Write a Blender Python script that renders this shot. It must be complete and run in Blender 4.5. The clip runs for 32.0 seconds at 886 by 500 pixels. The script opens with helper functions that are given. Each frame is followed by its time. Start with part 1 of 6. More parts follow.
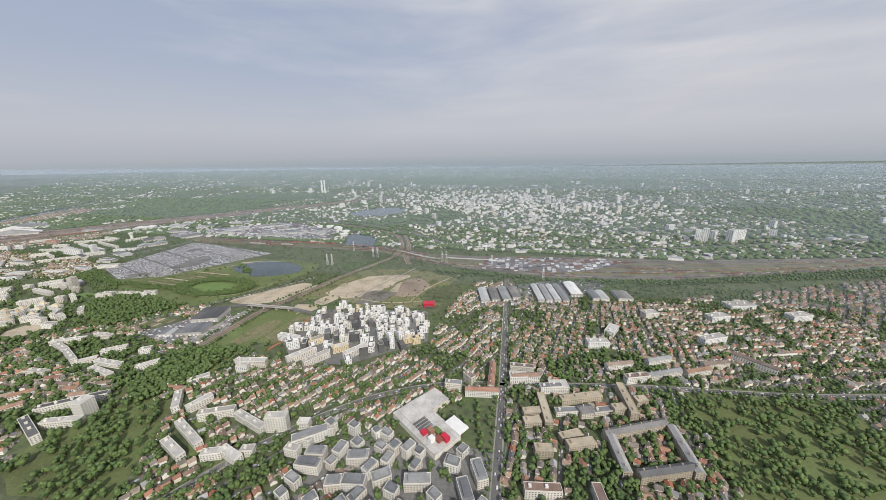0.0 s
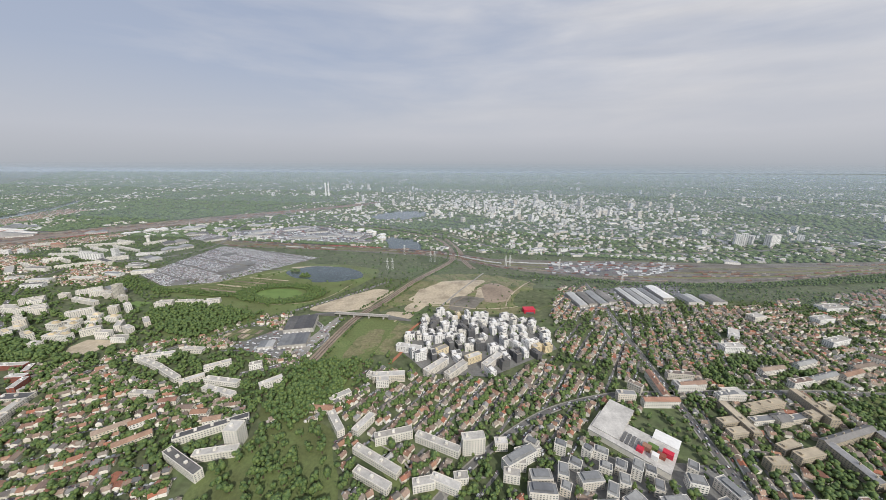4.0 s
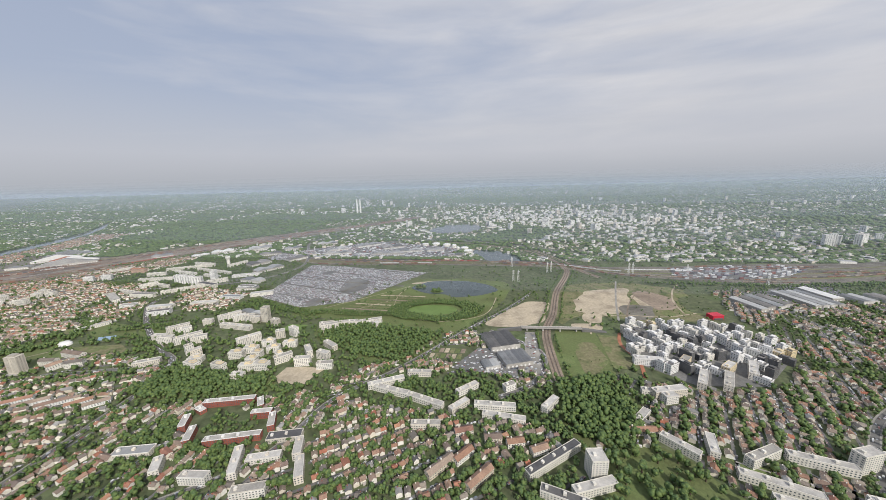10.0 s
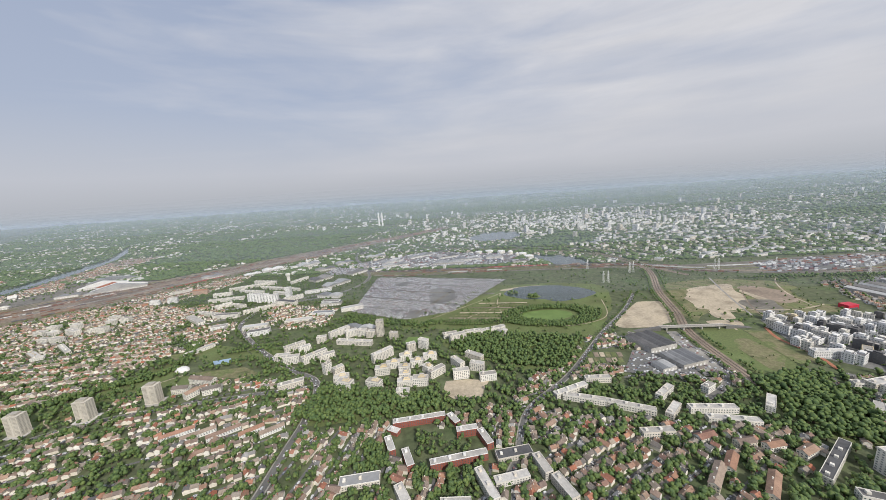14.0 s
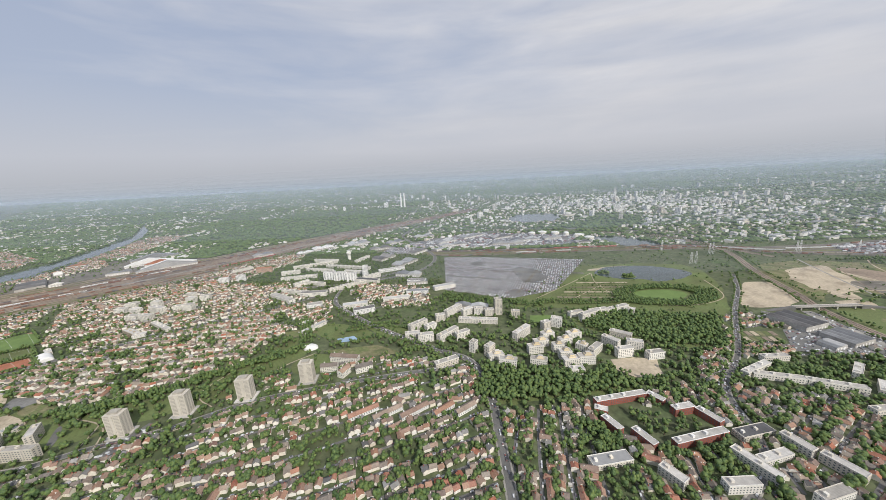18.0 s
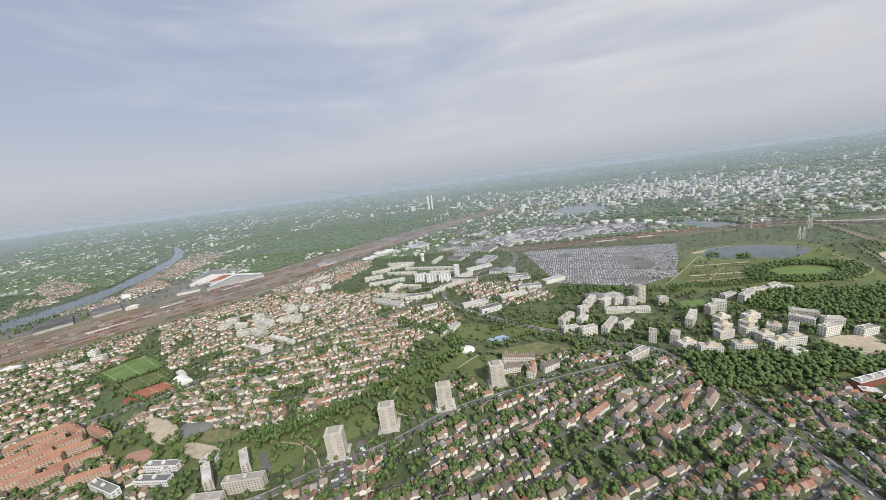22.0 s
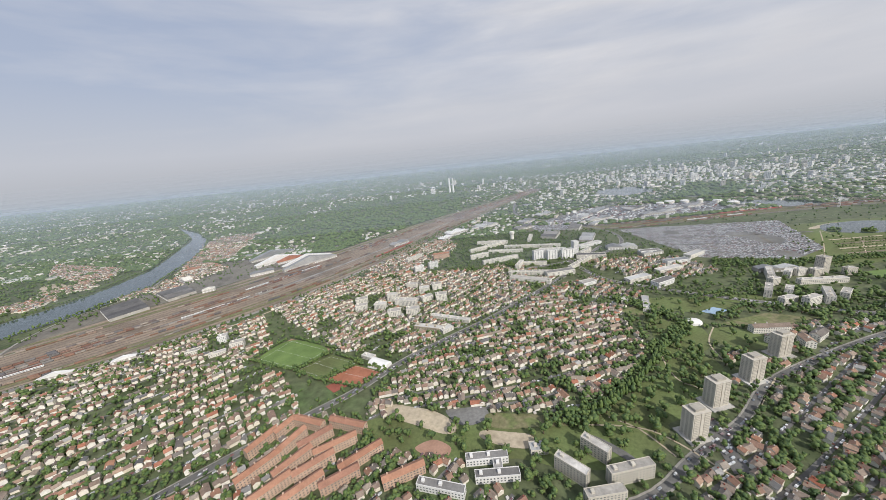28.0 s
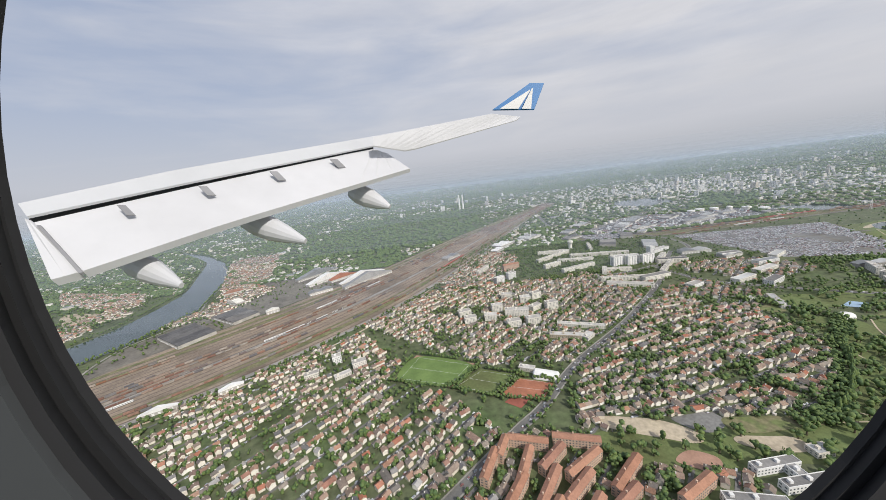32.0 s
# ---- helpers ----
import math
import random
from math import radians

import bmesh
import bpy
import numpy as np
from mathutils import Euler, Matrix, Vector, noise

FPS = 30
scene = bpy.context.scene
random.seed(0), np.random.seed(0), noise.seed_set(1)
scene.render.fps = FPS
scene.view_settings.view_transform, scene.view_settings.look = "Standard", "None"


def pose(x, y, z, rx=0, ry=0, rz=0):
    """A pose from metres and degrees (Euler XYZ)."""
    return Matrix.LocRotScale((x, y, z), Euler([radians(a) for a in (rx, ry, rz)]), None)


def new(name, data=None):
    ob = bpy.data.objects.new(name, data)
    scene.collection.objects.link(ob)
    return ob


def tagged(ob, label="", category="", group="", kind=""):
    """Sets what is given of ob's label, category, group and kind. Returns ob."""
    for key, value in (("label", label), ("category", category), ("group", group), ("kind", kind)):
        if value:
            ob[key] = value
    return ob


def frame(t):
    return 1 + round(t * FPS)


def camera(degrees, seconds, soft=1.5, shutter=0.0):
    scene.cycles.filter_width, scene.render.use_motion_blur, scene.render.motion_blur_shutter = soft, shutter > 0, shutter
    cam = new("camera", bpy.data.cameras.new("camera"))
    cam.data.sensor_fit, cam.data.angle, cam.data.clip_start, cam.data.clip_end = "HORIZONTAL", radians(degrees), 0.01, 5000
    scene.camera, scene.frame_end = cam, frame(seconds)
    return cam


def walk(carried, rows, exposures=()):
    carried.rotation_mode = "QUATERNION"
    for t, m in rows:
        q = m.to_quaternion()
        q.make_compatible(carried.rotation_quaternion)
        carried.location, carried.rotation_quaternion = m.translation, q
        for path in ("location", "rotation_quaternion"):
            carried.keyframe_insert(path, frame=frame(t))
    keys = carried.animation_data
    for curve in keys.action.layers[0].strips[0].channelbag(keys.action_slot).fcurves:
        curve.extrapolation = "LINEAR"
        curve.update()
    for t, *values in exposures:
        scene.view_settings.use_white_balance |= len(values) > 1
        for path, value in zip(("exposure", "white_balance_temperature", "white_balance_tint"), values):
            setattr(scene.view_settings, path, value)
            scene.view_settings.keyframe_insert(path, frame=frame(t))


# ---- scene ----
from mathutils.geometry import tessellate_polygon
# A suburb seen from an airliner on its approach; one unit of length stands for two metres on the ground.
cam = camera(107.9, 32.0, soft=0.8)
ROWS = [
    (0.0, 600.0, 0.0, 179.3, -13.44, -16.28, -0.95),
    (0.5, 581.7, -1.6, 178.6, -13.06, -17.04, -1.21),
    (1.0, 563.4, -3.3, 178.0, -12.67, -16.94, -1.28),
    (1.5, 545.2, -4.9, 177.3, -12.20, -16.92, -1.30),
    (2.0, 526.9, -6.6, 176.7, -11.71, -17.17, -1.36),
    (2.5, 508.6, -8.2, 176.0, -11.07, -17.34, -1.12),
    (3.0, 490.3, -9.8, 175.4, -10.49, -17.19, -0.73),
    (3.5, 472.1, -11.4, 174.7, -9.92, -16.30, -0.25),
    (5.5, 399.0, -17.7, 172.1, -8.98, -14.23, 0.60),
    (6.0, 380.8, -19.3, 171.4, -8.86, -14.13, 0.34),
    (6.5, 362.5, -20.8, 170.8, -8.86, -14.03, 0.22),
    (7.0, 344.2, -22.3, 170.1, -8.56, -14.27, 0.09),
    (7.5, 326.0, -23.7, 169.5, -8.45, -14.31, -0.17),
    (8.0, 307.8, -25.1, 168.8, -8.35, -13.12, -0.38),
    (8.5, 289.5, -26.5, 168.2, -8.26, -12.13, -0.60),
    (9.0, 271.3, -27.9, 167.5, -8.14, -12.31, -0.99),
    (9.5, 253.1, -29.2, 166.9, -7.92, -12.83, -1.09),
    (10.0, 234.9, -30.4, 166.3, -7.73, -12.75, -1.45),
    (10.5, 216.7, -31.5, 165.7, -7.56, -12.33, -1.75),
    (11.0, 198.5, -32.6, 165.1, -7.41, -11.33, -2.08),
    (11.5, 180.3, -33.5, 164.6, -7.21, -10.40, -2.11),
    (12.0, 162.1, -34.4, 164.0, -7.12, -10.56, -2.45),
    (12.5, 143.9, -35.1, 163.5, -7.06, -10.97, -2.94),
    (13.0, 125.7, -35.6, 163.0, -6.94, -10.58, -3.36),
    (13.5, 107.6, -36.1, 162.5, -6.82, -10.28, -3.73),
    (14.0, 89.4, -36.4, 162.0, -6.67, -10.71, -3.97),
    (14.5, 71.3, -36.7, 161.6, -6.76, -11.28, -4.22),
    (16.5, -1.1, -37.1, 159.9, -6.48, -11.63, -2.95),
    (17.0, -19.2, -37.1, 159.5, -6.20, -12.17, -2.74),
    (17.5, -37.3, -37.1, 159.1, -5.83, -12.94, -2.71),
    (18.0, -55.3, -36.9, 158.8, -5.58, -13.64, -3.10),
    (18.5, -73.3, -36.6, 158.4, -5.32, -14.30, -3.71),
    (19.0, -91.3, -36.3, 158.1, -5.25, -14.54, -4.43),
    (19.5, -109.3, -35.8, 157.8, -5.22, -14.12, -5.04),
    (20.0, -127.2, -35.3, 157.5, -5.26, -13.34, -5.48),
    (20.5, -145.2, -34.7, 157.2, -5.40, -13.01, -5.83),
    (21.0, -163.1, -34.0, 156.9, -5.48, -12.82, -6.18),
    (21.5, -181.0, -33.2, 156.7, -5.63, -12.74, -6.74),
    (22.0, -198.8, -32.2, 156.4, -5.77, -13.06, -7.07),
    (22.5, -216.7, -31.2, 156.2, -5.81, -13.89, -7.37),
    (23.0, -234.5, -30.1, 156.0, -5.70, -14.71, -7.33),
    (23.5, -252.2, -28.9, 155.8, -5.62, -15.03, -7.39),
    (24.0, -270.0, -27.7, 155.6, -5.43, -14.91, -7.31),
    (24.5, -287.7, -26.3, 155.4, -5.12, -14.65, -7.29),
    (25.0, -305.4, -24.9, 155.2, -4.74, -14.02, -6.96),
    (25.5, -323.0, -23.3, 155.1, -4.17, -13.49, -6.36),
    (27.5, -393.6, -16.8, 154.4, -2.33, -15.84, -6.13),
    (28.0, -411.2, -15.1, 154.3, -1.71, -15.62, -6.12),
    (28.5, -428.8, -13.4, 154.1, -1.08, -15.99, -6.35),
    (29.0, -446.4, -11.5, 153.9, -0.52, -16.54, -6.62),
    (29.5, -464.0, -9.7, 153.8, 0.16, -16.64, -6.80),
    (30.0, -481.6, -7.8, 153.6, 0.93, -16.56, -6.62),
    (30.5, -499.2, -5.8, 153.5, 1.56, -15.93, -6.59),
    (31.0, -516.8, -3.9, 153.3, 2.02, -14.36, -6.45),
    (31.5, -534.4, -2.0, 153.2, 2.20, -12.93, -6.71),
    (32.0, -552.0, -0.0, 153.0, 2.13, -12.46, -7.04),
]


def aim(yaw, pitch, roll):
    turn = Euler((radians(90 + pitch), 0, radians(-yaw)))
    return turn.to_matrix().to_4x4() @ pose(0, 0, 0, 0, 0, roll)


walk(cam, [(t, Matrix.Translation((x, y, z)) @ aim(a, b, c)) for t, x, y, z, a, b, c in ROWS], [(0.0, -0.07), (5.0, -0.07), (12.0, -0.04), (20.0, 0.0), (32.0, 0.0)])

# ---- world, sun ----
SUN_AZ, SUN_EL = 146.0, 39.0   # degrees clockwise from +y, degrees above the horizon
world = bpy.data.worlds.new("sky")
scene.world = world
world.use_nodes = True
wt = world.node_tree
wt.nodes.clear()


def node(tree, kind, **values):
    n = tree.nodes.new(kind)
    for key, value in values.items():
        n.inputs[key.replace("_", " ")].default_value = value
    return n


def ramp(tree, stops, fac):
    r = tree.nodes.new("ShaderNodeValToRGB")
    while len(r.color_ramp.elements) < len(stops):
        r.color_ramp.elements.new(0.5)
    for e, (at, c) in zip(r.color_ramp.elements, stops):
        e.position, e.color = at, (*c, 1)
    tree.links.new(fac, r.inputs["Fac"])
    return r


def mix(tree, fac, a, b, blend="MIX"):
    m = tree.nodes.new("ShaderNodeMix")
    m.data_type, m.blend_type = "RGBA", blend
    for sock, v in ((m.inputs[0], fac), (m.inputs[6], a), (m.inputs[7], b)):
        if hasattr(v, "is_linked"):
            tree.links.new(v, sock)
        else:
            sock.default_value = v if isinstance(v, float) else (*v, 1)
    return m.outputs[2]


def math_node(tree, op, a, b=None):
    m = tree.nodes.new("ShaderNodeMath")
    m.operation = op
    for sock, v in ((m.inputs[0], a), (m.inputs[1], b)):
        if v is None:
            continue
        if hasattr(v, "is_linked"):
            tree.links.new(v, sock)
        else:
            sock.default_value = v
    return m.outputs[0]


def build_sky():
    sky = wt.nodes.new("ShaderNodeTexSky")
    sky.sky_type, sky.sun_disc = "NISHITA", False
    sky.sun_elevation, sky.sun_rotation = radians(SUN_EL), radians(SUN_AZ)
    sky.air_density, sky.dust_density, sky.ozone_density = 1.0, 2.5, 1.2
    scaled = mix(wt, 1.0, sky.outputs[0], (0.052, 0.052, 0.052), "MULTIPLY")
    tc = wt.nodes.new("ShaderNodeTexCoord")
    sep = wt.nodes.new("ShaderNodeSeparateXYZ")
    wt.links.new(tc.outputs["Generated"], sep.inputs[0])
    mp = wt.nodes.new("ShaderNodeMapping")
    mp.inputs["Scale"].default_value = (1.3, 1.3, 7.0)
    mp.inputs["Rotation"].default_value = (radians(3), radians(-4), 0)
    wt.links.new(tc.outputs["Generated"], mp.inputs["Vector"])
    cloud = node(wt, "ShaderNodeTexNoise", Scale=1.7, Detail=7.0, Roughness=0.52, Distortion=0.4)
    wt.links.new(mp.outputs[0], cloud.inputs["Vector"])
    # more cloud away from the flight's left
    lean = math_node(wt, "MULTIPLY_ADD", sep.outputs[0], 0.36)
    lean.node.inputs[2].default_value = 0.02
    cover = ramp(wt, [(0.28, (0, 0, 0)), (0.80, (1, 1, 1))], math_node(wt, "ADD", cloud.outputs[0], lean))
    fine = node(wt, "ShaderNodeTexNoise", Scale=3.2, Detail=8.0, Roughness=0.6)
    wt.links.new(mp.outputs[0], fine.inputs["Vector"])
    shade = ramp(wt, [(0.25, (0.66, 0.66, 0.69)), (0.75, (0.83, 0.815, 0.825))], fine.outputs[0])
    blue = mix(wt, 0.55, scaled, (0.57, 0.67, 0.90))
    up = mix(wt, math_node(wt, "MULTIPLY", cover.outputs[0], 0.85), blue, shade.outputs[0])
    veil = ramp(wt, [(0.0, (1, 1, 1)), (0.03, (0.95, 0.95, 0.95)), (0.22, (0.25, 0.25, 0.25)), (0.6, (0, 0, 0))], sep.outputs[2])
    low = ramp(wt, [(0.0, (0.20, 0.25, 0.27)), (0.462, (0.25, 0.31, 0.34)), (0.474, (0.34, 0.395, 0.44)), (0.50, (0.45, 0.475, 0.52)), (0.57, (0.57, 0.58, 0.625))], math_node(wt, "MULTIPLY_ADD", sep.outputs[2], 1.0))
    low.inputs["Fac"].links[0].from_node.inputs[2].default_value = 0.5
    bg = node(wt, "ShaderNodeBackground", Strength=1.0)
    wt.links.new(mix(wt, veil.outputs[0], up, low.outputs[0]), bg.inputs["Color"])
    out = wt.nodes.new("ShaderNodeOutputWorld")
    wt.links.new(bg.outputs[0], out.inputs[0])


build_sky()
sun = new("sun", bpy.data.lights.new("sun", "SUN"))
sun.data.energy, sun.data.angle, sun.data.color = 3.4, radians(1.5), (1.0, 0.955, 0.88)
sun.rotation_euler = Euler((radians(90 - SUN_EL), 0, radians(180 - SUN_AZ)))


# ---- materials ----
def material(name, stops, grain=0.4, grain_amount=0.25, stain=0.05, stain_amount=0.3, rough=0.85, bump=0.0, vary="island", vary_stops=None, metal=0.0):
    """stops: colours from grain; vary: per piece; grain and stain are noise scales per unit."""
    m = bpy.data.materials.new(name)
    m.use_nodes = True
    t = m.node_tree
    t.nodes.clear()
    tc = t.nodes.new("ShaderNodeTexCoord")
    geo = t.nodes.new("ShaderNodeNewGeometry")
    n1 = node(t, "ShaderNodeTexNoise", Scale=grain, Detail=5.0, Roughness=0.6)
    n2 = node(t, "ShaderNodeTexNoise", Scale=stain, Detail=3.0, Roughness=0.5)
    for n in (n1, n2):
        t.links.new(geo.outputs["Position"], n.inputs["Vector"])
    if vary == "island":
        value = math_node(t, "FRACT", math_node(t, "ADD", geo.outputs["Random Per Island"], t.nodes.new("ShaderNodeObjectInfo").outputs["Random"]))
    else:
        value = t.nodes.new("ShaderNodeObjectInfo").outputs["Random"]
    if vary == "noise":
        value = n2.outputs[0]
    base = ramp(t, stops, value).outputs[0]
    g = ramp(t, [(0.3, (1 - grain_amount,) * 3), (0.7, (1.0 + grain_amount,) * 3)], n1.outputs[0])
    s = ramp(t, [(0.3, (1 - stain_amount,) * 3), (0.7, (1.0 + stain_amount,) * 3)], n2.outputs[0])
    c = mix(t, 1.0, mix(t, 1.0, base, g.outputs[0], "MULTIPLY"), s.outputs[0], "MULTIPLY")
    b = node(t, "ShaderNodeBsdfPrincipled", Roughness=rough, Metallic=metal)
    t.links.new(c, b.inputs["Base Color"])
    if bump:
        bp = node(t, "ShaderNodeBump", Strength=bump, Distance=0.3)
        t.links.new(n1.outputs[0], bp.inputs["Height"])
        t.links.new(bp.outputs[0], b.inputs["Normal"])
    o = t.nodes.new("ShaderNodeOutputMaterial")
    t.links.new(b.outputs[0], o.inputs[0])
    return m


def even(*cs):
    return [(i / max(1, len(cs) - 1), c) for i, c in enumerate(cs)]


M_GROUND = material("town_ground", even((0.05, 0.085, 0.024), (0.068, 0.105, 0.032), (0.105, 0.12, 0.062), (0.055, 0.09, 0.028), (0.085, 0.11, 0.045)), 0.16, 0.4, 0.02, 0.3, vary="noise")
M_GRASS = material("grass", even((0.09, 0.125, 0.042), (0.145, 0.168, 0.062), (0.11, 0.145, 0.05), (0.165, 0.165, 0.078)), 0.5, 0.2, 0.03, 0.3, vary="noise")
M_MEADOW = material("meadow", [(0.30, (0.10, 0.135, 0.05)), (0.42, (0.16, 0.165, 0.075)), (0.50, (0.21, 0.19, 0.105)), (0.58, (0.125, 0.155, 0.055)), (0.70, (0.19, 0.18, 0.095))], 0.4, 0.28, 0.045, 0.2, vary="noise")
M_SPORT = material("sports_turf", even((0.125, 0.205, 0.055), (0.15, 0.215, 0.065)), 0.8, 0.12, 0.08, 0.15, vary="noise")
M_ASPHALT = material("asphalt", even((0.12, 0.118, 0.115), (0.17, 0.165, 0.155)), 0.9, 0.15, 0.05, 0.2, vary="noise")
M_PAVE = material("paving", even((0.25, 0.24, 0.22), (0.33, 0.31, 0.28)), 0.8, 0.15, 0.06, 0.2, vary="noise")
M_BALLAST = material("ballast", even((0.19, 0.145, 0.11), (0.27, 0.215, 0.165), (0.23, 0.18, 0.14)), 0.3, 0.25, 0.02, 0.3, vary="noise")
M_BED = material("grey_ballast", even((0.13, 0.12, 0.10), (0.18, 0.165, 0.14), (0.12, 0.125, 0.085)), 0.25, 0.25, 0.03, 0.35, vary="noise")
M_RAIL = material("rusty_rail_track", even((0.12, 0.085, 0.065), (0.17, 0.125, 0.095)), 0.7, 0.2, 0.05, 0.2)
M_SAND = material("bare_sand", even((0.36, 0.29, 0.20), (0.46, 0.39, 0.29), (0.33, 0.28, 0.19)), 0.35, 0.2, 0.05, 0.25, vary="noise")
M_CLAY = material("clay_court", even((0.34, 0.13, 0.075), (0.40, 0.17, 0.10)), 0.8, 0.12, 0.1, 0.15, vary="noise")
M_LOT = material("car_park_asphalt", even((0.15, 0.15, 0.145), (0.20, 0.195, 0.185)), 0.5, 0.2, 0.03, 0.2, vary="noise")
M_WATER = material("still_water", even((0.055, 0.075, 0.075), (0.065, 0.085, 0.08)), 0.2, 0.05, 0.02, 0.1, rough=0.12, vary="noise", bump=0.03)
M_WALL = material("rendered_walls", even((0.70, 0.64, 0.53), (0.80, 0.75, 0.66), (0.82, 0.80, 0.75), (0.62, 0.55, 0.44), (0.80, 0.77, 0.71)), 0.8, 0.1, 0.1, 0.1)
M_ROOF = material("clay_roof_tiles", even((0.27, 0.15, 0.10), (0.33, 0.23, 0.17), (0.18, 0.145, 0.12), (0.31, 0.24, 0.19), (0.14, 0.13, 0.12), (0.36, 0.19, 0.12), (0.24, 0.21, 0.18), (0.29, 0.24, 0.19), (0.35, 0.13, 0.075), (0.17, 0.155, 0.14), (0.31, 0.185, 0.13)), 1.2, 0.18, 0.15, 0.2)
M_SLATE = material("grey_roofs", even((0.10, 0.10, 0.105), (0.17, 0.165, 0.16), (0.26, 0.25, 0.24), (0.36, 0.35, 0.34)), 0.9, 0.15, 0.1, 0.2)
M_BLOCK = material("apartment_render", even((0.56, 0.52, 0.45), (0.66, 0.62, 0.56), (0.74, 0.72, 0.67), (0.62, 0.56, 0.47), (0.70, 0.68, 0.64)), 0.6, 0.08, 0.08, 0.1)
M_DARKROOF = material("dark_bitumen_roof", even((0.085, 0.085, 0.09), (0.16, 0.155, 0.15)), 0.5, 0.15, 0.08, 0.25)
M_SHEDLET = material("garden_shed_paint", even((0.62, 0.60, 0.56), (0.30, 0.28, 0.26), (0.72, 0.70, 0.66), (0.24, 0.17, 0.13)), 0.8, 0.12, 0.1, 0.1)
M_PALE = material("pale_cream_render", even((0.66, 0.63, 0.56), (0.75, 0.72, 0.66)), 0.6, 0.08, 0.1, 0.1)
M_CREAM = material("cream_render", even((0.66, 0.54, 0.34), (0.70, 0.60, 0.42)), 0.6, 0.08, 0.1, 0.1)
M_STONE = material("sandstone_render", even((0.40, 0.34, 0.25), (0.47, 0.41, 0.32)), 0.6, 0.12, 0.1, 0.15)
M_ZINC = material("zinc_roof", even((0.14, 0.145, 0.155), (0.22, 0.225, 0.23), (0.32, 0.32, 0.31)), 0.6, 0.12, 0.1, 0.18, rough=0.6)
M_TOWER = material("pale_tower_concrete", even((0.54, 0.50, 0.43), (0.58, 0.54, 0.47)), 0.6, 0.08, 0.1, 0.08)
M_BAND = material("grey_balcony_concrete", even((0.36, 0.335, 0.29), (0.42, 0.39, 0.34)), 0.8, 0.1, 0.2, 0.1)
M_WHITE = material("white_render", even((0.72, 0.71, 0.69), (0.78, 0.77, 0.75)), 0.6, 0.06, 0.1, 0.08)
M_BRICK = material("red_brick", even((0.27, 0.085, 0.06), (0.31, 0.10, 0.07)), 1.5, 0.12, 0.15, 0.12)
M_ORANGE = material("orange_tiles", even((0.33, 0.165, 0.105), (0.38, 0.20, 0.13), (0.30, 0.155, 0.11)), 1.2, 0.15, 0.2, 0.15)
M_SALMON = material("salmon_render", even((0.52, 0.36, 0.27), (0.58, 0.42, 0.32)), 0.8, 0.1, 0.15, 0.12)
M_DARKWIN = material("window_glass_far", even((0.06, 0.07, 0.08), (0.12, 0.13, 0.14), (0.09, 0.10, 0.11)), 1.0, 0.1, 0.3, 0.1, rough=0.3)
M_SHED = material("metal_shed_roof", even((0.16, 0.17, 0.18), (0.30, 0.30, 0.30), (0.50, 0.50, 0.49), (0.22, 0.23, 0.24)), 0.5, 0.1, 0.06, 0.15, rough=0.6)
M_FLATROOF = material("gravel_flat_roof", even((0.34, 0.32, 0.29), (0.46, 0.44, 0.41), (0.56, 0.54, 0.51)), 0.8, 0.15, 0.15, 0.2)
M_RED = material("scarlet_cladding", even((0.52, 0.02, 0.05), (0.56, 0.03, 0.06)), 1.0, 0.06, 0.2, 0.08, rough=0.5)
M_PINK = material("pink_playground", even((0.60, 0.28, 0.30), (0.66, 0.33, 0.34)), 1.0, 0.08, 0.2, 0.1)
M_LEAF = material("broad_leaves", [(0.30, (0.050, 0.096, 0.030)), (0.38, (0.070, 0.122, 0.036)), (0.44, (0.125, 0.172, 0.046)), (0.50, (0.088, 0.142, 0.040)), (0.56, (0.062, 0.108, 0.040)), (0.62, (0.140, 0.185, 0.050)), (0.70, (0.080, 0.135, 0.042))], 1.2, 0.22, 0.2, 0.15, rough=0.75, vary="noise")
M_BARK = material("bark", even((0.09, 0.07, 0.05), (0.12, 0.09, 0.065)), 2.0, 0.2, 0.3, 0.2)
M_CAR = material("car_paint", even((0.76, 0.77, 0.78), (0.55, 0.56, 0.58), (0.08, 0.08, 0.09), (0.38, 0.40, 0.43), (0.78, 0.78, 0.78), (0.10, 0.13, 0.18), (0.24, 0.09, 0.07), (0.30, 0.33, 0.37), (0.78, 0.79, 0.80)), 1.0, 0.03, 0.3, 0.05, rough=0.35)
M_WAGON = material("freight_wagon_paint", even((0.17, 0.09, 0.07), (0.26, 0.15, 0.11), (0.13, 0.13, 0.14), (0.34, 0.30, 0.26), (0.20, 0.10, 0.06)), 0.8, 0.2, 0.2, 0.2)
M_LINE = material("white_line_paint", even((0.7, 0.7, 0.68), (0.75, 0.75, 0.73)), 1.0, 0.05, 0.2, 0.08)
M_BLUECOURT = material("pale_blue_court", even((0.30, 0.42, 0.55), (0.34, 0.46, 0.58)), 0.8, 0.08, 0.1, 0.1, vary="noise")
M_TRACK = material("running_track", even((0.36, 0.21, 0.15), (0.42, 0.26, 0.19)), 0.8, 0.1, 0.1, 0.1, vary="noise")


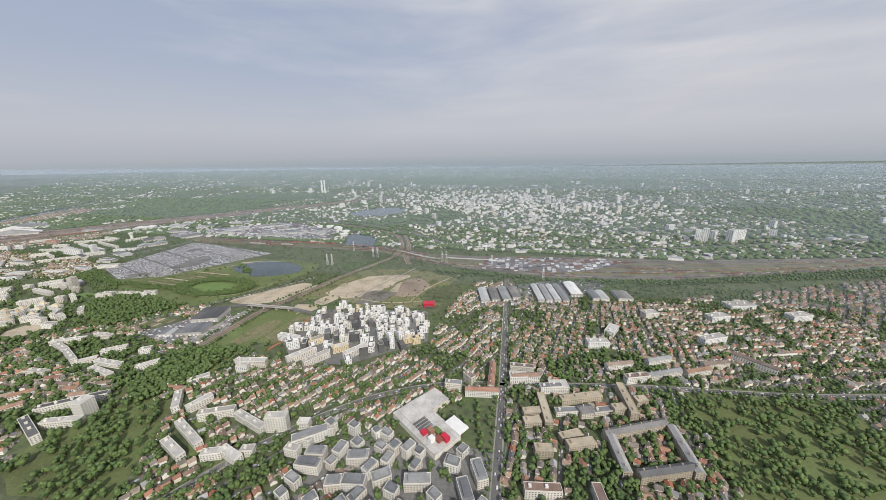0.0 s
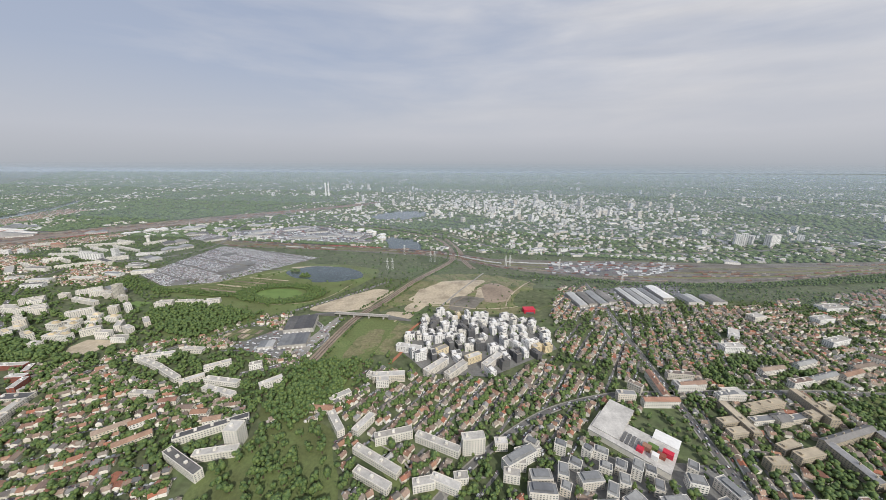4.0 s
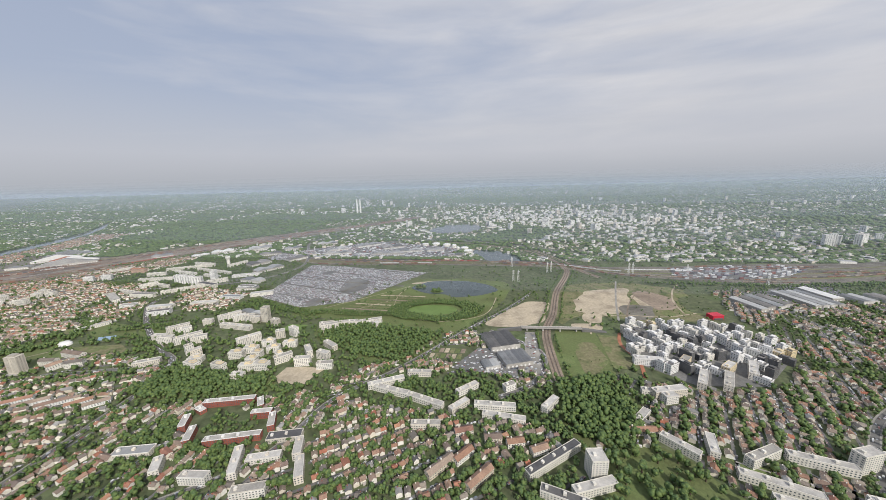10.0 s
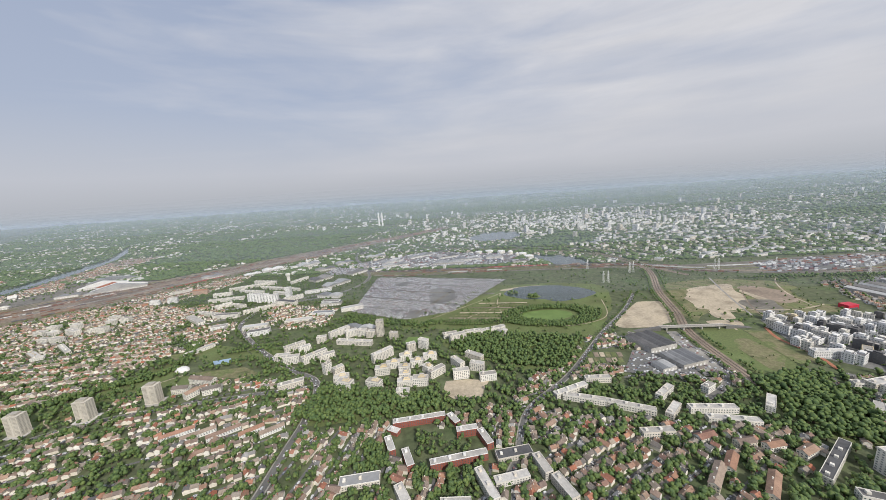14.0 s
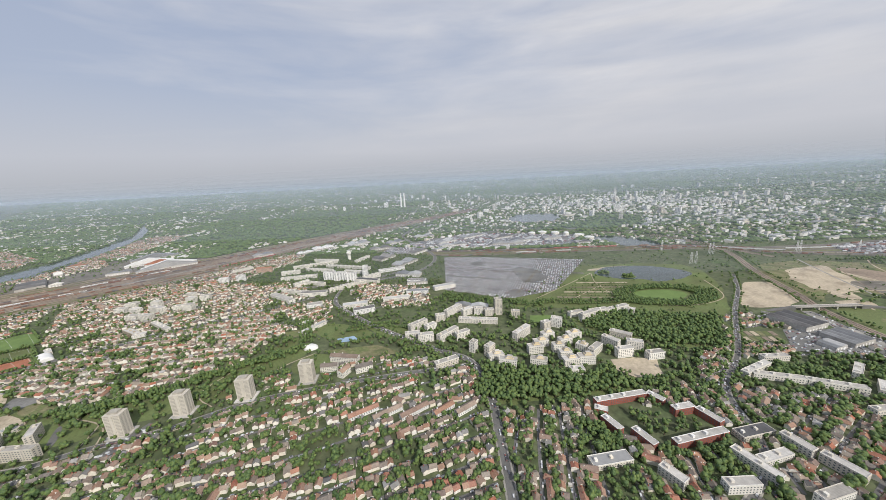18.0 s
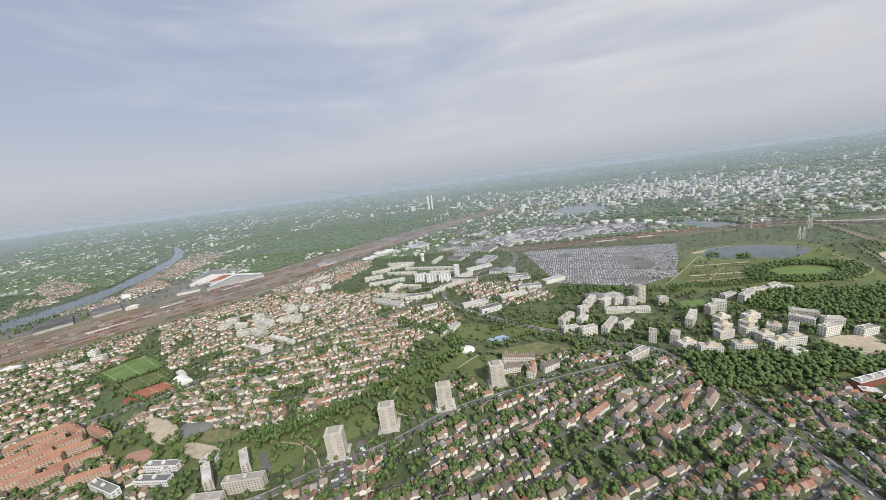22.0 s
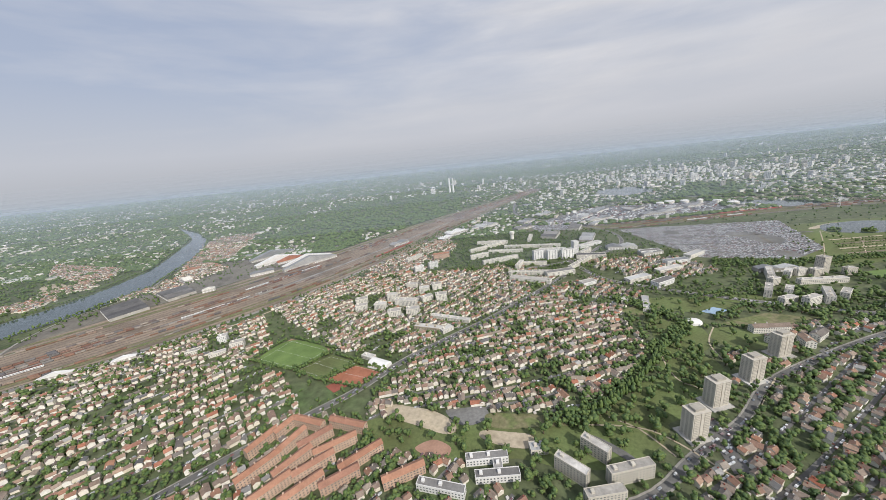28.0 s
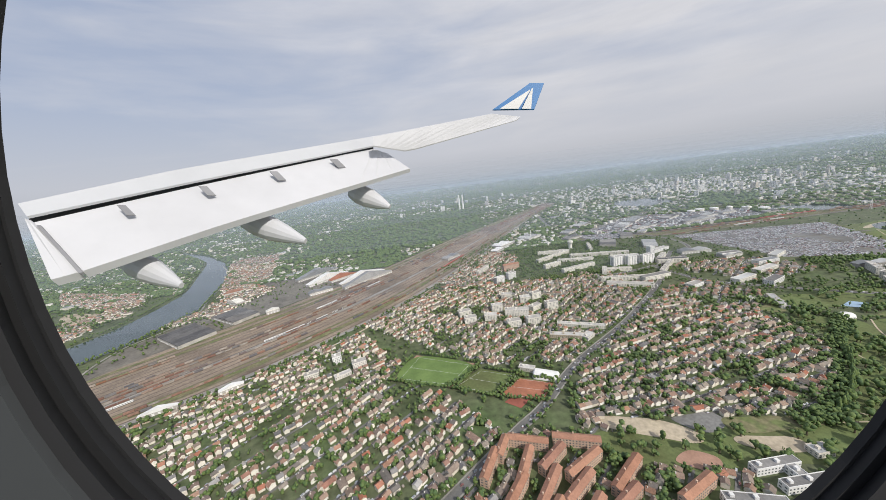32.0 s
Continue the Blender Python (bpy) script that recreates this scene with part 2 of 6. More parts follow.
# Mostly transparent film; its bluish colour stands in for haze in the air.
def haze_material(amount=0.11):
    m = bpy.data.materials.new("haze_tint_film")
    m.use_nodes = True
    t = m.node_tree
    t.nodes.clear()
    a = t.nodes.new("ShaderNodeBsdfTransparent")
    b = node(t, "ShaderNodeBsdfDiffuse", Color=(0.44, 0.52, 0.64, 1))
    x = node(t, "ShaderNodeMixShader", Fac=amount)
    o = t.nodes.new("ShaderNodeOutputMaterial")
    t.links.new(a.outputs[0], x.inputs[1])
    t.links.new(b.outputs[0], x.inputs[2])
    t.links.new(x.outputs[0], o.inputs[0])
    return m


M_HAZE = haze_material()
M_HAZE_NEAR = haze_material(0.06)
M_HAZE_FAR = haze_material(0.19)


# ---- mesh tools ----
class Batch:
    """Gathers many small solids into one mesh, with quads and triangles."""

    def __init__(self):
        self.v, self.f, self.m, self.n = [], [], [], 0

    def add(self, verts, faces, slot=0):
        verts = np.asarray(verts, float)
        faces = np.asarray(faces, int)
        self.v.append(verts)
        self.f.append(faces + self.n)
        self.m.append(np.full(len(faces), slot) if np.isscalar(slot) else np.asarray(slot))
        self.n += len(verts)

    def mesh(self, name, mats, smooth=False):
        me = bpy.data.meshes.new(name)
        if self.v:
            v = np.concatenate(self.v)
            loops = np.concatenate([f.ravel() for f in self.f])
            sizes = np.concatenate([np.full(len(f), f.shape[1]) for f in self.f])
            me.vertices.add(len(v))
            me.vertices.foreach_set("co", v.astype(np.float32).ravel())
            me.loops.add(len(loops))
            me.loops.foreach_set("vertex_index", loops.astype(np.int32))
            me.polygons.add(len(sizes))
            me.polygons.foreach_set("loop_start", np.r_[0, np.cumsum(sizes)[:-1]].astype(np.int32))
            me.polygons.foreach_set("material_index", np.concatenate(self.m).astype(np.int32))
            me.update(calc_edges=True)
            if smooth:
                me.shade_smooth()
            else:
                me.shade_flat()
        for m in mats:
            me.materials.append(m)
        return me


BOX_F = np.array([(0, 3, 2, 1), (4, 5, 6, 7), (0, 1, 5, 4), (1, 2, 6, 5), (2, 3, 7, 6), (3, 0, 4, 7)])


def box(w, d, z0, z1, cx=0.0, cy=0.0):
    x, y = w / 2, d / 2
    b = [(cx - x, cy - y), (cx + x, cy - y), (cx + x, cy + y), (cx - x, cy + y)]
    return np.array([(*p, z0) for p in b] + [(*p, z1) for p in b]), BOX_F


def turn2(v, angle, x, y, z=0.0):
    c, s = math.cos(angle), math.sin(angle)
    v = np.asarray(v, float)
    return np.stack([v[:, 0] * c - v[:, 1] * s + x, v[:, 0] * s + v[:, 1] * c + y, v[:, 2] + z], 1)


def gable(w, d, z0, rise, over=0.25, thick=0.12):
    """Two roof slabs, the ridge along x, and the gable ends below them."""
    x, y = w / 2 + over, d / 2 + over
    e = z0 - over * rise / (d / 2)
    v = [(-x, -y, e), (x, -y, e), (x, 0, z0 + rise), (-x, 0, z0 + rise), (x, y, e), (-x, y, e)]
    v = v + [(a, b, c + thick) for a, b, c in v]
    f = [(6, 7, 8, 9), (9, 8, 10, 11), (0, 3, 2, 1), (3, 5, 4, 2), (0, 1, 7, 6), (4, 5, 11, 10), (1, 2, 8, 7), (2, 4, 10, 8), (3, 0, 6, 9), (5, 3, 9, 11)]
    g = [(-w / 2, -d / 2, z0), (-w / 2, d / 2, z0), (-w / 2, 0, z0 + rise), (w / 2, -d / 2, z0), (w / 2, d / 2, z0), (w / 2, 0, z0 + rise)]
    return np.array(v), np.array(f), np.array(g), np.array([(0, 2, 1), (3, 4, 5)])


def hip(w, d, z0, rise, over=0.25):
    x, y = w / 2 + over, d / 2 + over
    r = max(w / 2 - d / 2, 0.1)
    v = [(-x, -y, z0), (x, -y, z0), (x, y, z0), (-x, y, z0), (-r, 0, z0 + rise), (r, 0, z0 + rise)]
    return np.array(v), np.array([(0, 1, 5, 4), (2, 3, 4, 5)]), np.array([(1, 2, 5), (3, 0, 4), ]), np.array([(0, 3, 2, 1)])


def thing(name, x, y, z=0.0, angle=0.0, label="", category="", group=""):
    ob = new(name)
    ob.matrix_basis = pose(x, y, z, 0, 0, math.degrees(angle))
    return tagged(ob, label, category, group)


def part(name, mesh, parent, label="", kind=""):
    ob = new(name, mesh)
    ob.parent = parent
    return tagged(ob, label, "", "", kind)


def solid(name, mats, *pieces):
    b = Batch()
    for p in pieces:
        b.add(*p)
    return b.mesh(name, mats)


def sheet(name, pts, z, mat, label, category="ground"):
    bm = bmesh.new()
    vs = [bm.verts.new((x, y, z)) for x, y in pts]
    for i, j, k in tessellate_polygon([[Vector((x, y, 0)) for x, y in pts]]):
        a, b, c = pts[i], pts[j], pts[k]
        turn = (b[0] - a[0]) * (c[1] - a[1]) - (b[1] - a[1]) * (c[0] - a[0])
        if abs(turn) > 1e-9:
            bm.faces.new([vs[i], vs[j], vs[k]] if turn > 0 else [vs[i], vs[k], vs[j]])
    me = bpy.data.meshes.new(name)
    bm.to_mesh(me)
    bm.free()
    me.materials.append(mat)
    return tagged(new(name, me), label, category, kind="structure")


def smooth_line(pts, step=8.0):
    """A rounded line through the points."""
    p = np.array(pts, float)
    out = []
    for i in range(len(p) - 1):
        a, b = p[max(i - 1, 0)], p[min(i + 2, len(p) - 1)]
        n = max(2, int(np.linalg.norm(p[i + 1] - p[i]) / step))
        for s in np.linspace(0, 1, n, endpoint=False):
            out.append(0.5 * (2 * p[i] + (p[i + 1] - a) * s + (2 * a - 5 * p[i] + 4 * p[i + 1] - b) * s ** 2 + (3 * p[i] - a - 3 * p[i + 1] + b) * s ** 3))
    out.append(p[-1])
    return np.array(out)


def ribbon(b, line, width, z, slot=0, off=0.0, thick=0.0):
    t = np.gradient(line, axis=0)
    n = np.stack([-t[:, 1], t[:, 0]], 1) / (np.linalg.norm(t, axis=1)[:, None] + 1e-9)
    l, r = line + n * (off + width / 2), line + n * (off - width / 2)
    k = len(line)
    v = np.concatenate([np.c_[l, np.full(k, z)], np.c_[r, np.full(k, z)]])
    f = [(i, k + i, k + i + 1, i + 1) for i in range(k - 1)]
    b.add(v, f, slot)


def inside(pts, x, y):
    p = np.array(pts, float)
    x, y = np.asarray(x, float), np.asarray(y, float)
    hit = np.zeros(x.shape, bool)
    for i in range(len(p)):
        (x0, y0), (x1, y1) = p[i - 1], p[i]
        c = ((y0 > y) != (y1 > y)) & (x < (x1 - x0) * (y - y0) / (y1 - y0 + 1e-12) + x0)
        hit ^= c
    return hit


def ellipse(cx, cy, rx, ry, turn=0.0, n=40, wob=0.0, seed=0):
    a = np.linspace(0, 2 * math.pi, n, endpoint=False)
    k = 1 + wob * (np.sin(2 * a + seed) * 0.5 + np.sin(3 * a + 2 * seed) * 0.35 + np.sin(5 * a + seed) * 0.2)
    x, y = rx * k * np.cos(a), ry * k * np.sin(a)
    c, s = math.cos(turn), math.sin(turn)
    return [(cx + u * c - v * s, cy + u * s + v * c) for u, v in zip(x, y)]


rng = np.random.default_rng(7)
X0, X1, Y0, Y1, STEP = -1500, 1900, 20, 1300, 2.0
busy = np.zeros((int((Y1 - Y0) / STEP), int((X1 - X0) / STEP)), bool)   # where nothing may be strewn
GX, GY = np.meshgrid(X0 + STEP * (np.arange(busy.shape[1]) + 0.5), Y0 + STEP * (np.arange(busy.shape[0]) + 0.5))


def keep_free(pts, margin=0.0):
    p = np.array(pts)
    i0, i1 = int((p[:, 0].min() - X0) / STEP) - 2, int((p[:, 0].max() - X0) / STEP) + 3
    j0, j1 = int((p[:, 1].min() - Y0) / STEP) - 2, int((p[:, 1].max() - Y0) / STEP) + 3
    i0, j0 = max(i0, 0), max(j0, 0)
    if i1 <= i0 or j1 <= j0:
        return
    busy[j0:j1, i0:i1] |= inside(pts, GX[j0:j1, i0:i1], GY[j0:j1, i0:i1])


def keep_line(line, width):
    t = np.gradient(line, axis=0)
    n = np.stack([-t[:, 1], t[:, 0]], 1) / (np.linalg.norm(t, axis=1)[:, None] + 1e-9)
    keep_free([*map(tuple, line + n * width / 2), *map(tuple, (line - n * width / 2)[::-1])])


def is_free(x, y, r=0.0):
    for dx, dy in ((0, 0), (r, 0), (-r, 0), (0, r), (0, -r)):
        i, j = int((x + dx - X0) / STEP), int((y + dy - Y0) / STEP)
        if not (0 <= j < busy.shape[0] and 0 <= i < busy.shape[1]) or busy[j, i]:
            return False
        if r == 0:
            break
    return True


def take(x, y, w, d, angle):
    v = turn2(np.array([(-w / 2, -d / 2, 0), (w / 2, -d / 2, 0), (w / 2, d / 2, 0), (-w / 2, d / 2, 0)]), angle, x, y)
    keep_free([tuple(p[:2]) for p in v])


# ---- the ground and what is laid on it ----
ground_mesh = bpy.data.meshes.new("ground")
ground_mesh.from_pydata([(-9000, -3000, 0), (9000, -3000, 0), (9000, 9000, 0), (-9000, 9000, 0)], [], [(0, 1, 2, 3)])
ground_mesh.materials.append(M_GROUND)
tagged(new("ground", ground_mesh), "flat suburban land, mottled green and grey, out to the horizon", "ground", kind="structure")

YARD_A = [(-1300, 20), (-1060, 180), (-925, 304), (-788, 433), (-640, 605), (-460, 852), (-242, 1106), (-60, 1350)]
YARD_B = [(-1040, 20), (-930, 130), (-805, 221), (-726, 275), (-632, 360), (-549, 466), (-433, 652), (-241, 966), (-20, 1290)]
CORR_N = [(-260, 660), (-106, 604), (123, 607), (341, 601), (445, 565), (560, 572), (672, 591), (862, 604), (1171, 672), (1600, 800)]
CORR_S = [(-260, 610), (-91, 560), (135, 567), (339, 563), (467, 510), (560, 490), (661, 480), (823, 504), (1197, 633), (1600, 770)]
RIVER_W = [(-1080, 60), (-1060, 250), (-1037, 378), (-1010, 460), (-1025, 604), (-1100, 760), (-1191, 931), (-1350, 1100), (-1490, 1250)]
RIVER_E = [(-1010, 60), (-985, 250), (-962, 336), (-936, 394), (-922, 488), (-983, 664), (-1050, 790), (-1125, 900), (-1270, 1060), (-1440, 1200)]
POND = [(122, 432), (140, 460), (170, 470), (209, 469), (240, 452), (252, 430), (232, 410), (195, 398), (173, 408), (146, 412)]
LAKE = [(56, 972), (70, 1040), (105, 1090), (204, 1100), (223, 1010), (185, 940), (90, 925)]
POND2 = [(193, 690), (261, 690), (305, 620), (296, 590), (240, 604)]
LOT = [(-95, 380), (-12, 346), (50, 372), (132, 514), (-20, 545), (-112, 556), (-104, 480)]
PARK = [(-8, 338), (90, 470), (140, 482), (262, 470), (262, 400), (232, 335), (188, 289), (49, 316)]
SAND = [(236, 316), (262, 356), (284, 384), (316, 385), (304, 334), (268, 312)]
SAND2 = [(347, 362), (366, 405), (380, 432), (420, 441), (400, 395), (387, 366)]
MEADOW = [(318, 330), (345, 345), (396, 345), (430, 330), (520, 365), (545, 420), (470, 470), (395, 470), (345, 440)]
GREEN = [(292, 200), (296, 251), (312, 312), (351, 306), (349, 238), (333, 205)]
WOOD_A = [(289, 160), (292, 212), (343, 225), (342, 170), (322, 146)]
PARK_A = [(302, 84), (306, 140), (325, 150), (345, 150), (375, 112), (388, 80)]
WOOD_C = [(53, 268), (60, 312), (188, 289), (158, 228), (106, 238)]
WOOD_L = [(-58, 165), (-52, 200), (51, 196), (55, 176), (-30, 158)]
EAST_PARK = [(732, 243), (824, 258), (850, 215), (800, 170), (726, 150)]
YARD_DRY = [(-210, 660), (-60, 790), (190, 720), (140, 622), (-60, 625)]
ESTATE = [(366, 250), (386, 325), (500, 336), (517, 275), (455, 222), (402, 218)]
ARC_OUT = [(-474, 152), (-401, 144), (-345, 139), (-296, 163), (-262, 197), (-249, 245), (-232, 245), (-236, 190), (-256, 158), (-300, 128), (-345, 112), (-400, 118), (-460, 130)]
PITCH1 = [(-592, 234), (-576, 264), (-531, 240), (-550, 216)]
PITCH2 = [(-548, 214), (-525, 230), (-499, 216), (-520, 199)]
CLAY = [(-519, 198), (-499, 213), (-477, 202), (-490, 187)]
TOWERS = [(-293, 124), (-266, 144), (-230, 161), (-192, 182)]

SHEETS = [
    ("rail_yard", YARD_A + YARD_B[::-1], 0.05, M_BALLAST, "wide brown ballast bed of a railway yard", "rail yard"),
    ("rail_corridor", CORR_N + CORR_S[::-1], 0.05, M_BED, "brown ballast bed of a railway line", "railway"),
    ("river", RIVER_W + RIVER_E[::-1], 0.06, M_WATER, "grey-green river beside the railway yard", "water"),
    ("park_lawn", PARK, 0.04, M_GRASS, "green park lawn round a pond", "grass"),
    ("pond", POND, 0.12, M_WATER, "dark still pond in a park", "water"),
    ("lake", LAKE, 0.12, M_WATER, "pale lake before distant high-rises", "water"),
    ("second_pond", POND2, 0.12, M_WATER, "long pond beside the railway curve", "water"),
    ("car_park", LOT, 0.08, M_LOT, "grey asphalt of a huge car storage park", "car park"),
    ("bare_sand", SAND, 0.09, M_SAND, "bare sandy building ground", "sand"),
    ("bare_sand_east", SAND2, 0.09, M_SAND, "bare sandy ground with tracks", "sand"),
    ("meadow", MEADOW, 0.05, M_MEADOW, "dry meadow on waste land", "grass"),
    ("embankment_meadow", GREEN, 0.07, M_GRASS, "bright green meadow along the railway", "grass"),
    ("wood_floor", WOOD_A, 0.08, M_GRASS, "grass under dense wood", "grass"),
    ("tower_park", PARK_A, 0.05, M_GRASS, "park lawn with old trees", "grass"),
    ("wood_floor_west", WOOD_C, 0.06, M_GRASS, "grass under a wood", "grass"),
    ("wood_floor_south", WOOD_L, 0.06, M_GRASS, "grass under a wood", "grass"),
    ("east_park", EAST_PARK, 0.06, M_GRASS, "dark wooded park", "grass"),
    ("freight_ground", YARD_DRY, 0.05, M_LOT, "pale paved freight ground", "yard"),
    ("estate_ground", ESTATE, 0.05, M_LOT, "grey paving between new blocks of flats", "pavement"),
    ("arc_park", ARC_OUT, 0.05, M_GRASS, "curved park lawn between houses and towers", "grass"),
]
SOFT = {"river", "park_lawn", "pond", "lake", "second_pond", "bare_sand", "bare_sand_east", "meadow", "wood_floor", "tower_park", "wood_floor_west", "wood_floor_south", "east_park", "arc_park", "freight_ground"}


def rounded(pts, wobble):
    """The outline with soft, uneven edges."""
    p = np.array(pts, float)
    n = len(p)
    out = []
    for i in range(n):
        a, b, c, d = p[i - 1], p[i], p[(i + 1) % n], p[(i + 2) % n]
        for s in np.linspace(0, 1, 6, endpoint=False):
            q = 0.5 * (2 * b + (c - a) * s + (2 * a - 5 * b + 4 * c - d) * s ** 2 + (3 * b - a - 3 * c + d) * s ** 3)
            out.append((q[0] + wobble * noise.noise((q[0] * 0.05, q[1] * 0.05, 0.3)), q[1] + wobble * noise.noise((q[0] * 0.05, q[1] * 0.05, 7.3))))
    return out


for n, s in enumerate(SHEETS):
    s = (s[0], s[1], s[2] + 0.006 * n, *s[3:])
    sheet(s[0], rounded(s[1], 2.0 if "lake" in s[0] or "river" in s[0] or "pond" in s[0] else 6.0) if s[0] in SOFT else s[1], *s[2:])
for p in (YARD_A + YARD_B[::-1], CORR_N + CORR_S[::-1], RIVER_W + RIVER_E[::-1], PARK, POND2, LOT, SAND, SAND2, MEADOW, GREEN, WOOD_A, PARK_A, WOOD_C, WOOD_L, EAST_PARK, YARD_DRY, ESTATE, ARC_OUT, LAKE):
    keep_free(p)

# ---- roads and rails ----
ROADS = [
    ("avenue", [(-700, 20), (-600, 95), (-520, 160), (-491, 182), (-451, 221), (-370, 280), (-276, 363), (-231, 417), (-180, 470)], 5.0),
    ("avenue_south", [(-40, 40), (-40, 91), (-43, 129), (-47, 170), (-61, 210), (-95, 230), (-154, 268), (-213, 316), (-240, 350), (-250, 420)], 4.5),
    ("boulevard", [(597, 40), (595, 136), (594, 217), (592, 299), (589, 427), (586, 480)], 4.5),
    ("tower_road", [(-420, 78), (-401, 88), (-340, 92), (-302, 111), (-262, 130), (-225, 155), (-180, 172), (-120, 190), (-58, 205)], 3.6),
    ("wood_road", [(20, 60), (95, 115), (118, 175), (160, 222), (215, 300), (262, 360), (300, 420)], 3.0),
    ("mall_road", [(400, 60), (440, 130), (490, 185), (545, 215), (594, 226), (700, 245), (830, 262), (1000, 300)], 3.6),
    ("park_road", [(246, 190), (270, 206), (284, 228), (287, 262), (240, 300)], 3.2),
    ("freight_road", [(-320, 400), (-230, 420), (-150, 470), (-130, 560), (-190, 680), (-240, 800), (-200, 1000)], 4.0),
    ("ring_road", [(-200, 690), (60, 820), (300, 760), (480, 640), (700, 640), (1000, 720), (1500, 900)], 5.0),
]
for name, pts, width in ROADS:
    line = smooth_line(pts)
    b = Batch()
    ribbon(b, line, width, 0.16)
    tagged(new(name, b.mesh(name, [M_ASPHALT])), "grey asphalt road through the suburb", "road", kind="structure")
    b = Batch()
    for side in (-1, 1):
        ribbon(b, line, 1.0, 0.2, 0, side * (width / 2 + 0.5))
    tagged(new("pavement", b.mesh("pavement", [M_PAVE])), "pale pavement along a road", "pavement", kind="structure")
    keep_line(line, width + 3)


def between(a, b, s):
    """A line that runs between two edges, at the share s of the width."""
    n = 90
    def along(p):
        l = smooth_line(p, 12)
        d = np.r_[0, np.cumsum(np.linalg.norm(np.diff(l, axis=0), axis=1))]
        u = np.linspace(0, d[-1], n)
        return np.stack([np.interp(u, d, l[:, 0]), np.interp(u, d, l[:, 1])], 1)
    return along(a) * (1 - s) + along(b) * s


def track(line, label="rusty railway track on brown ballast"):
    b = Batch()
    ribbon(b, line, 1.3, 0.14, 0)
    for side in (-0.36, 0.36):
        ribbon(b, line, 0.12, 0.22, 1, side)
    tagged(new("railway_track", b.mesh("railway_track", [M_RAIL, M_SLATE])), label, "railway track", "railway tracks", "structure")


wagons = []
for i, s in enumerate(np.linspace(0.10, 0.95, 17)):
    line = between(YARD_A, YARD_B, float(s))
    track(line)
    wagons.append(line)
for s in np.linspace(0.08, 0.92, 9):
    line = between(CORR_N, CORR_S, float(s))
    track(line)
    wagons.append(line)
b = Batch()
ribbon(b, between(YARD_A, YARD_B, 0.985), 6.0, 0.1)
ribbon(b, between(YARD_A, YARD_B, 0.6), 7.0, 0.09)
for s in (0.30, 0.52, 0.74):
    line = between(CORR_N, CORR_S, s)
    g = Batch()
    ribbon(g, line, 9.0 if s > 0.5 else 6.0, 0.1)
    tagged(new("railway_verge", g.mesh("railway_verge", [M_MEADOW])), "weedy green strip between railway tracks", "grass", kind="structure")
for s, w in ((0.88, 9.0), (0.80, 4.0), (0.18, 10.0), (0.08, 8.0)):
    g = Batch()
    ribbon(g, between(YARD_A, YARD_B, s), w, 0.1)
    tagged(new("railway_verge", g.mesh("railway_verge", [M_MEADOW])), "weedy green strip between railway tracks", "grass", kind="structure")
tagged(new("yard_track_road", b.mesh("yard_track_road", [M_PAVE])), "pale dirt road along the railway yard", "road", kind="structure")
CURVE = smooth_line([(296, 200), (299, 294), (317, 351), (337, 428), (368, 508), (377, 556), (358, 632), (309, 710), (217, 759), (100, 800), (-80, 860)])
CURVE2 = smooth_line([(420, 500), (400, 540), (385, 600), (360, 660), (340, 700)])
for c in (CURVE, CURVE2):
    b = Batch()
    ribbon(b, c, 9.0, 0.24)
    tagged(new("ballast_bed", b.mesh("ballast_bed", [M_BALLAST])), "brown ballast bed of a curving railway", "railway", kind="structure")
    for off in (-1.6, 1.6):
        b = Batch()
        ribbon(b, c, 1.3, 0.3, 0, off)
        for side in (-0.36, 0.36):
            ribbon(b, c, 0.12, 0.38, 1, off + side)
        tagged(new("railway_track", b.mesh("railway_track", [M_RAIL, M_SLATE])), "curving railway track on a low bank", "railway track", "railway tracks", "structure")
    keep_line(c, 14)

# ---- buildings ----
PLACED = []   # where blocks stand
LAST = [None, 0]   # the block built last, and a small step in height


def window_grid(b, w, d, z0, z1, storey, bay, share_w=0.46, share_h=0.44):
    """Recessed-looking window boxes on all four sides of a block, proud by a hair."""
    n = max(1, int(round((z1 - z0) / storey)))
    for side in range(4):
        length, depth, angle = (w, d, side * math.pi / 2) if side % 2 == 0 else (d, w, side * math.pi / 2)
        m = max(1, int(length / bay))
        for k in range(n):
            z = z0 + (k + 0.5) * (z1 - z0) / n
            for i in range(m):
                x = (i + 0.5) * length / m - length / 2
                hw, hh = share_w * length / m / 2, share_h * (z1 - z0) / n / 2
                v = np.array([(x - hw, -depth / 2 - 0.03, z - hh), (x + hw, -depth / 2 - 0.03, z - hh), (x + hw, -depth / 2 - 0.03, z + hh), (x - hw, -depth / 2 - 0.03, z + hh)])
                b.add(turn2(v, angle, 0, 0), [(0, 1, 2, 3)])


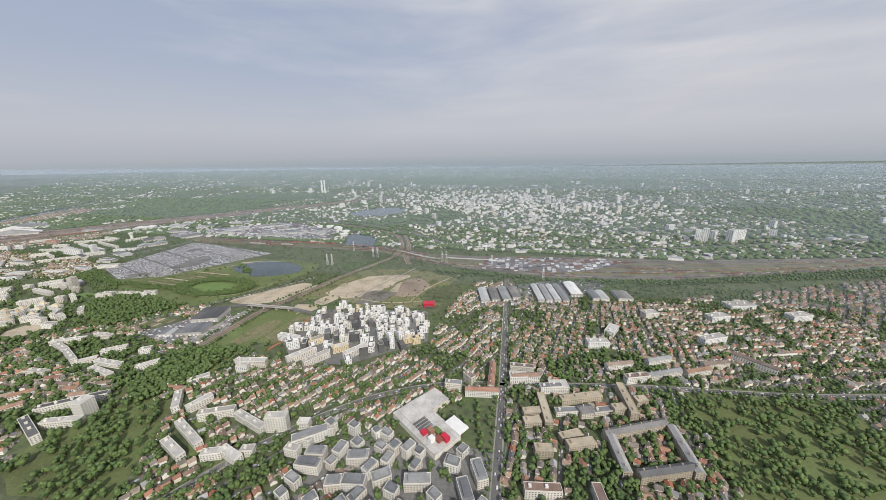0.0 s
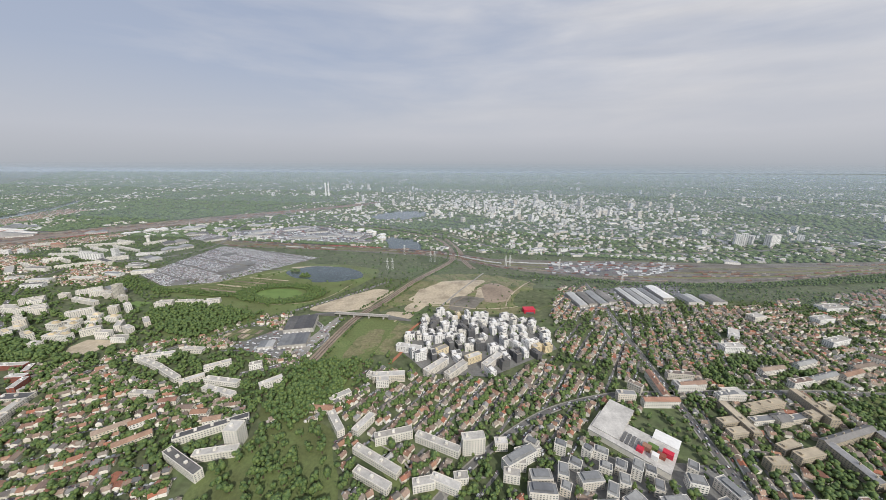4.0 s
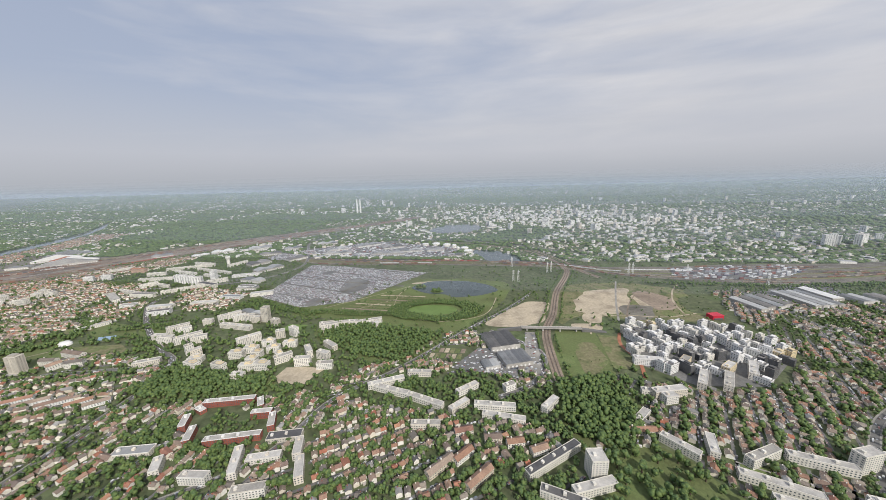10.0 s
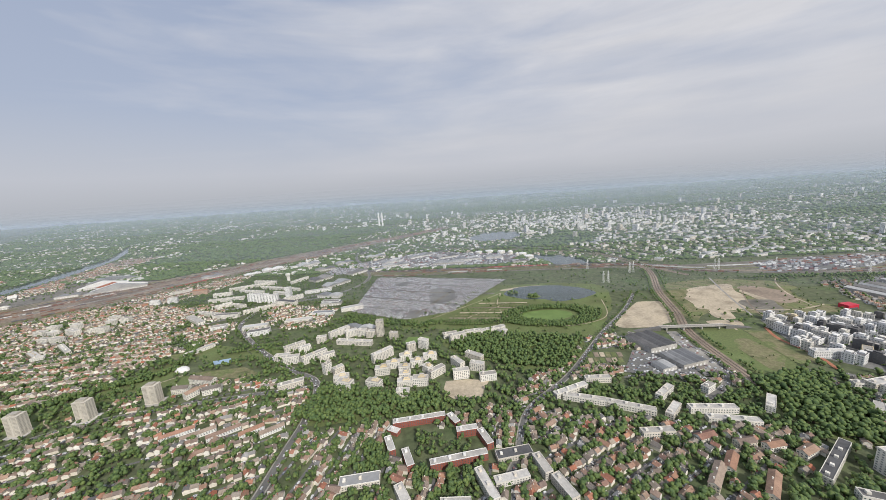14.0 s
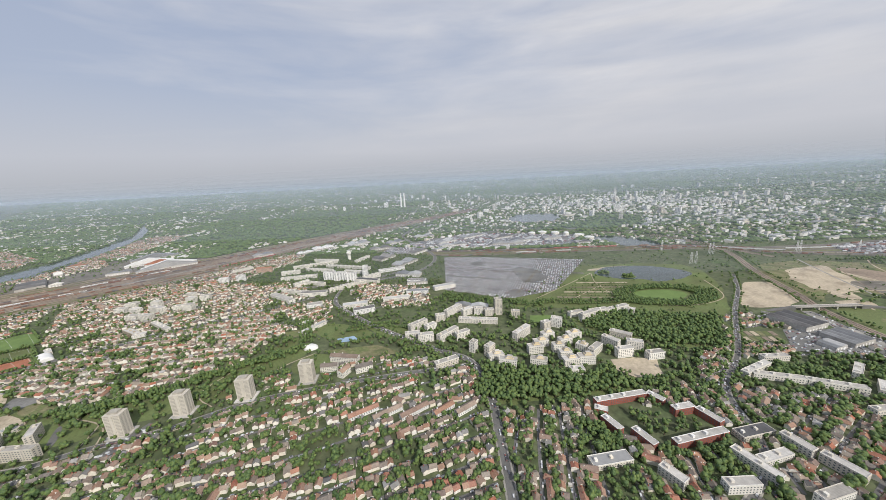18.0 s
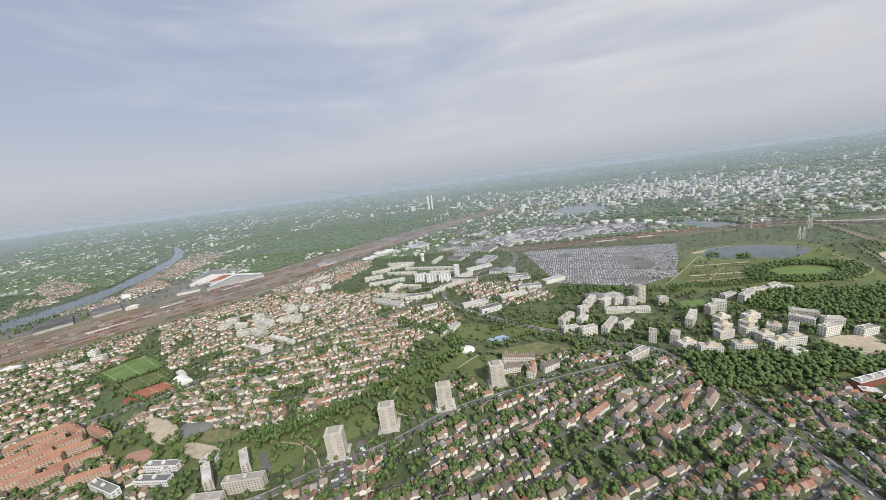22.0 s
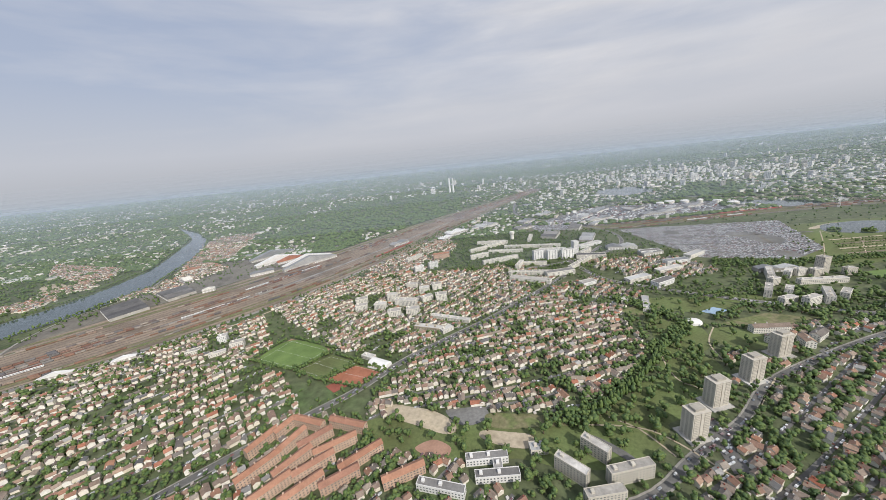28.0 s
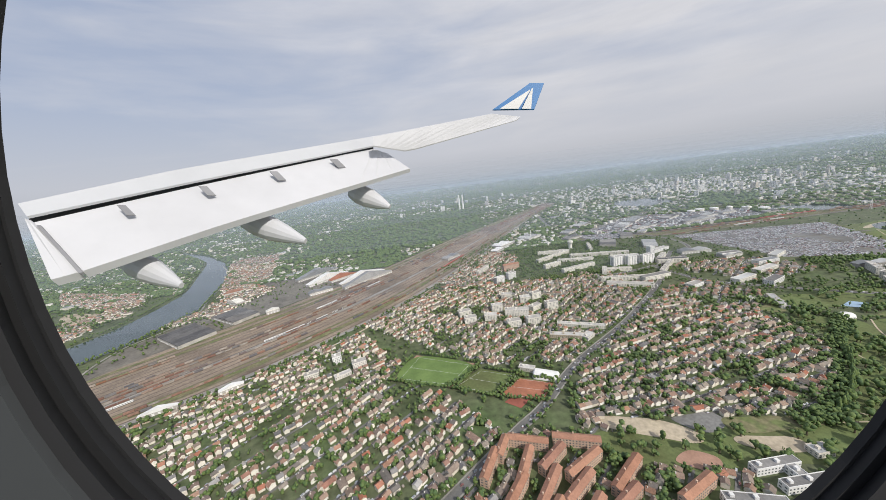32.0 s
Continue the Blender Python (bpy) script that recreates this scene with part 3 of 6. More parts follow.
def slab(x, y, w, d, h, angle=0.0, wall=None, roof=None, name="apartment_block", label="pale rendered block of flats with a flat gravel roof", group="blocks of flats", pitched=False, bay=1.6, storey=1.4, windows=True, stair=True, rim_mat=None):
    wall, roof = wall or M_BLOCK, roof or M_FLATROOF
    LAST[1] = (LAST[1] + 1) % 29
    h = h + 0.011 * LAST[1]
    t = thing(name, x, y, 0, angle, label, "apartment block", group)
    part("wall", solid("wall", [wall], box(w, d, -0.1, h)), t)
    if windows:
        b = Batch()
        window_grid(b, w, d, 0.5, h - 0.3, storey, bay)
        part("glazing", b.mesh("glazing", [M_DARKWIN]), t, "dark glazing in rows", "stuff")
    if pitched:
        v, f, g, gf = gable(w, d, h, d * 0.28)
        b = Batch()
        b.add(v, f, 0)
        part("roof", b.mesh("roof", [roof]), t)
        part("gable", solid("gable", [wall], (g, gf)), t)
        for i in range(max(1, int(w / 9))):
            part("chimney", solid("chimney", [wall], box(0.7, 0.7, h, h + d * 0.28 + 0.9, -w / 2 + 3 + i * 8, 0.6)), t)
    else:
        part("roof", solid("roof", [roof], box(w - 0.5, d - 0.5, h, h + 0.12)), t)
        rim = Batch()
        for v, f in (box(w + 0.1, 0.25, h, h + 0.4, 0, d / 2 - 0.1), box(w + 0.1, 0.25, h, h + 0.4, 0, -d / 2 + 0.1), box(0.25, d - 0.5, h, h + 0.4, w / 2 - 0.1, 0), box(0.25, d - 0.5, h, h + 0.4, -w / 2 + 0.1, 0)):
            rim.add(v, f)
        part("parapet", rim.mesh("parapet", [rim_mat or wall]), t)
        if stair:
            for i in range(max(1, int(w / 10))):
                part("lift_housing", solid("lift_housing", [rim_mat or wall], box(1.6, 1.6, h + 0.12, h + 1.4, -w / 2 + 3 + i * 9.0 if w > 6 else 0, 0)), t)
    take(x, y, w + 3, d + 3, angle)
    PLACED.append((x, y, w))
    LAST[0] = t
    return t


A = math.radians
WINDOW_STRIP = {"balcony": solid("balcony", [M_BAND, M_TOWER], (*box(3.0, 0.2, 0.3, 0.8), 0), (*box(3.2, 0.4, -0.1, 0.3), 1)), "side": solid("window", [M_BAND], box(0.12, 1.2, 0, 0.75))}
# four pale towers on the lawn
for x, y in TOWERS:
    t = thing("tower_block", x, y, 0, A(10), "pale fourteen-storey tower block on a lawn", "tower block", "towers on the lawn")
    h = 16.6
    part("plinth", solid("plinth", [M_FLATROOF], box(14, 12, -0.1, 0.6)), t)
    part("wall", solid("wall", [M_TOWER], box(10.2, 7.0, 0.6, h)), t)
    part("core_wall", solid("core_wall", [M_TOWER], box(1.6, 7.5, 0.6, h + 0.4)), t)
    part("cornice", solid("cornice", [M_TOWER], box(10.4, 7.2, h, h + 0.3)), t)
    part("lift_housing", solid("lift_housing", [M_BAND], box(6.0, 4.2, h + 0.3, h + 1.7)), t)
    for k in range(14):
        z = 1.3 + k * 1.1
        for sx in (-1, 1):
            for sy in (-1, 1):
                part("balcony", WINDOW_STRIP["balcony"], t).matrix_basis = pose(sx * 2.95, sy * 3.52, z)
        for sx in (-1, 1):
            for u in (-2.2, 0, 2.2):
                part("window", WINDOW_STRIP["side"], t).matrix_basis = pose(sx * 5.1, u, z)
    take(x, y, 18, 17, 0)

for x, y, w, h, a in ((-348, 117, 14, 8, -50), (-364, 107, 16, 8, -46), (-338, 103, 22, 8, 8), (-354, 94, 18, 6, 5)):
    slab(x, y, w, 4.5, h, A(a), M_TOWER, label="narrow pale seven-storey block of flats among trees", group="slabs in the park")
for x, y, w, h, a in ((-404, 118, 22, 4, 1), (-400, 108, 22, 4, 0), (-399, 113, 6, 4, 90), (-428, 104, 24, 4, -16)):
    slab(x, y, w, 4.5, h, A(a), M_WHITE, M_SLATE, label="white block of flats with a dark flat roof", group="dark-roofed white blocks")
slab(-376, 122, 9, 6, 3, A(0), M_BLOCK, M_SHED, label="low pale school building beside a sandy yard")
for x, y, w, a in ((-180, 196, 14, 10), (-165, 190, 10, 70), (-150, 196, 14, 25), (-172, 210, 26, -6)):
    slab(x, y, w, 6, 5, A(a), M_PALE, M_ROOF, label="pale block of flats with a tiled roof behind a tower", group="tiled blocks", pitched=True)
# the complex with orange roofs beside the avenue
for x, y, w, ang in ((-472, 124, 25, 36), (-447, 112, 22, 22), (-527, 150, 14, 60), (-512, 152, 22, -20), (-486, 148, 25, -19), (-503, 139, 20, 37), (-489, 133, 24, 28), (-518, 137, 22, 60), (-497, 121, 22, 36), (-480, 112, 20, 30), (-510, 124, 22, 50), (-536, 140, 20, 60), (-528, 122, 24, 50), (-498, 108, 22, 40), (-516, 108, 24, 45)):
    slab(x, y, w, 4.6, 5.4, A(ang), M_SALMON, M_ORANGE, label="long salmon housing block with an orange tiled roof", group="orange-roofed blocks", pitched=True)
# white slabs, towers and blocks of the large estates
for x, y, w in ((-286, 438, 18), (-267, 434, 18), (-248, 430, 18)):
    slab(x, y, w, 7, 13, A(11), M_WHITE, label="white ten-storey slab of flats", group="white slabs", bay=4.4)
slab(-230, 447, 8, 8, 19, A(9), M_WHITE, label="white sixteen-storey tower of flats")
for x, y, w, h, ang in ((-348, 520, 80, 5, 30), (-326, 486, 54, 4, -12), (-280, 500, 90, 4, -14), (-314, 378, 54, 5, -14), (-300, 415, 36, 4, -14), (-341, 444, 56, 5, 16), (-240, 400, 60, 5, 42), (-475, 492, 34, 6, 51), (-320, 412, 24, 6, 60), (-256, 470, 40, 4, -14), (-370, 470, 30, 6, 20), (-218, 440, 30, 6, 42), (-340, 545, 50, 5, -8), (-270, 550, 40, 5, 70)):
    slab(x, y, w, 5.5, h, A(ang), M_PALE, label="long low white block of flats", group="long white blocks")
for x, y in ((-462, 430), (-442, 443)):
    slab(x, y, 14, 6, 9, A(26), M_WHITE, label="white seven-storey block of flats")
slab(-430, 488, 26, 6, 8, A(9), M_SALMON, M_ORANGE, label="tall orange-walled block of flats with a tiled roof", pitched=True)
for x, y, w, h, a in ((-524, 338, 14, 6, 12), (-520, 320, 13, 6, 4), (-487, 338, 12, 8, 0), (-498, 319, 13, 6, -10), (-479, 298, 14, 6, 5), (-459, 297, 14, 7, 2), (-469, 321, 25, 7, -16), (-429, 326, 13, 8, 4), (-450, 353, 12, 7, -4), (-467, 372, 13, 6, -10), (-435, 361, 12, 7, 13), (-446, 330, 14, 5, 30)):
    slab(x, y, w, 7.5, h, A(a), M_PALE, label="cube-shaped white block of flats among houses", group="white blocks by the avenue")
slab(-30, 304, 8, 8, 18, A(8), M_TOWER, label="pale tower of flats above the estate")
for x, y, w, h, ang in ((-116, 270, 19, 6, 45), (-102, 265, 11, 6, 42), (-94, 288, 9, 6, 14), (-81, 306, 22, 6, 52), (-65, 303, 12, 6, 37), (-52, 304, 9, 6, 8), (-40, 300, 9, 6, 8), (-53, 282, 36, 4, -6), (-83, 250, 22, 6, 49), (-69, 249, 13, 6, 34), (-58, 226, 6, 8, 60), (-44, 220, 8, 8, 50), (-12, 295, 8, 6, -6), (-12, 251, 20, 7, 49), (26, 272, 9, 8, -25), (14, 266, 8, 7, 30), (61, 286, 16, 7, 28), (77, 299, 18, 5, 15), (97, 306, 30, 4, 25), (110, 300, 8, 5, -34), (52, 296, 14, 4, 20), (64, 235, 13, 6, -50), (82, 230, 11, 6, -16), (79, 250, 16, 4, -34)):
    slab(x, y, w * 1.15, 5.6, h * 1.2, A(ang), label="pale block of flats among trees", group="estate by the wood")
for x, y, w, h, ang in ((-4, 224, 12, 6, 12), (3, 235, 12, 5, 15), (12, 249, 11, 5, 19), (16, 226, 9, 6, 8), (25, 238, 11, 5, 18), (36, 249, 12, 5, 15), (19, 215, 9, 6, 8), (21, 206, 12, 5, 12), (37, 228, 8, 5, -40), (34, 208, 12, 6, 4), (-30, 201, 13, 7, -13), (-5, 203, 12, 6, -15), (-39, 214, 12, 4, 15)):
    slab(x, y, w * 1.1, 6.4, h * 1.15, A(ang), M_PALE, label="white stepped block of flats with roof terraces", group="stepped blocks", stair=False)
    b = Batch()
    for k in range(2):
        b.add(*box(w * (0.5 - 0.18 * k), 3.6 - k, h * 1.15 + 0.1 + 1.3 * k, h * 1.15 + 1.4 + 1.3 * k, w * 0.1, 0.6), [0, 1, 0, 0, 0, 0])
    part("terrace_storey", b.mesh("terrace_storey", [M_CREAM, M_FLATROOF]), LAST[0])
# long white terraces between the small houses
for x, y, w, a in ((-134, 146, 21, 35), (-117, 146, 21, 37), (-99, 148, 21, 39), (-79, 150, 16, 43), (-64, 151, 16, 40)):
    slab(x, y, w, 4.6, 2.8, A(a), M_WHITE, M_ROOF, name="terraced_row", label="long white terrace of houses with a brown roof", group="white terraces", pitched=True)
sheet("building_site", [(55, 212), (74, 215), (92, 213), (87, 200), (86, 191), (64, 188), (54, 197)], 0.28, M_SAND, "pale sandy building site among flats", "sand")
keep_free([(55, 212), (92, 213), (86, 191), (64, 188), (54, 197)])
# further blocks of the estate and low halls north of the avenue
for i, (x, y, w, ang) in enumerate(((-319, 358, 50, -30), (-327, 400, 50, -22), (-279, 369, 36, 7), (-260, 332, 18, 18), (-205, 329, 30, 17), (-188, 312, 25, 23), (-157, 349, 34, 15), (-133, 371, 29, 3), (-218, 420, 38, -15),
        (-195, 479, 44, 23), (-98, 389, 31, 26), (-141, 413, 27, -2), (-81, 204, 21, 30), (-118, 250, 15, 11), (-67, 248, 26, 65), (-55, 232, 23, 72), (-41, 220, 17, 54), (-24, 195, 17, 16), (-104, 263, 16, 68), (-84, 304, 20, 46),
        (-53, 276, 38, -11), (-46, 295, 18, 12), (-96, 290, 13, 21), (-104, 244, 15, 14), (-8, 250, 34, 56), (17, 247, 19, 47), (2, 222, 22, 41), (24, 219, 17, 20), (22, 193, 11, 5), (41, 206, 11, 15), (46, 222, 16, 45), (68, 218, 14, 12),
        (84, 237, 25, 15), (91, 215, 14, 12), (75, 290, 34, 49), (54, 285, 13, 36), (101, 291, 40, 17), (30, 273, 17, 28), (-3, 199, 15, 18))):
    if any(math.hypot(x - a, y - b) < 7 + 0.12 * (w + c) for a, b, c in PLACED):
        continue
    if y > 310 and x < -90:
        slab(x, y, w, 9, 3.4 + i % 3, A(ang), M_WHITE if i % 2 else M_PALE, (M_FLATROOF, M_SHED, M_SLATE)[i % 3], name="low_hall", label="low pale hall with a flat roof near the avenue", group="low halls", stair=False)
    else:
        slab(x, y, w, 5.6, 5.0 + 0.9 * (i % 4), A(ang), M_PALE if i % 3 else M_BLOCK, label="pale block of flats among trees", group="estate by the wood")
# red brick blocks with white roofs
for x, y, w, ang, h in ((41, 162, 37, 14, 4.4), (75, 152, 14, 14, 5.0), (65, 164, 11, -52, 3.0), (87, 146, 14, -62, 4.4), (71, 129, 35, 16, 4.4), (40, 128, 14, -63, 4.4), (26, 138, 13, -62, 4.4), (25, 152, 8, -21, 2.6)):
    slab(x, y, w, 4.5, h, A(ang), M_BRICK, M_FLATROOF, label="red brick block of flats with a white roof", group="red brick blocks", rim_mat=M_WHITE)
keep_free([(24, 134), (28, 158), (84, 156), (86, 132), (46, 124)])
slab(15, 113, 23, 7, 3, A(13), M_WALL, M_SHED, label="low school hall with a pale metal roof")
for x, y, w, ang, h in ((87, 112, 21, -63, 5), (101, 118, 20, 17, 3), (119, 126, 14, -68, 5), (42, 104, 12, -55, 5), (71, 100, 16, 5, 5), (128, 112, 16, -63, 5), (108, 96, 18, 17, 5)):
    slab(x, y, w, 5, h, A(ang), label="grey block of flats between trees", group="grey blocks")
slab(104, 135, 22, 7, 3, A(15), M_BLOCK, M_DARKROOF, label="low hall with a dark roof behind flats")
# scarlet hall, warehouses and sheds
t = thing("sports_hall", 497, 352, 0, A(12), "bright scarlet boxy hall on the edge of a new estate", "hall")
part("wall", solid("wall", [M_RED], box(13, 9, -0.1, 4.4)), t)
part("roof", solid("roof", [M_RED], box(13.6, 9.6, 4.4, 4.8)), t)
part("porch", solid("porch", [M_DARKWIN], box(10, 0.6, 0.2, 1.8, 0, -4.7)), t)
take(497, 352, 18, 14, A(12))


def shed(x, y, w, d, h, angle, bays, roof=None, wall=None, label="long warehouse with a ridged metal roof"):
    t = thing("warehouse", x, y, 0, angle, label, "warehouse", "warehouses")
    part("wall", solid("wall", [wall or M_FLATROOF], box(w, d, -0.1, h)), t)
    for i in range(bays):
        cx = -w / 2 + (i + 0.5) * w / bays
        v, f, g, gf = gable(d, w / bays, h, w / bays * 0.12, 0.0)
        b = Batch()
        b.add(turn2(v, math.pi / 2, cx, 0, 0.02), f, 0)
        b.add(turn2(g, math.pi / 2, cx, 0), gf, 0)
        part("roof_bay", b.mesh("roof_bay", [roof or M_SHED]), t)
    for i in range(max(2, int(w / 4))):
        part("dock_door", solid("dock_door", [M_WHITE], box(1.6, 0.3, 0, 2.0, -w / 2 + 2 + i * 4, -d / 2 - 0.1)), t)
    take(x, y, w + 5, d + 5, angle)


shed(250, 274, 30, 30, 5, A(20), 3, M_DARKROOF, label="dark-roofed warehouse with white dock doors")
shed(262, 243, 26, 22, 4, A(20), 4, M_ZINC)
shed(240, 232, 14, 12, 3, A(20), 2)
for i in range(4):
    shed(560 + 13 * i, 393 + 5 * i, 11, 40 - 4 * (i % 2), 4, A(14), 1, M_SLATE if i % 2 else M_SHED)
for i in range(4):
    shed(629 + 10 * i, 414 + 2 * i, 8.5, 52, 4, A(10), 1)
shed(676, 436, 15, 42, 4, A(8), 1, M_WHITE, label="broad warehouse with a white roof")
shed(705, 420, 20, 26, 4, A(8), 2)
shed(735, 425, 18, 24, 4, A(8), 2, M_SLATE)
for x, y, w, d, a, n, m, l in ((-866, 388, 66, 40, -36, 5, M_DARKROOF, "broad grey engine depot beside the river"), (-832, 436, 58, 34, -36, 4, M_DARKROOF, "broad grey engine depot beside the river"), (-775, 612, 84, 13, 47, 1, M_SHED, "long arched goods hall"), (-742, 568, 80, 12, 47, 1, M_WHITE, "long white goods hall"), (-664, 532, 96, 9, 44, 1, M_SHED, "long pale goods hall"), (-676, 548, 90, 9, 44, 1, M_WHITE, "long pale goods hall"), (-716, 566, 50, 12, 44, 1, M_CLAY, "goods hall with a red-brown roof"), (-735, 500, 36, 14, 30, 2, M_ZINC, "low grey goods shed"), (-782, 436, 17, 8, 34, 1, M_PALE, "small pale yard building"), (-905, 560, 30, 10, 30, 1, M_ORANGE, "small tile-roofed works by the river"), (-868, 500, 30, 12, -34, 1, M_PALE, "pale works building beside the yard")):
    shed(x, y, w, d, 4, A(a), n, m, label=l)
for n, pts, w, m, l in (("river_road", [(-900, 270), (-927, 321), (-935, 375), (-915, 422), (-912, 477), (-945, 560), (-985, 690), (-1090, 840)], 3.0, M_PAVE, "pale road along a river"), ("yard_dirt_road", [(-799, 218), (-770, 232), (-738, 250), (-712, 272), (-655, 318), (-608, 376), (-562, 440), (-500, 540)], 2.6, M_SAND, "pale dirt track along a railway yard"), ("site_road", [(437, 482), (408, 402), (387, 336)], 2.4, M_PAVE, "pale construction road"), ("site_road", [(346, 300), (360, 340), (396, 352), (440, 350), (480, 362), (510, 380)], 1.8, M_SAND, "sandy track across waste land"), ("site_road", [(470, 362), (478, 400), (500, 445), (520, 470)], 1.8, M_SAND, "sandy track across waste land"), ("site_road", [(390, 300), (398, 340), (420, 390), (452, 440)], 1.6, M_BALLAST, "brown rutted track across waste land")):
    b = Batch()
    ribbon(b, smooth_line(pts), w, 0.24)
    tagged(new(n, b.mesh(n, [m])), l, "road", kind="structure")
for i, (n, p, m, l) in enumerate((("works_ground", [(-905, 285), (-925, 325), (-930, 375), (-910, 422), (-905, 477), (-870, 600), (-800, 690), (-690, 720), (-640, 610), (-788, 440), (-900, 320)], M_BED, "brown works ground between river and railway"), ("cleared_site", [(364, 415), (427, 449), (438, 440), (404, 364), (353, 358)], M_SAND, "pale cleared building site"), ("rubble_site", [(436, 418), (474, 428), (458, 390), (431, 384)], M_SAND, "pinkish rubble on a building site"), ("sand_patch", [(334, 324), (360, 324), (357, 310), (337, 311)], M_SAND, "small patch of bare sand"), ("scraped_ground", [(406, 378), (442, 385), (428, 348), (401, 345)], M_BED, "scraped brown ground"), ("tan_meadow", [(324, 276), (345, 279), (343, 245), (318, 228)], M_MEADOW, "dry tan meadow by the railway"), ("spoil_heap_ground", [(444, 372), (470, 380), (482, 412), (462, 436), (440, 430)], M_BALLAST, "brown scraped strip on waste land"), ("scrub_ground", [(505, 372), (534, 381), (560, 420), (591, 478), (540, 470), (512, 440)], M_GROUND, "dark scrubby ground beside the railway"), ("pale_strip", [(352, 352), (372, 356), (362, 330), (348, 332)], M_SAND, "pale strip of trampled sand"), ("dark_meadow", [(496, 418), (551, 423), (514, 366), (480, 370)], M_GROUND, "dark rough meadow"), ("depot_paving", [(549, 414), (691, 481), (720, 460), (640, 380), (543, 372)], M_LOT, "grey paved yard round warehouses"), ("river_sand", [(-1197, 562), (-1133, 549), (-1071, 496), (-1109, 482)], M_SAND, "sandy building ground beside a river"))):
    sheet(n, rounded(p, 0.0 if i == 0 else 5.0), 0.2 + 0.006 * i, m, l, "ground")
for x, y, w, d, a in ((-120, 690, 50, 24, 40), (-60, 740, 60, 20, 40), (10, 720, 50, 22, 30), (60, 680, 60, 16, 10), (120, 690, 40, 16, 10), (-100, 650, 60, 12, 20), (20, 650, 70, 14, 5), (-180, 520, 50, 20, 60), (-230, 560, 40, 26, 60), (-170, 600, 40, 20, 60), (-160, 450, 40, 14, -10), (-140, 412, 30, 12, 10), (-60, 320, 40, 9, -10), (170, 640, 30, 14, 10)):
    shed(x, y, w, d, 4, A(a), 2, [M_SHED, M_WHITE, M_SLATE, M_SHED][int(abs(x)) % 4])
estate_trees = []
# the new estate of cubes, white and anthracite
for x, y, w, ang, m in ((408, 248, 15, 46, M_CREAM), (439, 242, 15, 39, M_CREAM), (378, 247, 24, -5, M_WHITE), (373, 204, 26, 14, M_BLOCK), (370, 197, 10, 16, M_BLOCK)):
    slab(x, y, w, 6, 6, A(ang), m, label="pale block of flats at the corner of a new estate", group="new estate")
for x in np.arange(362, 515, 10.4):
    for y in np.arange(226, 338, 11.0):
        px, py = x + rng.uniform(-2, 2), y + rng.uniform(-2, 2)
        if not inside(ESTATE, px, py) or rng.random() < 0.10 or any(abs(px - a) < 9 and abs(py - b) < 8 for a, b in ((408, 248), (439, 242), (378, 247), (408, 223), (426, 222), (456, 240))):
            continue
        w, d, h = rng.uniform(6.0, 12), rng.uniform(4.2, 6.0), rng.choice([4.4, 5.6, 7, 8.4])
        k = rng.random()
        m = M_DARKROOF if k < 0.16 else M_CREAM if k < 0.20 else M_PALE if k < 0.45 else M_WHITE
        slab(px, py, w, d, h, A(30 + rng.choice([0, 90]) + rng.normal(0, 6)), m, M_FLATROOF if rng.random() < 0.25 else M_DARKROOF if rng.random() < 0.5 else M_SLATE,
             label="small anthracite block of flats in a new estate" if k < 0.16 else "small pale block of flats in a new estate", group="new estate", stair=False)
        part("roof_storey", solid("roof_storey", [m], box(w * 0.45, d * 0.6, h + 0.1, h + 1.4, w * rng.uniform(-0.25, 0.25), 0)), LAST[0])
        for _ in range(3):
            estate_trees.append((px + rng.uniform(-6, 6), py + rng.uniform(-6, 6)))
for x, y, w in ((408, 223, 24), (426, 222, 24), (456, 240, 24)):
    slab(x, y, w, 6, 6, A(56), label="pale long block of flats at the edge of the new estate")
# shopping hall with coloured cubes and the dense white quarter in front of it
t = thing("shopping_hall", 545, 170, 0, A(-35), "pale sprawling shopping hall with red, yellow and green cubes", "shopping centre")
part("wall", solid("wall", [M_BLOCK], box(46, 22, -0.1, 4)), t)
part("side_wing", solid("side_wing", [M_BLOCK], box(16, 34, -0.1, 4.6, -14, 10)), t)
part("side_roof", solid("side_roof", [M_FLATROOF], box(16.4, 34.4, 4.6, 5.0, -14, 10)), t)
part("glass_hall", solid("glass_hall", [M_WHITE], box(14, 9, 4.2, 5.6, 16, 14)), t)
part("roof", solid("roof", [M_FLATROOF], box(46.5, 22.5, 4, 4.4)), t)
for i, m in enumerate((M_RED, M_ORANGE, M_SPORT, M_WHITE, M_BRICK, M_RED)):
    part("roof_cube", solid("roof_cube", [m], box(3.5 + i % 3, 3.5, 4.4, 6.6 + i % 2, 6 + 2.6 * i, -6 + 3.6 * (i % 3))), t)
for i in range(5):
    part("skylight", solid("skylight", [M_SLATE], box(1.6, 10, 4.4, 5.0, -4 + 2.6 * i, -2)), t)
take(545, 170, 52, 28, A(-35))
sheet("quarter_paving", [(486, 80), (486, 150), (520, 158), (592, 162), (592, 80)], 0.06, M_LOT, "grey paving between dense blocks of flats", "pavement")
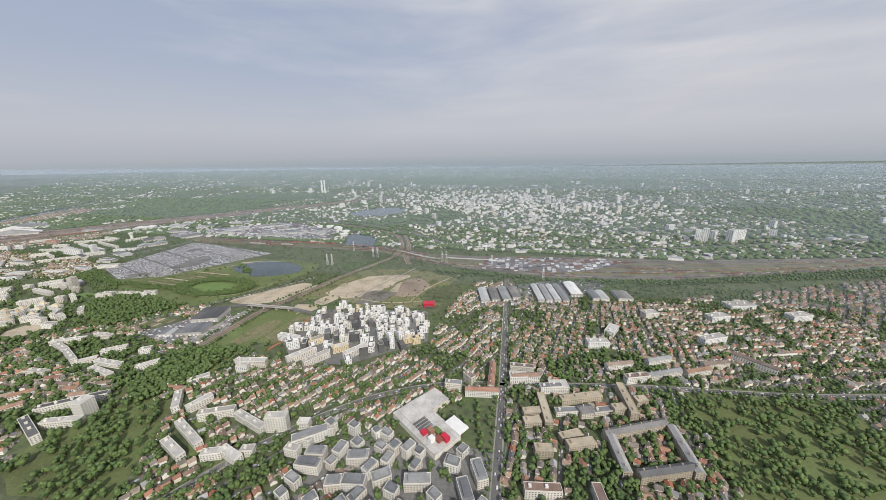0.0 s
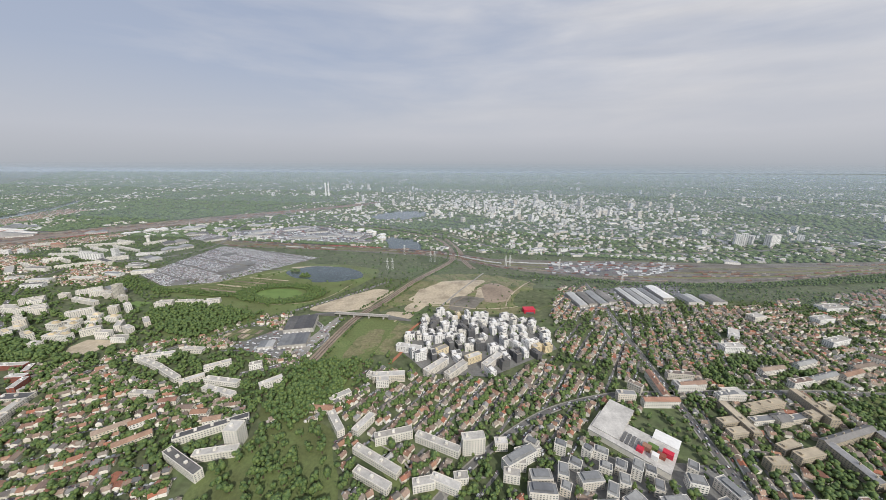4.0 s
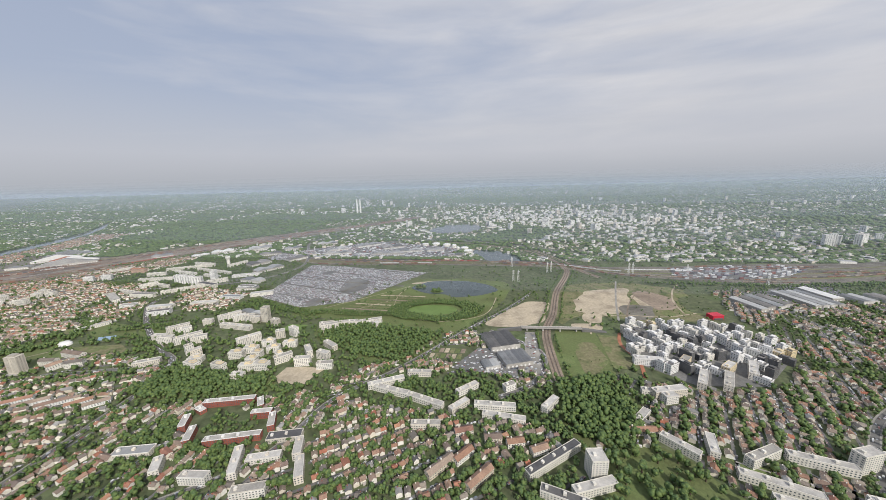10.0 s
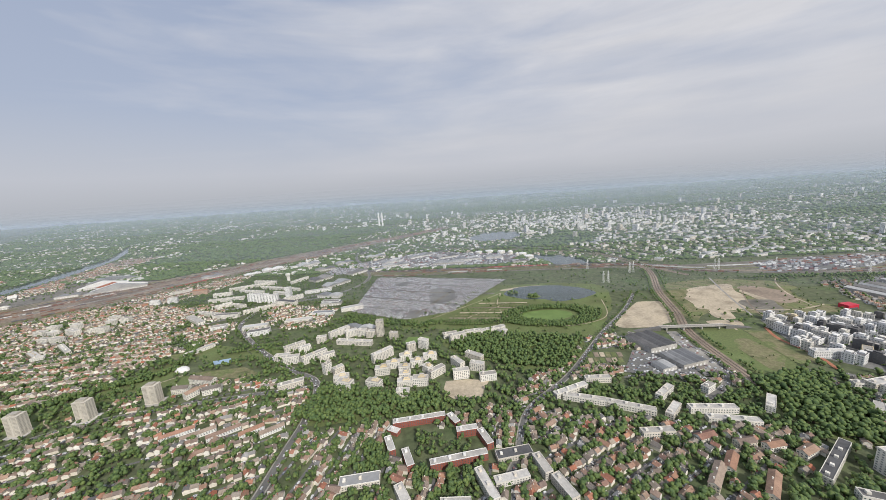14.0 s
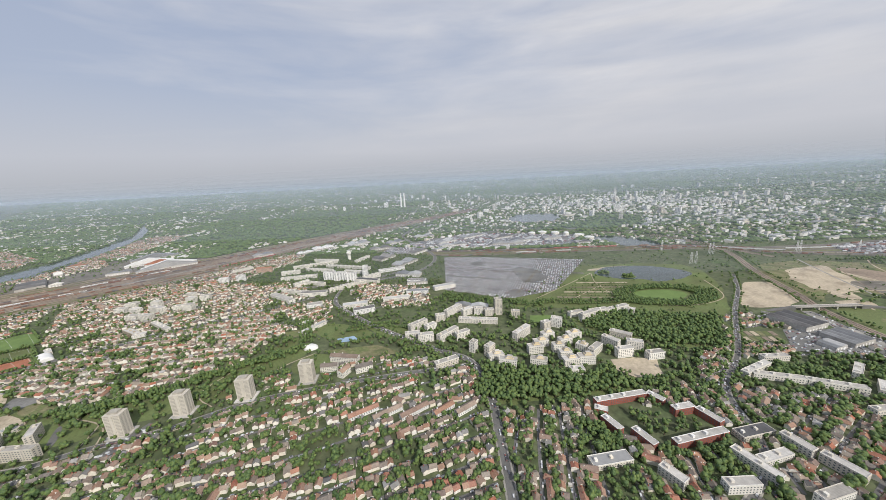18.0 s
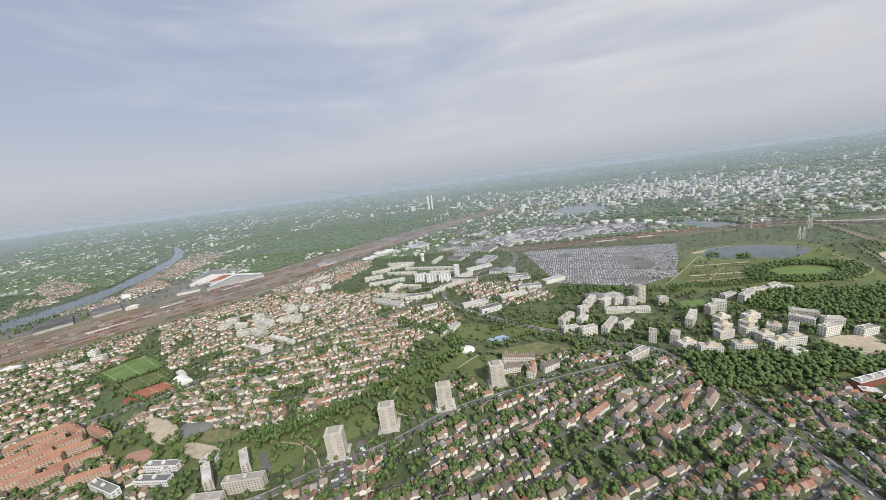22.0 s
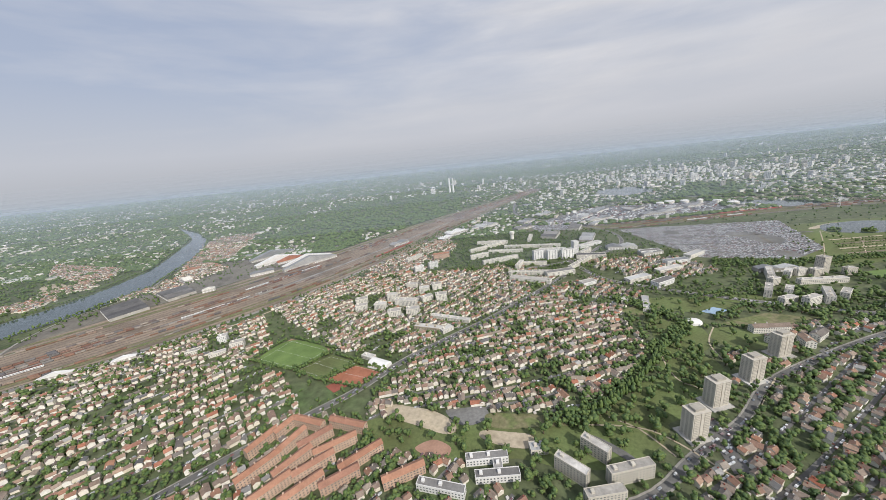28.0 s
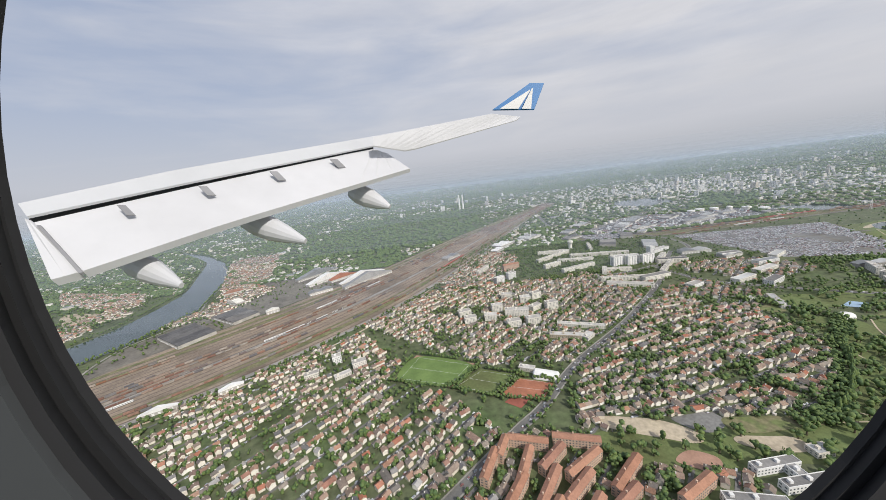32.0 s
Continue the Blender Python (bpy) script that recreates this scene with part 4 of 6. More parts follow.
for x, y, w, h, a in ((474, 144, 22, 7, 38), (485, 134, 12, 6, 10), (485, 126, 15, 6, 5), (512, 137, 13, 6, 16), (506, 119, 9, 6, 17), (517, 122, 13, 6, 10), (531, 128, 11, 6, 35), (552, 130, 15, 6, 14), (569, 145, 9, 6, -6), (585, 143, 14, 6, -64), (579, 130, 14, 6, -64)):
    slab(x, y, w, 6.5, h, A(a), M_BLOCK, M_ZINC, name="courtyard_house", label="dense pale block of flats with zinc roofs", group="dense quarter", stair=False)
    part("roof_storey", solid("roof_storey", [M_ZINC], box(w * 0.7, 4.2, h + 0.1, h + 1.3, 0, 0.3)), LAST[0])
for x in np.arange(482, 592, 8.2):
    for y in np.arange(82, 160, 8.2):
        if not is_free(x, y, 3) or rng.random() < 0.1:
            continue
        w, h = rng.uniform(5.5, 9.5), rng.choice([4.4, 5.2, 6, 7.2])
        slab(x + rng.uniform(-1, 1), y + rng.uniform(-1, 1), w, rng.uniform(4.6, 6), h, A(-25 + rng.choice([0, 90]) + rng.normal(0, 7)), M_PALE if rng.random() < 0.6 else M_BLOCK, M_FLATROOF if rng.random() < 0.35 else M_ZINC, name="courtyard_house", label="dense pale block of flats with zinc roofs", group="dense quarter", stair=False)
        part("roof_storey", solid("roof_storey", [M_ZINC], box(w * 0.6, 3.6, h + 0.1, h + 1.3, 0, 0.3)), LAST[0])
# the quarter round the courtyard and slabs between trees
for x, y, w, ang in ((682, 195, 46, 24), (706, 184, 34, 93), (666, 172, 26, 96), (690, 166, 36, 20)):
    slab(x, y, w, 5, 6, A(ang), M_STONE, M_SLATE, label="grand four-storey stone block round a courtyard", group="courtyard block", pitched=True)
for x, y, w, h, a in ((652, 219, 32, 5, 21), (625, 202, 29, 5, 99), (684, 222, 31, 7, 94), (622, 166, 11, 6, 10), (645, 175, 18, 6, 20), (640, 182, 15, 4, 26), (616, 198, 13, 4, 18), (616, 189, 12, 4, 18), (694, 224, 9, 6, 20), (676, 212, 9, 6, 20)):
    slab(x, y, w, 5.5, h, A(a), M_STONE, M_STONE, label="sand-coloured slab of flats between dark trees", group="sandy slabs")
slab(640, 204, 16, 5, 3.4, A(16), M_BLOCK, M_ZINC, label="long pale town hall wing")
slab(666, 210, 16, 5, 3.4, A(20), M_BLOCK, M_ZINC, label="long pale town hall wing")
slab(653, 206, 9, 8, 4.6, A(18), M_BLOCK, M_SLATE, label="gabled centre of a pale town hall", pitched=True)
for x, y, w, h, a in ((631, 225, 17, 6, 17), (612, 234, 22, 6, 16), (556, 212, 13, 7, 4), (567, 224, 10, 7, -41), (579, 210, 26, 6, 9), (585, 230, 30, 6, 91), (609, 246, 20, 6, 3), (724, 263, 31, 5, 25), (691, 268, 24, 5, 20), (726, 282, 23, 5, 25), (804, 294, 30, 6, -41), (700, 252, 20, 6, 20), (752, 272, 24, 5, 25), (770, 284, 24, 6, 20), (620, 140, 20, 6, 10), (650, 140, 18, 6, 100), (640, 118, 20, 7, 10), (670, 118, 20, 7, 100), (612, 116, 14, 6, 100), (690, 132, 26, 5, 15)):
    slab(x, y, w, 5, h, A(a), M_BLOCK, M_ZINC if w % 2 else M_ROOF, label="pale block of flats on the boulevard", group="boulevard blocks", pitched=w > 20)
for x, y, w, h, a in ((372, 154, 17, 5, 69), (395, 148, 24, 6, 25), (424, 147, 30, 5, -15), (463, 153, 8, 6, 11), (479, 150, 16, 6, 27), (473, 141, 9, 6, 3), (390, 130, 34, 4, -21), (392, 118, 24, 4, -18), (421, 120, 12, 5, 21), (433, 122, 17, 5, -14), (441, 127, 8, 5, 16), (469, 133, 9, 6, 0), (353, 152, 21, 5, -45), (365, 204, 22, 4, -7), (343, 178, 16, 3, 46)):
    slab(x, y, w, 5, h, A(a), M_PALE, label="pale block of flats round a green court", group="blocks round a green court")
slab(446, 148, 14, 6, 12, A(17), M_PALE, label="tall white slab of flats beside a green court")
sheet("court_lawn", [(378, 148), (405, 140), (432, 132), (452, 134), (440, 112), (404, 118), (382, 136)], 0.12, M_GRASS, "green court between blocks of flats", "grass")
sheet("pink_rondel", ellipse(399, 139, 2.6, 2.0), 0.26, M_PINK, "round pink playground in a green court", "playground")
for pts in ([(380, 146), (400, 138), (430, 128), (455, 132)], [(400, 138), (418, 124)], [(415, 142), (424, 130), (436, 114)]):
    b = Batch()
    ribbon(b, smooth_line(pts, 4), 1.2, 0.22)
    tagged(new("court_path", b.mesh("court_path", [M_PAVE])), "pale path across a green court", "path", kind="structure")
for x, y, w, h, a in ((161, 187, 30, 4, -14), (190, 178, 30, 4, -19), (216, 175, 17, 4, 46), (242, 177, 30, 4, 0), (248, 167, 30, 3, -7), (282, 182, 17, 5, 50), (254, 200, 10, 5, 33), (195, 154, 20, 4, 6), (293, 118, 25, 5, 20), (280, 108, 33, 6, -17), (275, 134, 42, 5, 37), (154, 197, 30, 4, 27), (179, 212, 20, 4, 4), (221, 195, 20, 4, 41)):
    slab(x, y, w, 5, h, A(a), M_PALE if w > 24 else M_BLOCK, M_DARKROOF if w in (42, 33) else None, label="long pale block of flats beside the wood", group="blocks beside the wood")
slab(297, 129, 9, 9, 13, A(8), M_PALE, label="pale tower of flats beside a park")
for x, y, w, a in ((221, 151, 12, 19), (240, 147, 11, 11), (254, 145, 11, 14), (268, 141, 11, 25), (336, 163, 18, 5), (209, 123, 19, 48), (232, 118, 19, 48), (222, 132, 14, 48)):
    slab(x, y, w, 5, 3.6, A(a), M_WALL, M_ROOF, name="terraced_row", label="row of pale houses with tiled roofs", group="tiled terrace rows", pitched=True)
# sports ground
for pts, m, n, l in ((PITCH1, M_SPORT, "football_pitch", "bright green football pitch"), (PITCH2, M_GRASS, "training_pitch", "darker green training pitch"), (CLAY, M_CLAY, "tennis_courts", "orange clay tennis courts")):
    c = np.mean(pts, axis=0)
    sheet(n, rounded(pts, 0.0) if n == "football_pitch" else pts, 0.3, m, l, "sports field")
    wide = [tuple(c + (np.array(p) - c) * 1.12) for p in pts]
    sheet(n + "_verge", wide, 0.22, M_TRACK if n == "football_pitch" else M_GRASS, "verge round a " + n.replace("_", " "), "ground")
    keep_free([tuple(c + (np.array(p) - c) * 1.2) for p in pts])
    b = Batch()
    p = np.array(pts, float)
    q = c + (p - c) * 0.93
    loop = np.concatenate([q, q[:1]])
    for i in range(4):
        ribbon(b, loop[i:i + 2], 0.14, 0.34)
    ribbon(b, np.array([(q[0] + q[1]) / 2, (q[2] + q[3]) / 2]), 0.14, 0.34)
    tagged(new("field_lines", b.mesh("field_lines", [M_LINE])), "white painted lines of a playing field", "line", kind="structure")
t = thing("tennis_hall", -479, 211, 0, A(-30), "white air-supported tennis hall", "hall")
a = np.linspace(0, math.pi, 13)
v = np.concatenate([np.c_[np.full(13, x), -6 * np.cos(a), 4.2 * np.sin(a)] for x in (-9, -8, 8, 9)])
v[:13, 1:] *= 0.8
v[39:, 1:] *= 0.8
f = [(i + 13 * k, i + 13 * k + 1, i + 13 * k + 14, i + 13 * k + 13) for k in range(3) for i in range(12)]
b = Batch()
b.add(v, f)
for k in (0, 39):
    b.add(np.r_[v[k:k + 13], [(v[k, 0], 0, 0)]], [(i, i + 1, 13) for i in range(12)])
part("membrane", b.mesh("membrane", [M_WHITE]), t)
take(-479, 211, 22, 16, A(-30))
slab(-490, 222, 12, 5, 3, A(-30), label="low clubhouse at the sports ground")
t = thing("pool_hall", -215, 231, 0, 0, "white domed pool hall in the park", "hall")
b = Batch()
v, f = [], []
for j, (r, z) in enumerate(((7.5, 0), (7.0, 1.6), (5.2, 2.9), (2.6, 3.5))):
    v += [(r * math.cos(i * math.pi / 10), 0.7 * r * math.sin(i * math.pi / 10), z) for i in range(20)]
b.add(v, [(20 * j + i, 20 * j + (i + 1) % 20, 20 * j + 20 + (i + 1) % 20, 20 * j + 20 + i) for j in range(3) for i in range(20)])
b.add(v[60:] + [(0, 0, 3.6)], [(i, (i + 1) % 20, 20) for i in range(20)])
part("dome", b.mesh("dome", [M_WHITE]), t)
take(-215, 231, 18, 14, 0)
sheet("playground", ellipse(-272, 272, 9, 5), 0.15, M_PINK, "pink playground surface", "playground")
CLEARINGS = [
    ("sandy_clearing", [(-465, 158), (-459, 165), (-441, 159), (-422, 147), (-419, 138), (-429, 138), (-448, 148)], M_SAND, "pale sandy clearing in the park", "sand"),
    ("skate_ground", [(-425, 155), (-404, 156), (-398, 148), (-408, 141), (-418, 144)], M_LOT, "grey open ground in the park", "pavement"),
    ("mown_field", [(-401, 146), (-392, 150), (-352, 142), (-353, 136), (-394, 138)], M_MEADOW, "mown green and tan field in the park", "grass"),
    ("sandy_yard", [(-406, 134), (-400, 137), (-379, 132), (-377, 125), (-385, 123), (-401, 129)], M_SAND, "pale sandy school yard", "sand"),
    ("clay_ground", [(-443, 130), (-432, 134), (-422, 128), (-427, 121), (-436, 124)], M_TRACK, "brown clay playing ground", "sports field"),
    ("parking_yard", [(-346, 127), (-341, 126), (-329, 112), (-334, 111)], M_ASPHALT, "asphalt parking beside slabs of flats", "car park"),
]
for i, (n, p, m, l, c) in enumerate(CLEARINGS):
    sheet(n, rounded(p, 2.0), 0.30 + 0.01 * i, m, l, c)
    keep_free(p)
ARC_GREENS = [ellipse(-232, 215, 26, 15, A(60)), ellipse(-195, 262, 40, 16, A(-20)), ellipse(-140, 262, 45, 12, A(-32)), ellipse(-200, 205, 18, 16), ellipse(-255, 172, 22, 14, A(40)), ellipse(-330, 122, 30, 10, A(20))]
for p in ARC_GREENS:
    sheet("park_lawn", p, 0.1, M_GRASS, "park lawn between houses", "grass")
    keep_free(p)
sheet("oval_wood_floor", ellipse(172, 350, 48, 27, A(5)), 0.08, M_GRASS, "dark ground under a ring of trees", "grass")
sheet("oval_meadow", ellipse(166, 351, 33, 16, A(5)), 0.13, M_SPORT, "oval bright meadow inside a ring of trees", "grass")
sheet("pond_beach", ellipse(150, 462, 34, 6, A(15)), 0.1, M_SAND, "pale sandy edge of a pond", "sand")

# ---- park, bridge, masts and smaller grounds ----
for x, y, rx in ((135, 438, 9.0), (163, 420, 10.0)):
    sheet("pond_island", ellipse(x, y, rx, rx * 0.6), 0.3, M_GRASS, "small wooded island in a pond", "island")
for i in range(8):
    k = i / 7
    a, e = np.array((40 + 44 * k, 340 + 58 * k)), np.array((132 + 18 * k, 334 + 62 * k))
    b = Batch()
    ribbon(b, np.array([a, a * 0.6 + e * 0.4, e]), 3.4, 0.3 + 0.004 * i)
    tagged(new("planted_bed", b.mesh("planted_bed", [(M_MEADOW, M_BALLAST, M_MEADOW, M_SAND)[i % 4]])), "long brown and tan bed across a park lawn", "bed", kind="structure")
for pts in ([(20, 345), (70, 392), (118, 440)], [(52, 332), (105, 380), (126, 400)], [(118, 440), (110, 395), (122, 345), (172, 318), (232, 340), (250, 400)], [(-292, 100), (-312, 128), (-345, 136)], [(-250, 150), (-272, 165), (-262, 205)], [(-310, 112), (-318, 130), (-330, 140)], [(-232, 172), (-225, 200), (-205, 222)], [(-262, 125), (-240, 142), (-215, 160)]):
    b = Batch()
    ribbon(b, smooth_line(pts, 4), 1.0, 0.2)
    tagged(new("park_path", b.mesh("park_path", [M_SAND])), "pale winding path across a lawn", "path", kind="structure")
for n, pts, m, l, c in (
    ("teal_pitch", [(2, 281), (26, 283), (28, 297), (4, 297)], M_SPORT, "green artificial pitch among flats", "sports field"),
    ("brown_field", [(-260, 262), (-235, 272), (-222, 262), (-248, 250)], M_MEADOW, "mown brown-green field in a park", "field"),
    ("brown_field", [(-200, 226), (-150, 236), (-120, 222), (-170, 214)], M_MEADOW, "mown brown-green field in a park", "field"),
    ("blue_court", [(-196, 248), (-180, 254), (-172, 246), (-188, 241)], M_BLUECOURT, "pale blue sports court in a park", "court"),
    ("tan_field", [(346, 236), (352, 300), (372, 296), (368, 238)], M_MEADOW, "dry tan field beside the railway meadow", "field"),
    ("dark_court", [(-516, 190), (-503, 199), (-494, 192), (-507, 182)], M_BRICK, "dark red hard court", "court"),
    ("parking", [(-291, 101), (-283, 101), (-275, 132), (-283, 134)], M_ASPHALT, "asphalt parking beside towers", "car park"),
    ("depot_yard", [(268, 222), (285, 224), (288, 300), (278, 300)], M_PAVE, "pale concrete yard beside warehouses", "yard"),
    ("depot_yard", [(205, 225), (262, 216), (268, 262), (228, 262)], M_LOT, "grey yard round low sheds", "yard"),
):
    sheet(n, pts, 0.21 + 0.01 * (len(n) % 5), m, l, c)
    keep_free(pts)
for i in range(12):
    x, y = 182 + 5.2 * (i % 6) + 3 * (i // 6), 240 + 10 * (i // 6)
    sheet("allotment", [(x, y), (x + 4.2, y + 0.4), (x + 5.2, y + 8.6), (x + 1.0, y + 8.2)], 0.24, (M_SAND, M_MEADOW, M_GRASS, M_BALLAST)[i % 4], "small allotment bed of soil and greens", "allotment")
keep_free([(178, 236), (216, 236), (226, 262), (182, 262)])
b = Batch()
ribbon(b, smooth_line([(366, 225), (372, 250), (368, 280), (376, 305)], 4), 3.0, 0.3)
tagged(new("dirt_track", b.mesh("dirt_track", [M_CLAY])), "orange dirt track along a building site", "track", kind="structure")
t = thing("road_bridge", 306, 305, 0, A(2), "concrete road bridge over a railway cutting", "bridge")
part("deck", solid("deck", [M_PAVE], box(64, 4.6, 3.0, 3.6)), t)
for s in (-1, 1):
    part("parapet", solid("parapet", [M_FLATROOF], box(64, 0.3, 3.6, 4.2, 0, 2.2 * s)), t)
for x in (-26, -9, 9, 26):
    part("pier", solid("pier", [M_FLATROOF], box(1.2, 4.0, -0.1, 3.0, x, 0)), t)
for x, sgn in ((-32, -1), (32, 1)):
    v = np.array([(x, -2.3, 0), (x, 2.3, 0), (x, 2.3, 3.6), (x, -2.3, 3.6), (x + 26 * sgn, -2.3, 0), (x + 26 * sgn, 2.3, 0)])
    part("ramp", solid("ramp", [M_ASPHALT], (v, np.array([(3, 2, 5, 4), (0, 1, 2, 3)])), (v, np.array([(0, 3, 4), (1, 5, 2)]))), t)
take(306, 305, 118, 9, A(2))


def mast(x, y, h):
    t = thing("power_mast", x, y, 0, 0.2, "tall pale steel power mast by the railway", "mast", "power masts")
    for sx in (-1, 1):
        for sy in (-1, 1):
            v = []
            for r, z in ((1.3, 0), (0.35, h)):
                v += [(sx * r + dx, sy * r + dy, z) for dx, dy in ((-0.12, -0.12), (0.12, -0.12), (0.12, 0.12), (-0.12, 0.12))]
            part("leg", solid("leg", [M_WHITE], (v, BOX_F)), t)
    for z, w in ((0.7, 5.0), (0.82, 4.0), (0.95, 3.0)):
        part("cross_arm", solid("cross_arm", [M_WHITE], box(w, 0.25, h * z, h * z + 0.3)), t)
    for k in range(6):
        r = 1.3 - 0.95 * k / 6
        part("brace", solid("brace", [M_WHITE], box(2 * r, 0.14, h * k / 6 + 0.3, h * k / 6 + 0.45, 0, -r)), t)


for x, y in ((279, 474), (287, 476), (341, 527), (348, 530), (283, 561), (473, 525), (480, 527), (560, 520), (640, 470), (-330, 690), (-150, 640)):
    mast(x, y, 19)
# water tower, long white halls by the yard, school and small towers
t = thing("water_tower", -300, 560, 0, 0, "round pale concrete water tower", "water tower")
n = 18
v = [(r * math.cos(i * 2 * math.pi / n), r * math.sin(i * 2 * math.pi / n), z) for r, z in ((3.2, 0), (3.0, 9), (4.6, 12), (4.6, 15), (0.4, 16)) for i in range(n)]
part("shaft", solid("shaft", [M_BLOCK], (v, [(n * j + i, n * j + (i + 1) % n, n * j + n + (i + 1) % n, n * j + n + i) for j in range(4) for i in range(n)])), t)
for x, y, w, d, a in ((-782, 236, 26, 4, 24), (-736, 255, 19, 5, 32)):
    shed(x, y, w, d, 2.5, A(a), 1, M_WHITE, label="long low white goods hall beside the tracks")
for x, y, w, d, a in ((-516, 612, 40, 16, 50), (-421, 618, 34, 14, 50), (-400, 660, 46, 24, 40), (-330, 700, 50, 30, 40), (-240, 700, 40, 20, 40), (-260, 640, 44, 16, 30), (-180, 760, 50, 20, 30)):
    shed(x, y, w, d, 4, A(a), 2, (M_SHED, M_WHITE, M_SLATE)[int(abs(x)) % 3])
for x, y, w, d, h, a, m in ((-651, 275, 8, 7, 7, 20, M_WHITE), (-628, 262, 12, 7, 6, 20, M_PALE), (-668, 256, 12, 6, 4, 20, M_PALE), (-640, 250, 14, 5, 3, 30, M_BLOCK), (-440, 262, 30, 7, 3, -22, M_STONE), (-420, 277, 42, 5, 3, -26, M_PALE), (-424, 256, 12, 7, 3, 35, M_BLOCK)):
    slab(x, y, w, d, h, A(a), m, M_ORANGE if h == 6 and w < 12 else None, label="pale mid-rise block near the avenue", group="avenue blocks")
for x, y, w, a in ((-235, 262, 14, 60), (-228, 276, 16, 62), (-246, 280, 10, 62)):
    slab(x, y, w, 6, 3, A(a), M_BLOCK, M_SHED, label="low grey school building in the park", group="park school")
for x, y, w, d, h, a in ((606, 233, 14, 8, 6, 10), (637, 228, 14, 9, 6, 12), (750, 375, 16, 10, 6, 20), (819, 381, 22, 10, 6, 20), (700, 330, 18, 9, 5, 60), (860, 420, 30, 14, 5, 15), (680, 300, 20, 8, 6, 12), (790, 330, 26, 8, 6, 25), (905, 400, 24, 10, 6, 20)):
    slab(x, y, w, d, h, A(a), M_WHITE if w > 16 else M_BLOCK, label="pale office and flats building among houses", group="town buildings")

# ---- trees ----
def ico(seed):
    """A lumpy crown of several small leaf masses."""
    r = np.random.default_rng(seed)
    p = (1 + 5 ** 0.5) / 2
    base = np.array([(-1, p, 0), (1, p, 0), (-1, -p, 0), (1, -p, 0), (0, -1, p), (0, 1, p), (0, -1, -p), (0, 1, -p), (p, 0, -1), (p, 0, 1), (-p, 0, -1), (-p, 0, 1)]) / 1.9
    tri = np.array([(0, 11, 5), (0, 5, 1), (0, 1, 7), (0, 7, 10), (0, 10, 11), (1, 5, 9), (5, 11, 4), (11, 10, 2), (10, 7, 6), (7, 1, 8), (3, 9, 4), (3, 4, 2), (3, 2, 6), (3, 6, 8), (3, 8, 9), (4, 9, 5), (2, 4, 11), (6, 2, 10), (8, 6, 7), (9, 8, 1)])
    vs, fs = [], []
    for k in range(5):
        c = np.array([r.normal(0, 0.42), r.normal(0, 0.42), 0.25 + r.uniform(-0.35, 0.5)]) if k else np.array([0, 0, 0.1])
        s = r.uniform(0.38, 0.62) if k else 0.72
        v = base * s * r.uniform(0.7, 1.3, (12, 1)) * (1, 1, 0.85) + c
        fs.append(tri + 12 * k)
        vs.append(v)
    # loose leaf tufts break the outline
    n = 14
    d = r.normal(size=(n, 3))
    d /= np.linalg.norm(d, axis=1)[:, None]
    c = d * r.uniform(0.75, 1.05, (n, 1)) * (1, 1, 0.85) + (0, 0, 0.25)
    t = np.repeat(c, 3, axis=0) + r.normal(0, 0.16, (3 * n, 3))
    fs.append(60 + np.arange(3 * n).reshape(-1, 3))
    vs.append(t)
    v = np.concatenate(vs)
    v[:, 2] -= v[:, 2].min()
    return v, np.concatenate(fs)


CROWNS = [ico(s) for s in range(10)]
TRUNK = (np.array([(0.16 * s * math.cos(a), 0.16 * s * math.sin(a), z) for s, z in ((1, 0), (0.6, 1)) for a in np.arange(6) * math.pi / 3]), np.array([(i, (i + 1) % 6, 6 + (i + 1) % 6, 6 + i) for i in range(6)]))
trees = []   # x, y, radius, height of the trunk


OVAL = ellipse(166, 351, 36, 19, A(5))


def strew(pts, spacing, lo=1.3, hi=2.6, share=1.0):
    p = np.array(pts)
    for x in np.arange(p[:, 0].min(), p[:, 0].max(), spacing):
        for y in np.arange(p[:, 1].min(), p[:, 1].max(), spacing):
            q = x + rng.uniform(-0.5, 0.5) * spacing, y + rng.uniform(-0.5, 0.5) * spacing
            if rng.random() < share and inside(pts, *q) and not inside(POND, *q) and not inside(OVAL, *q) and not any(inside(c[1], *q) for c in CLEARINGS) and not any(math.hypot(q[0] - x, q[1] - y) < 9 for x, y in TOWERS):
                trees.append((*q, rng.uniform(lo, hi), rng.uniform(0.6, 1.4)))


def line_trees(line, spacing, off, lo=1.2, hi=1.9):
    d = np.r_[0, np.cumsum(np.linalg.norm(np.diff(line, axis=0), axis=1))]
    for s in np.arange(0, d[-1], spacing):
        x, y = np.interp(s, d, line[:, 0]), np.interp(s, d, line[:, 1])
        x2, y2 = np.interp(s + 1, d, line[:, 0]), np.interp(s + 1, d, line[:, 1])
        n = np.array([-(y2 - y), x2 - x])
        n = n / (np.linalg.norm(n) + 1e-6)
        if rng.random() < 0.85:
            trees.append((x + n[0] * off, y + n[1] * off, rng.uniform(lo, hi), rng.uniform(0.7, 1.2)))


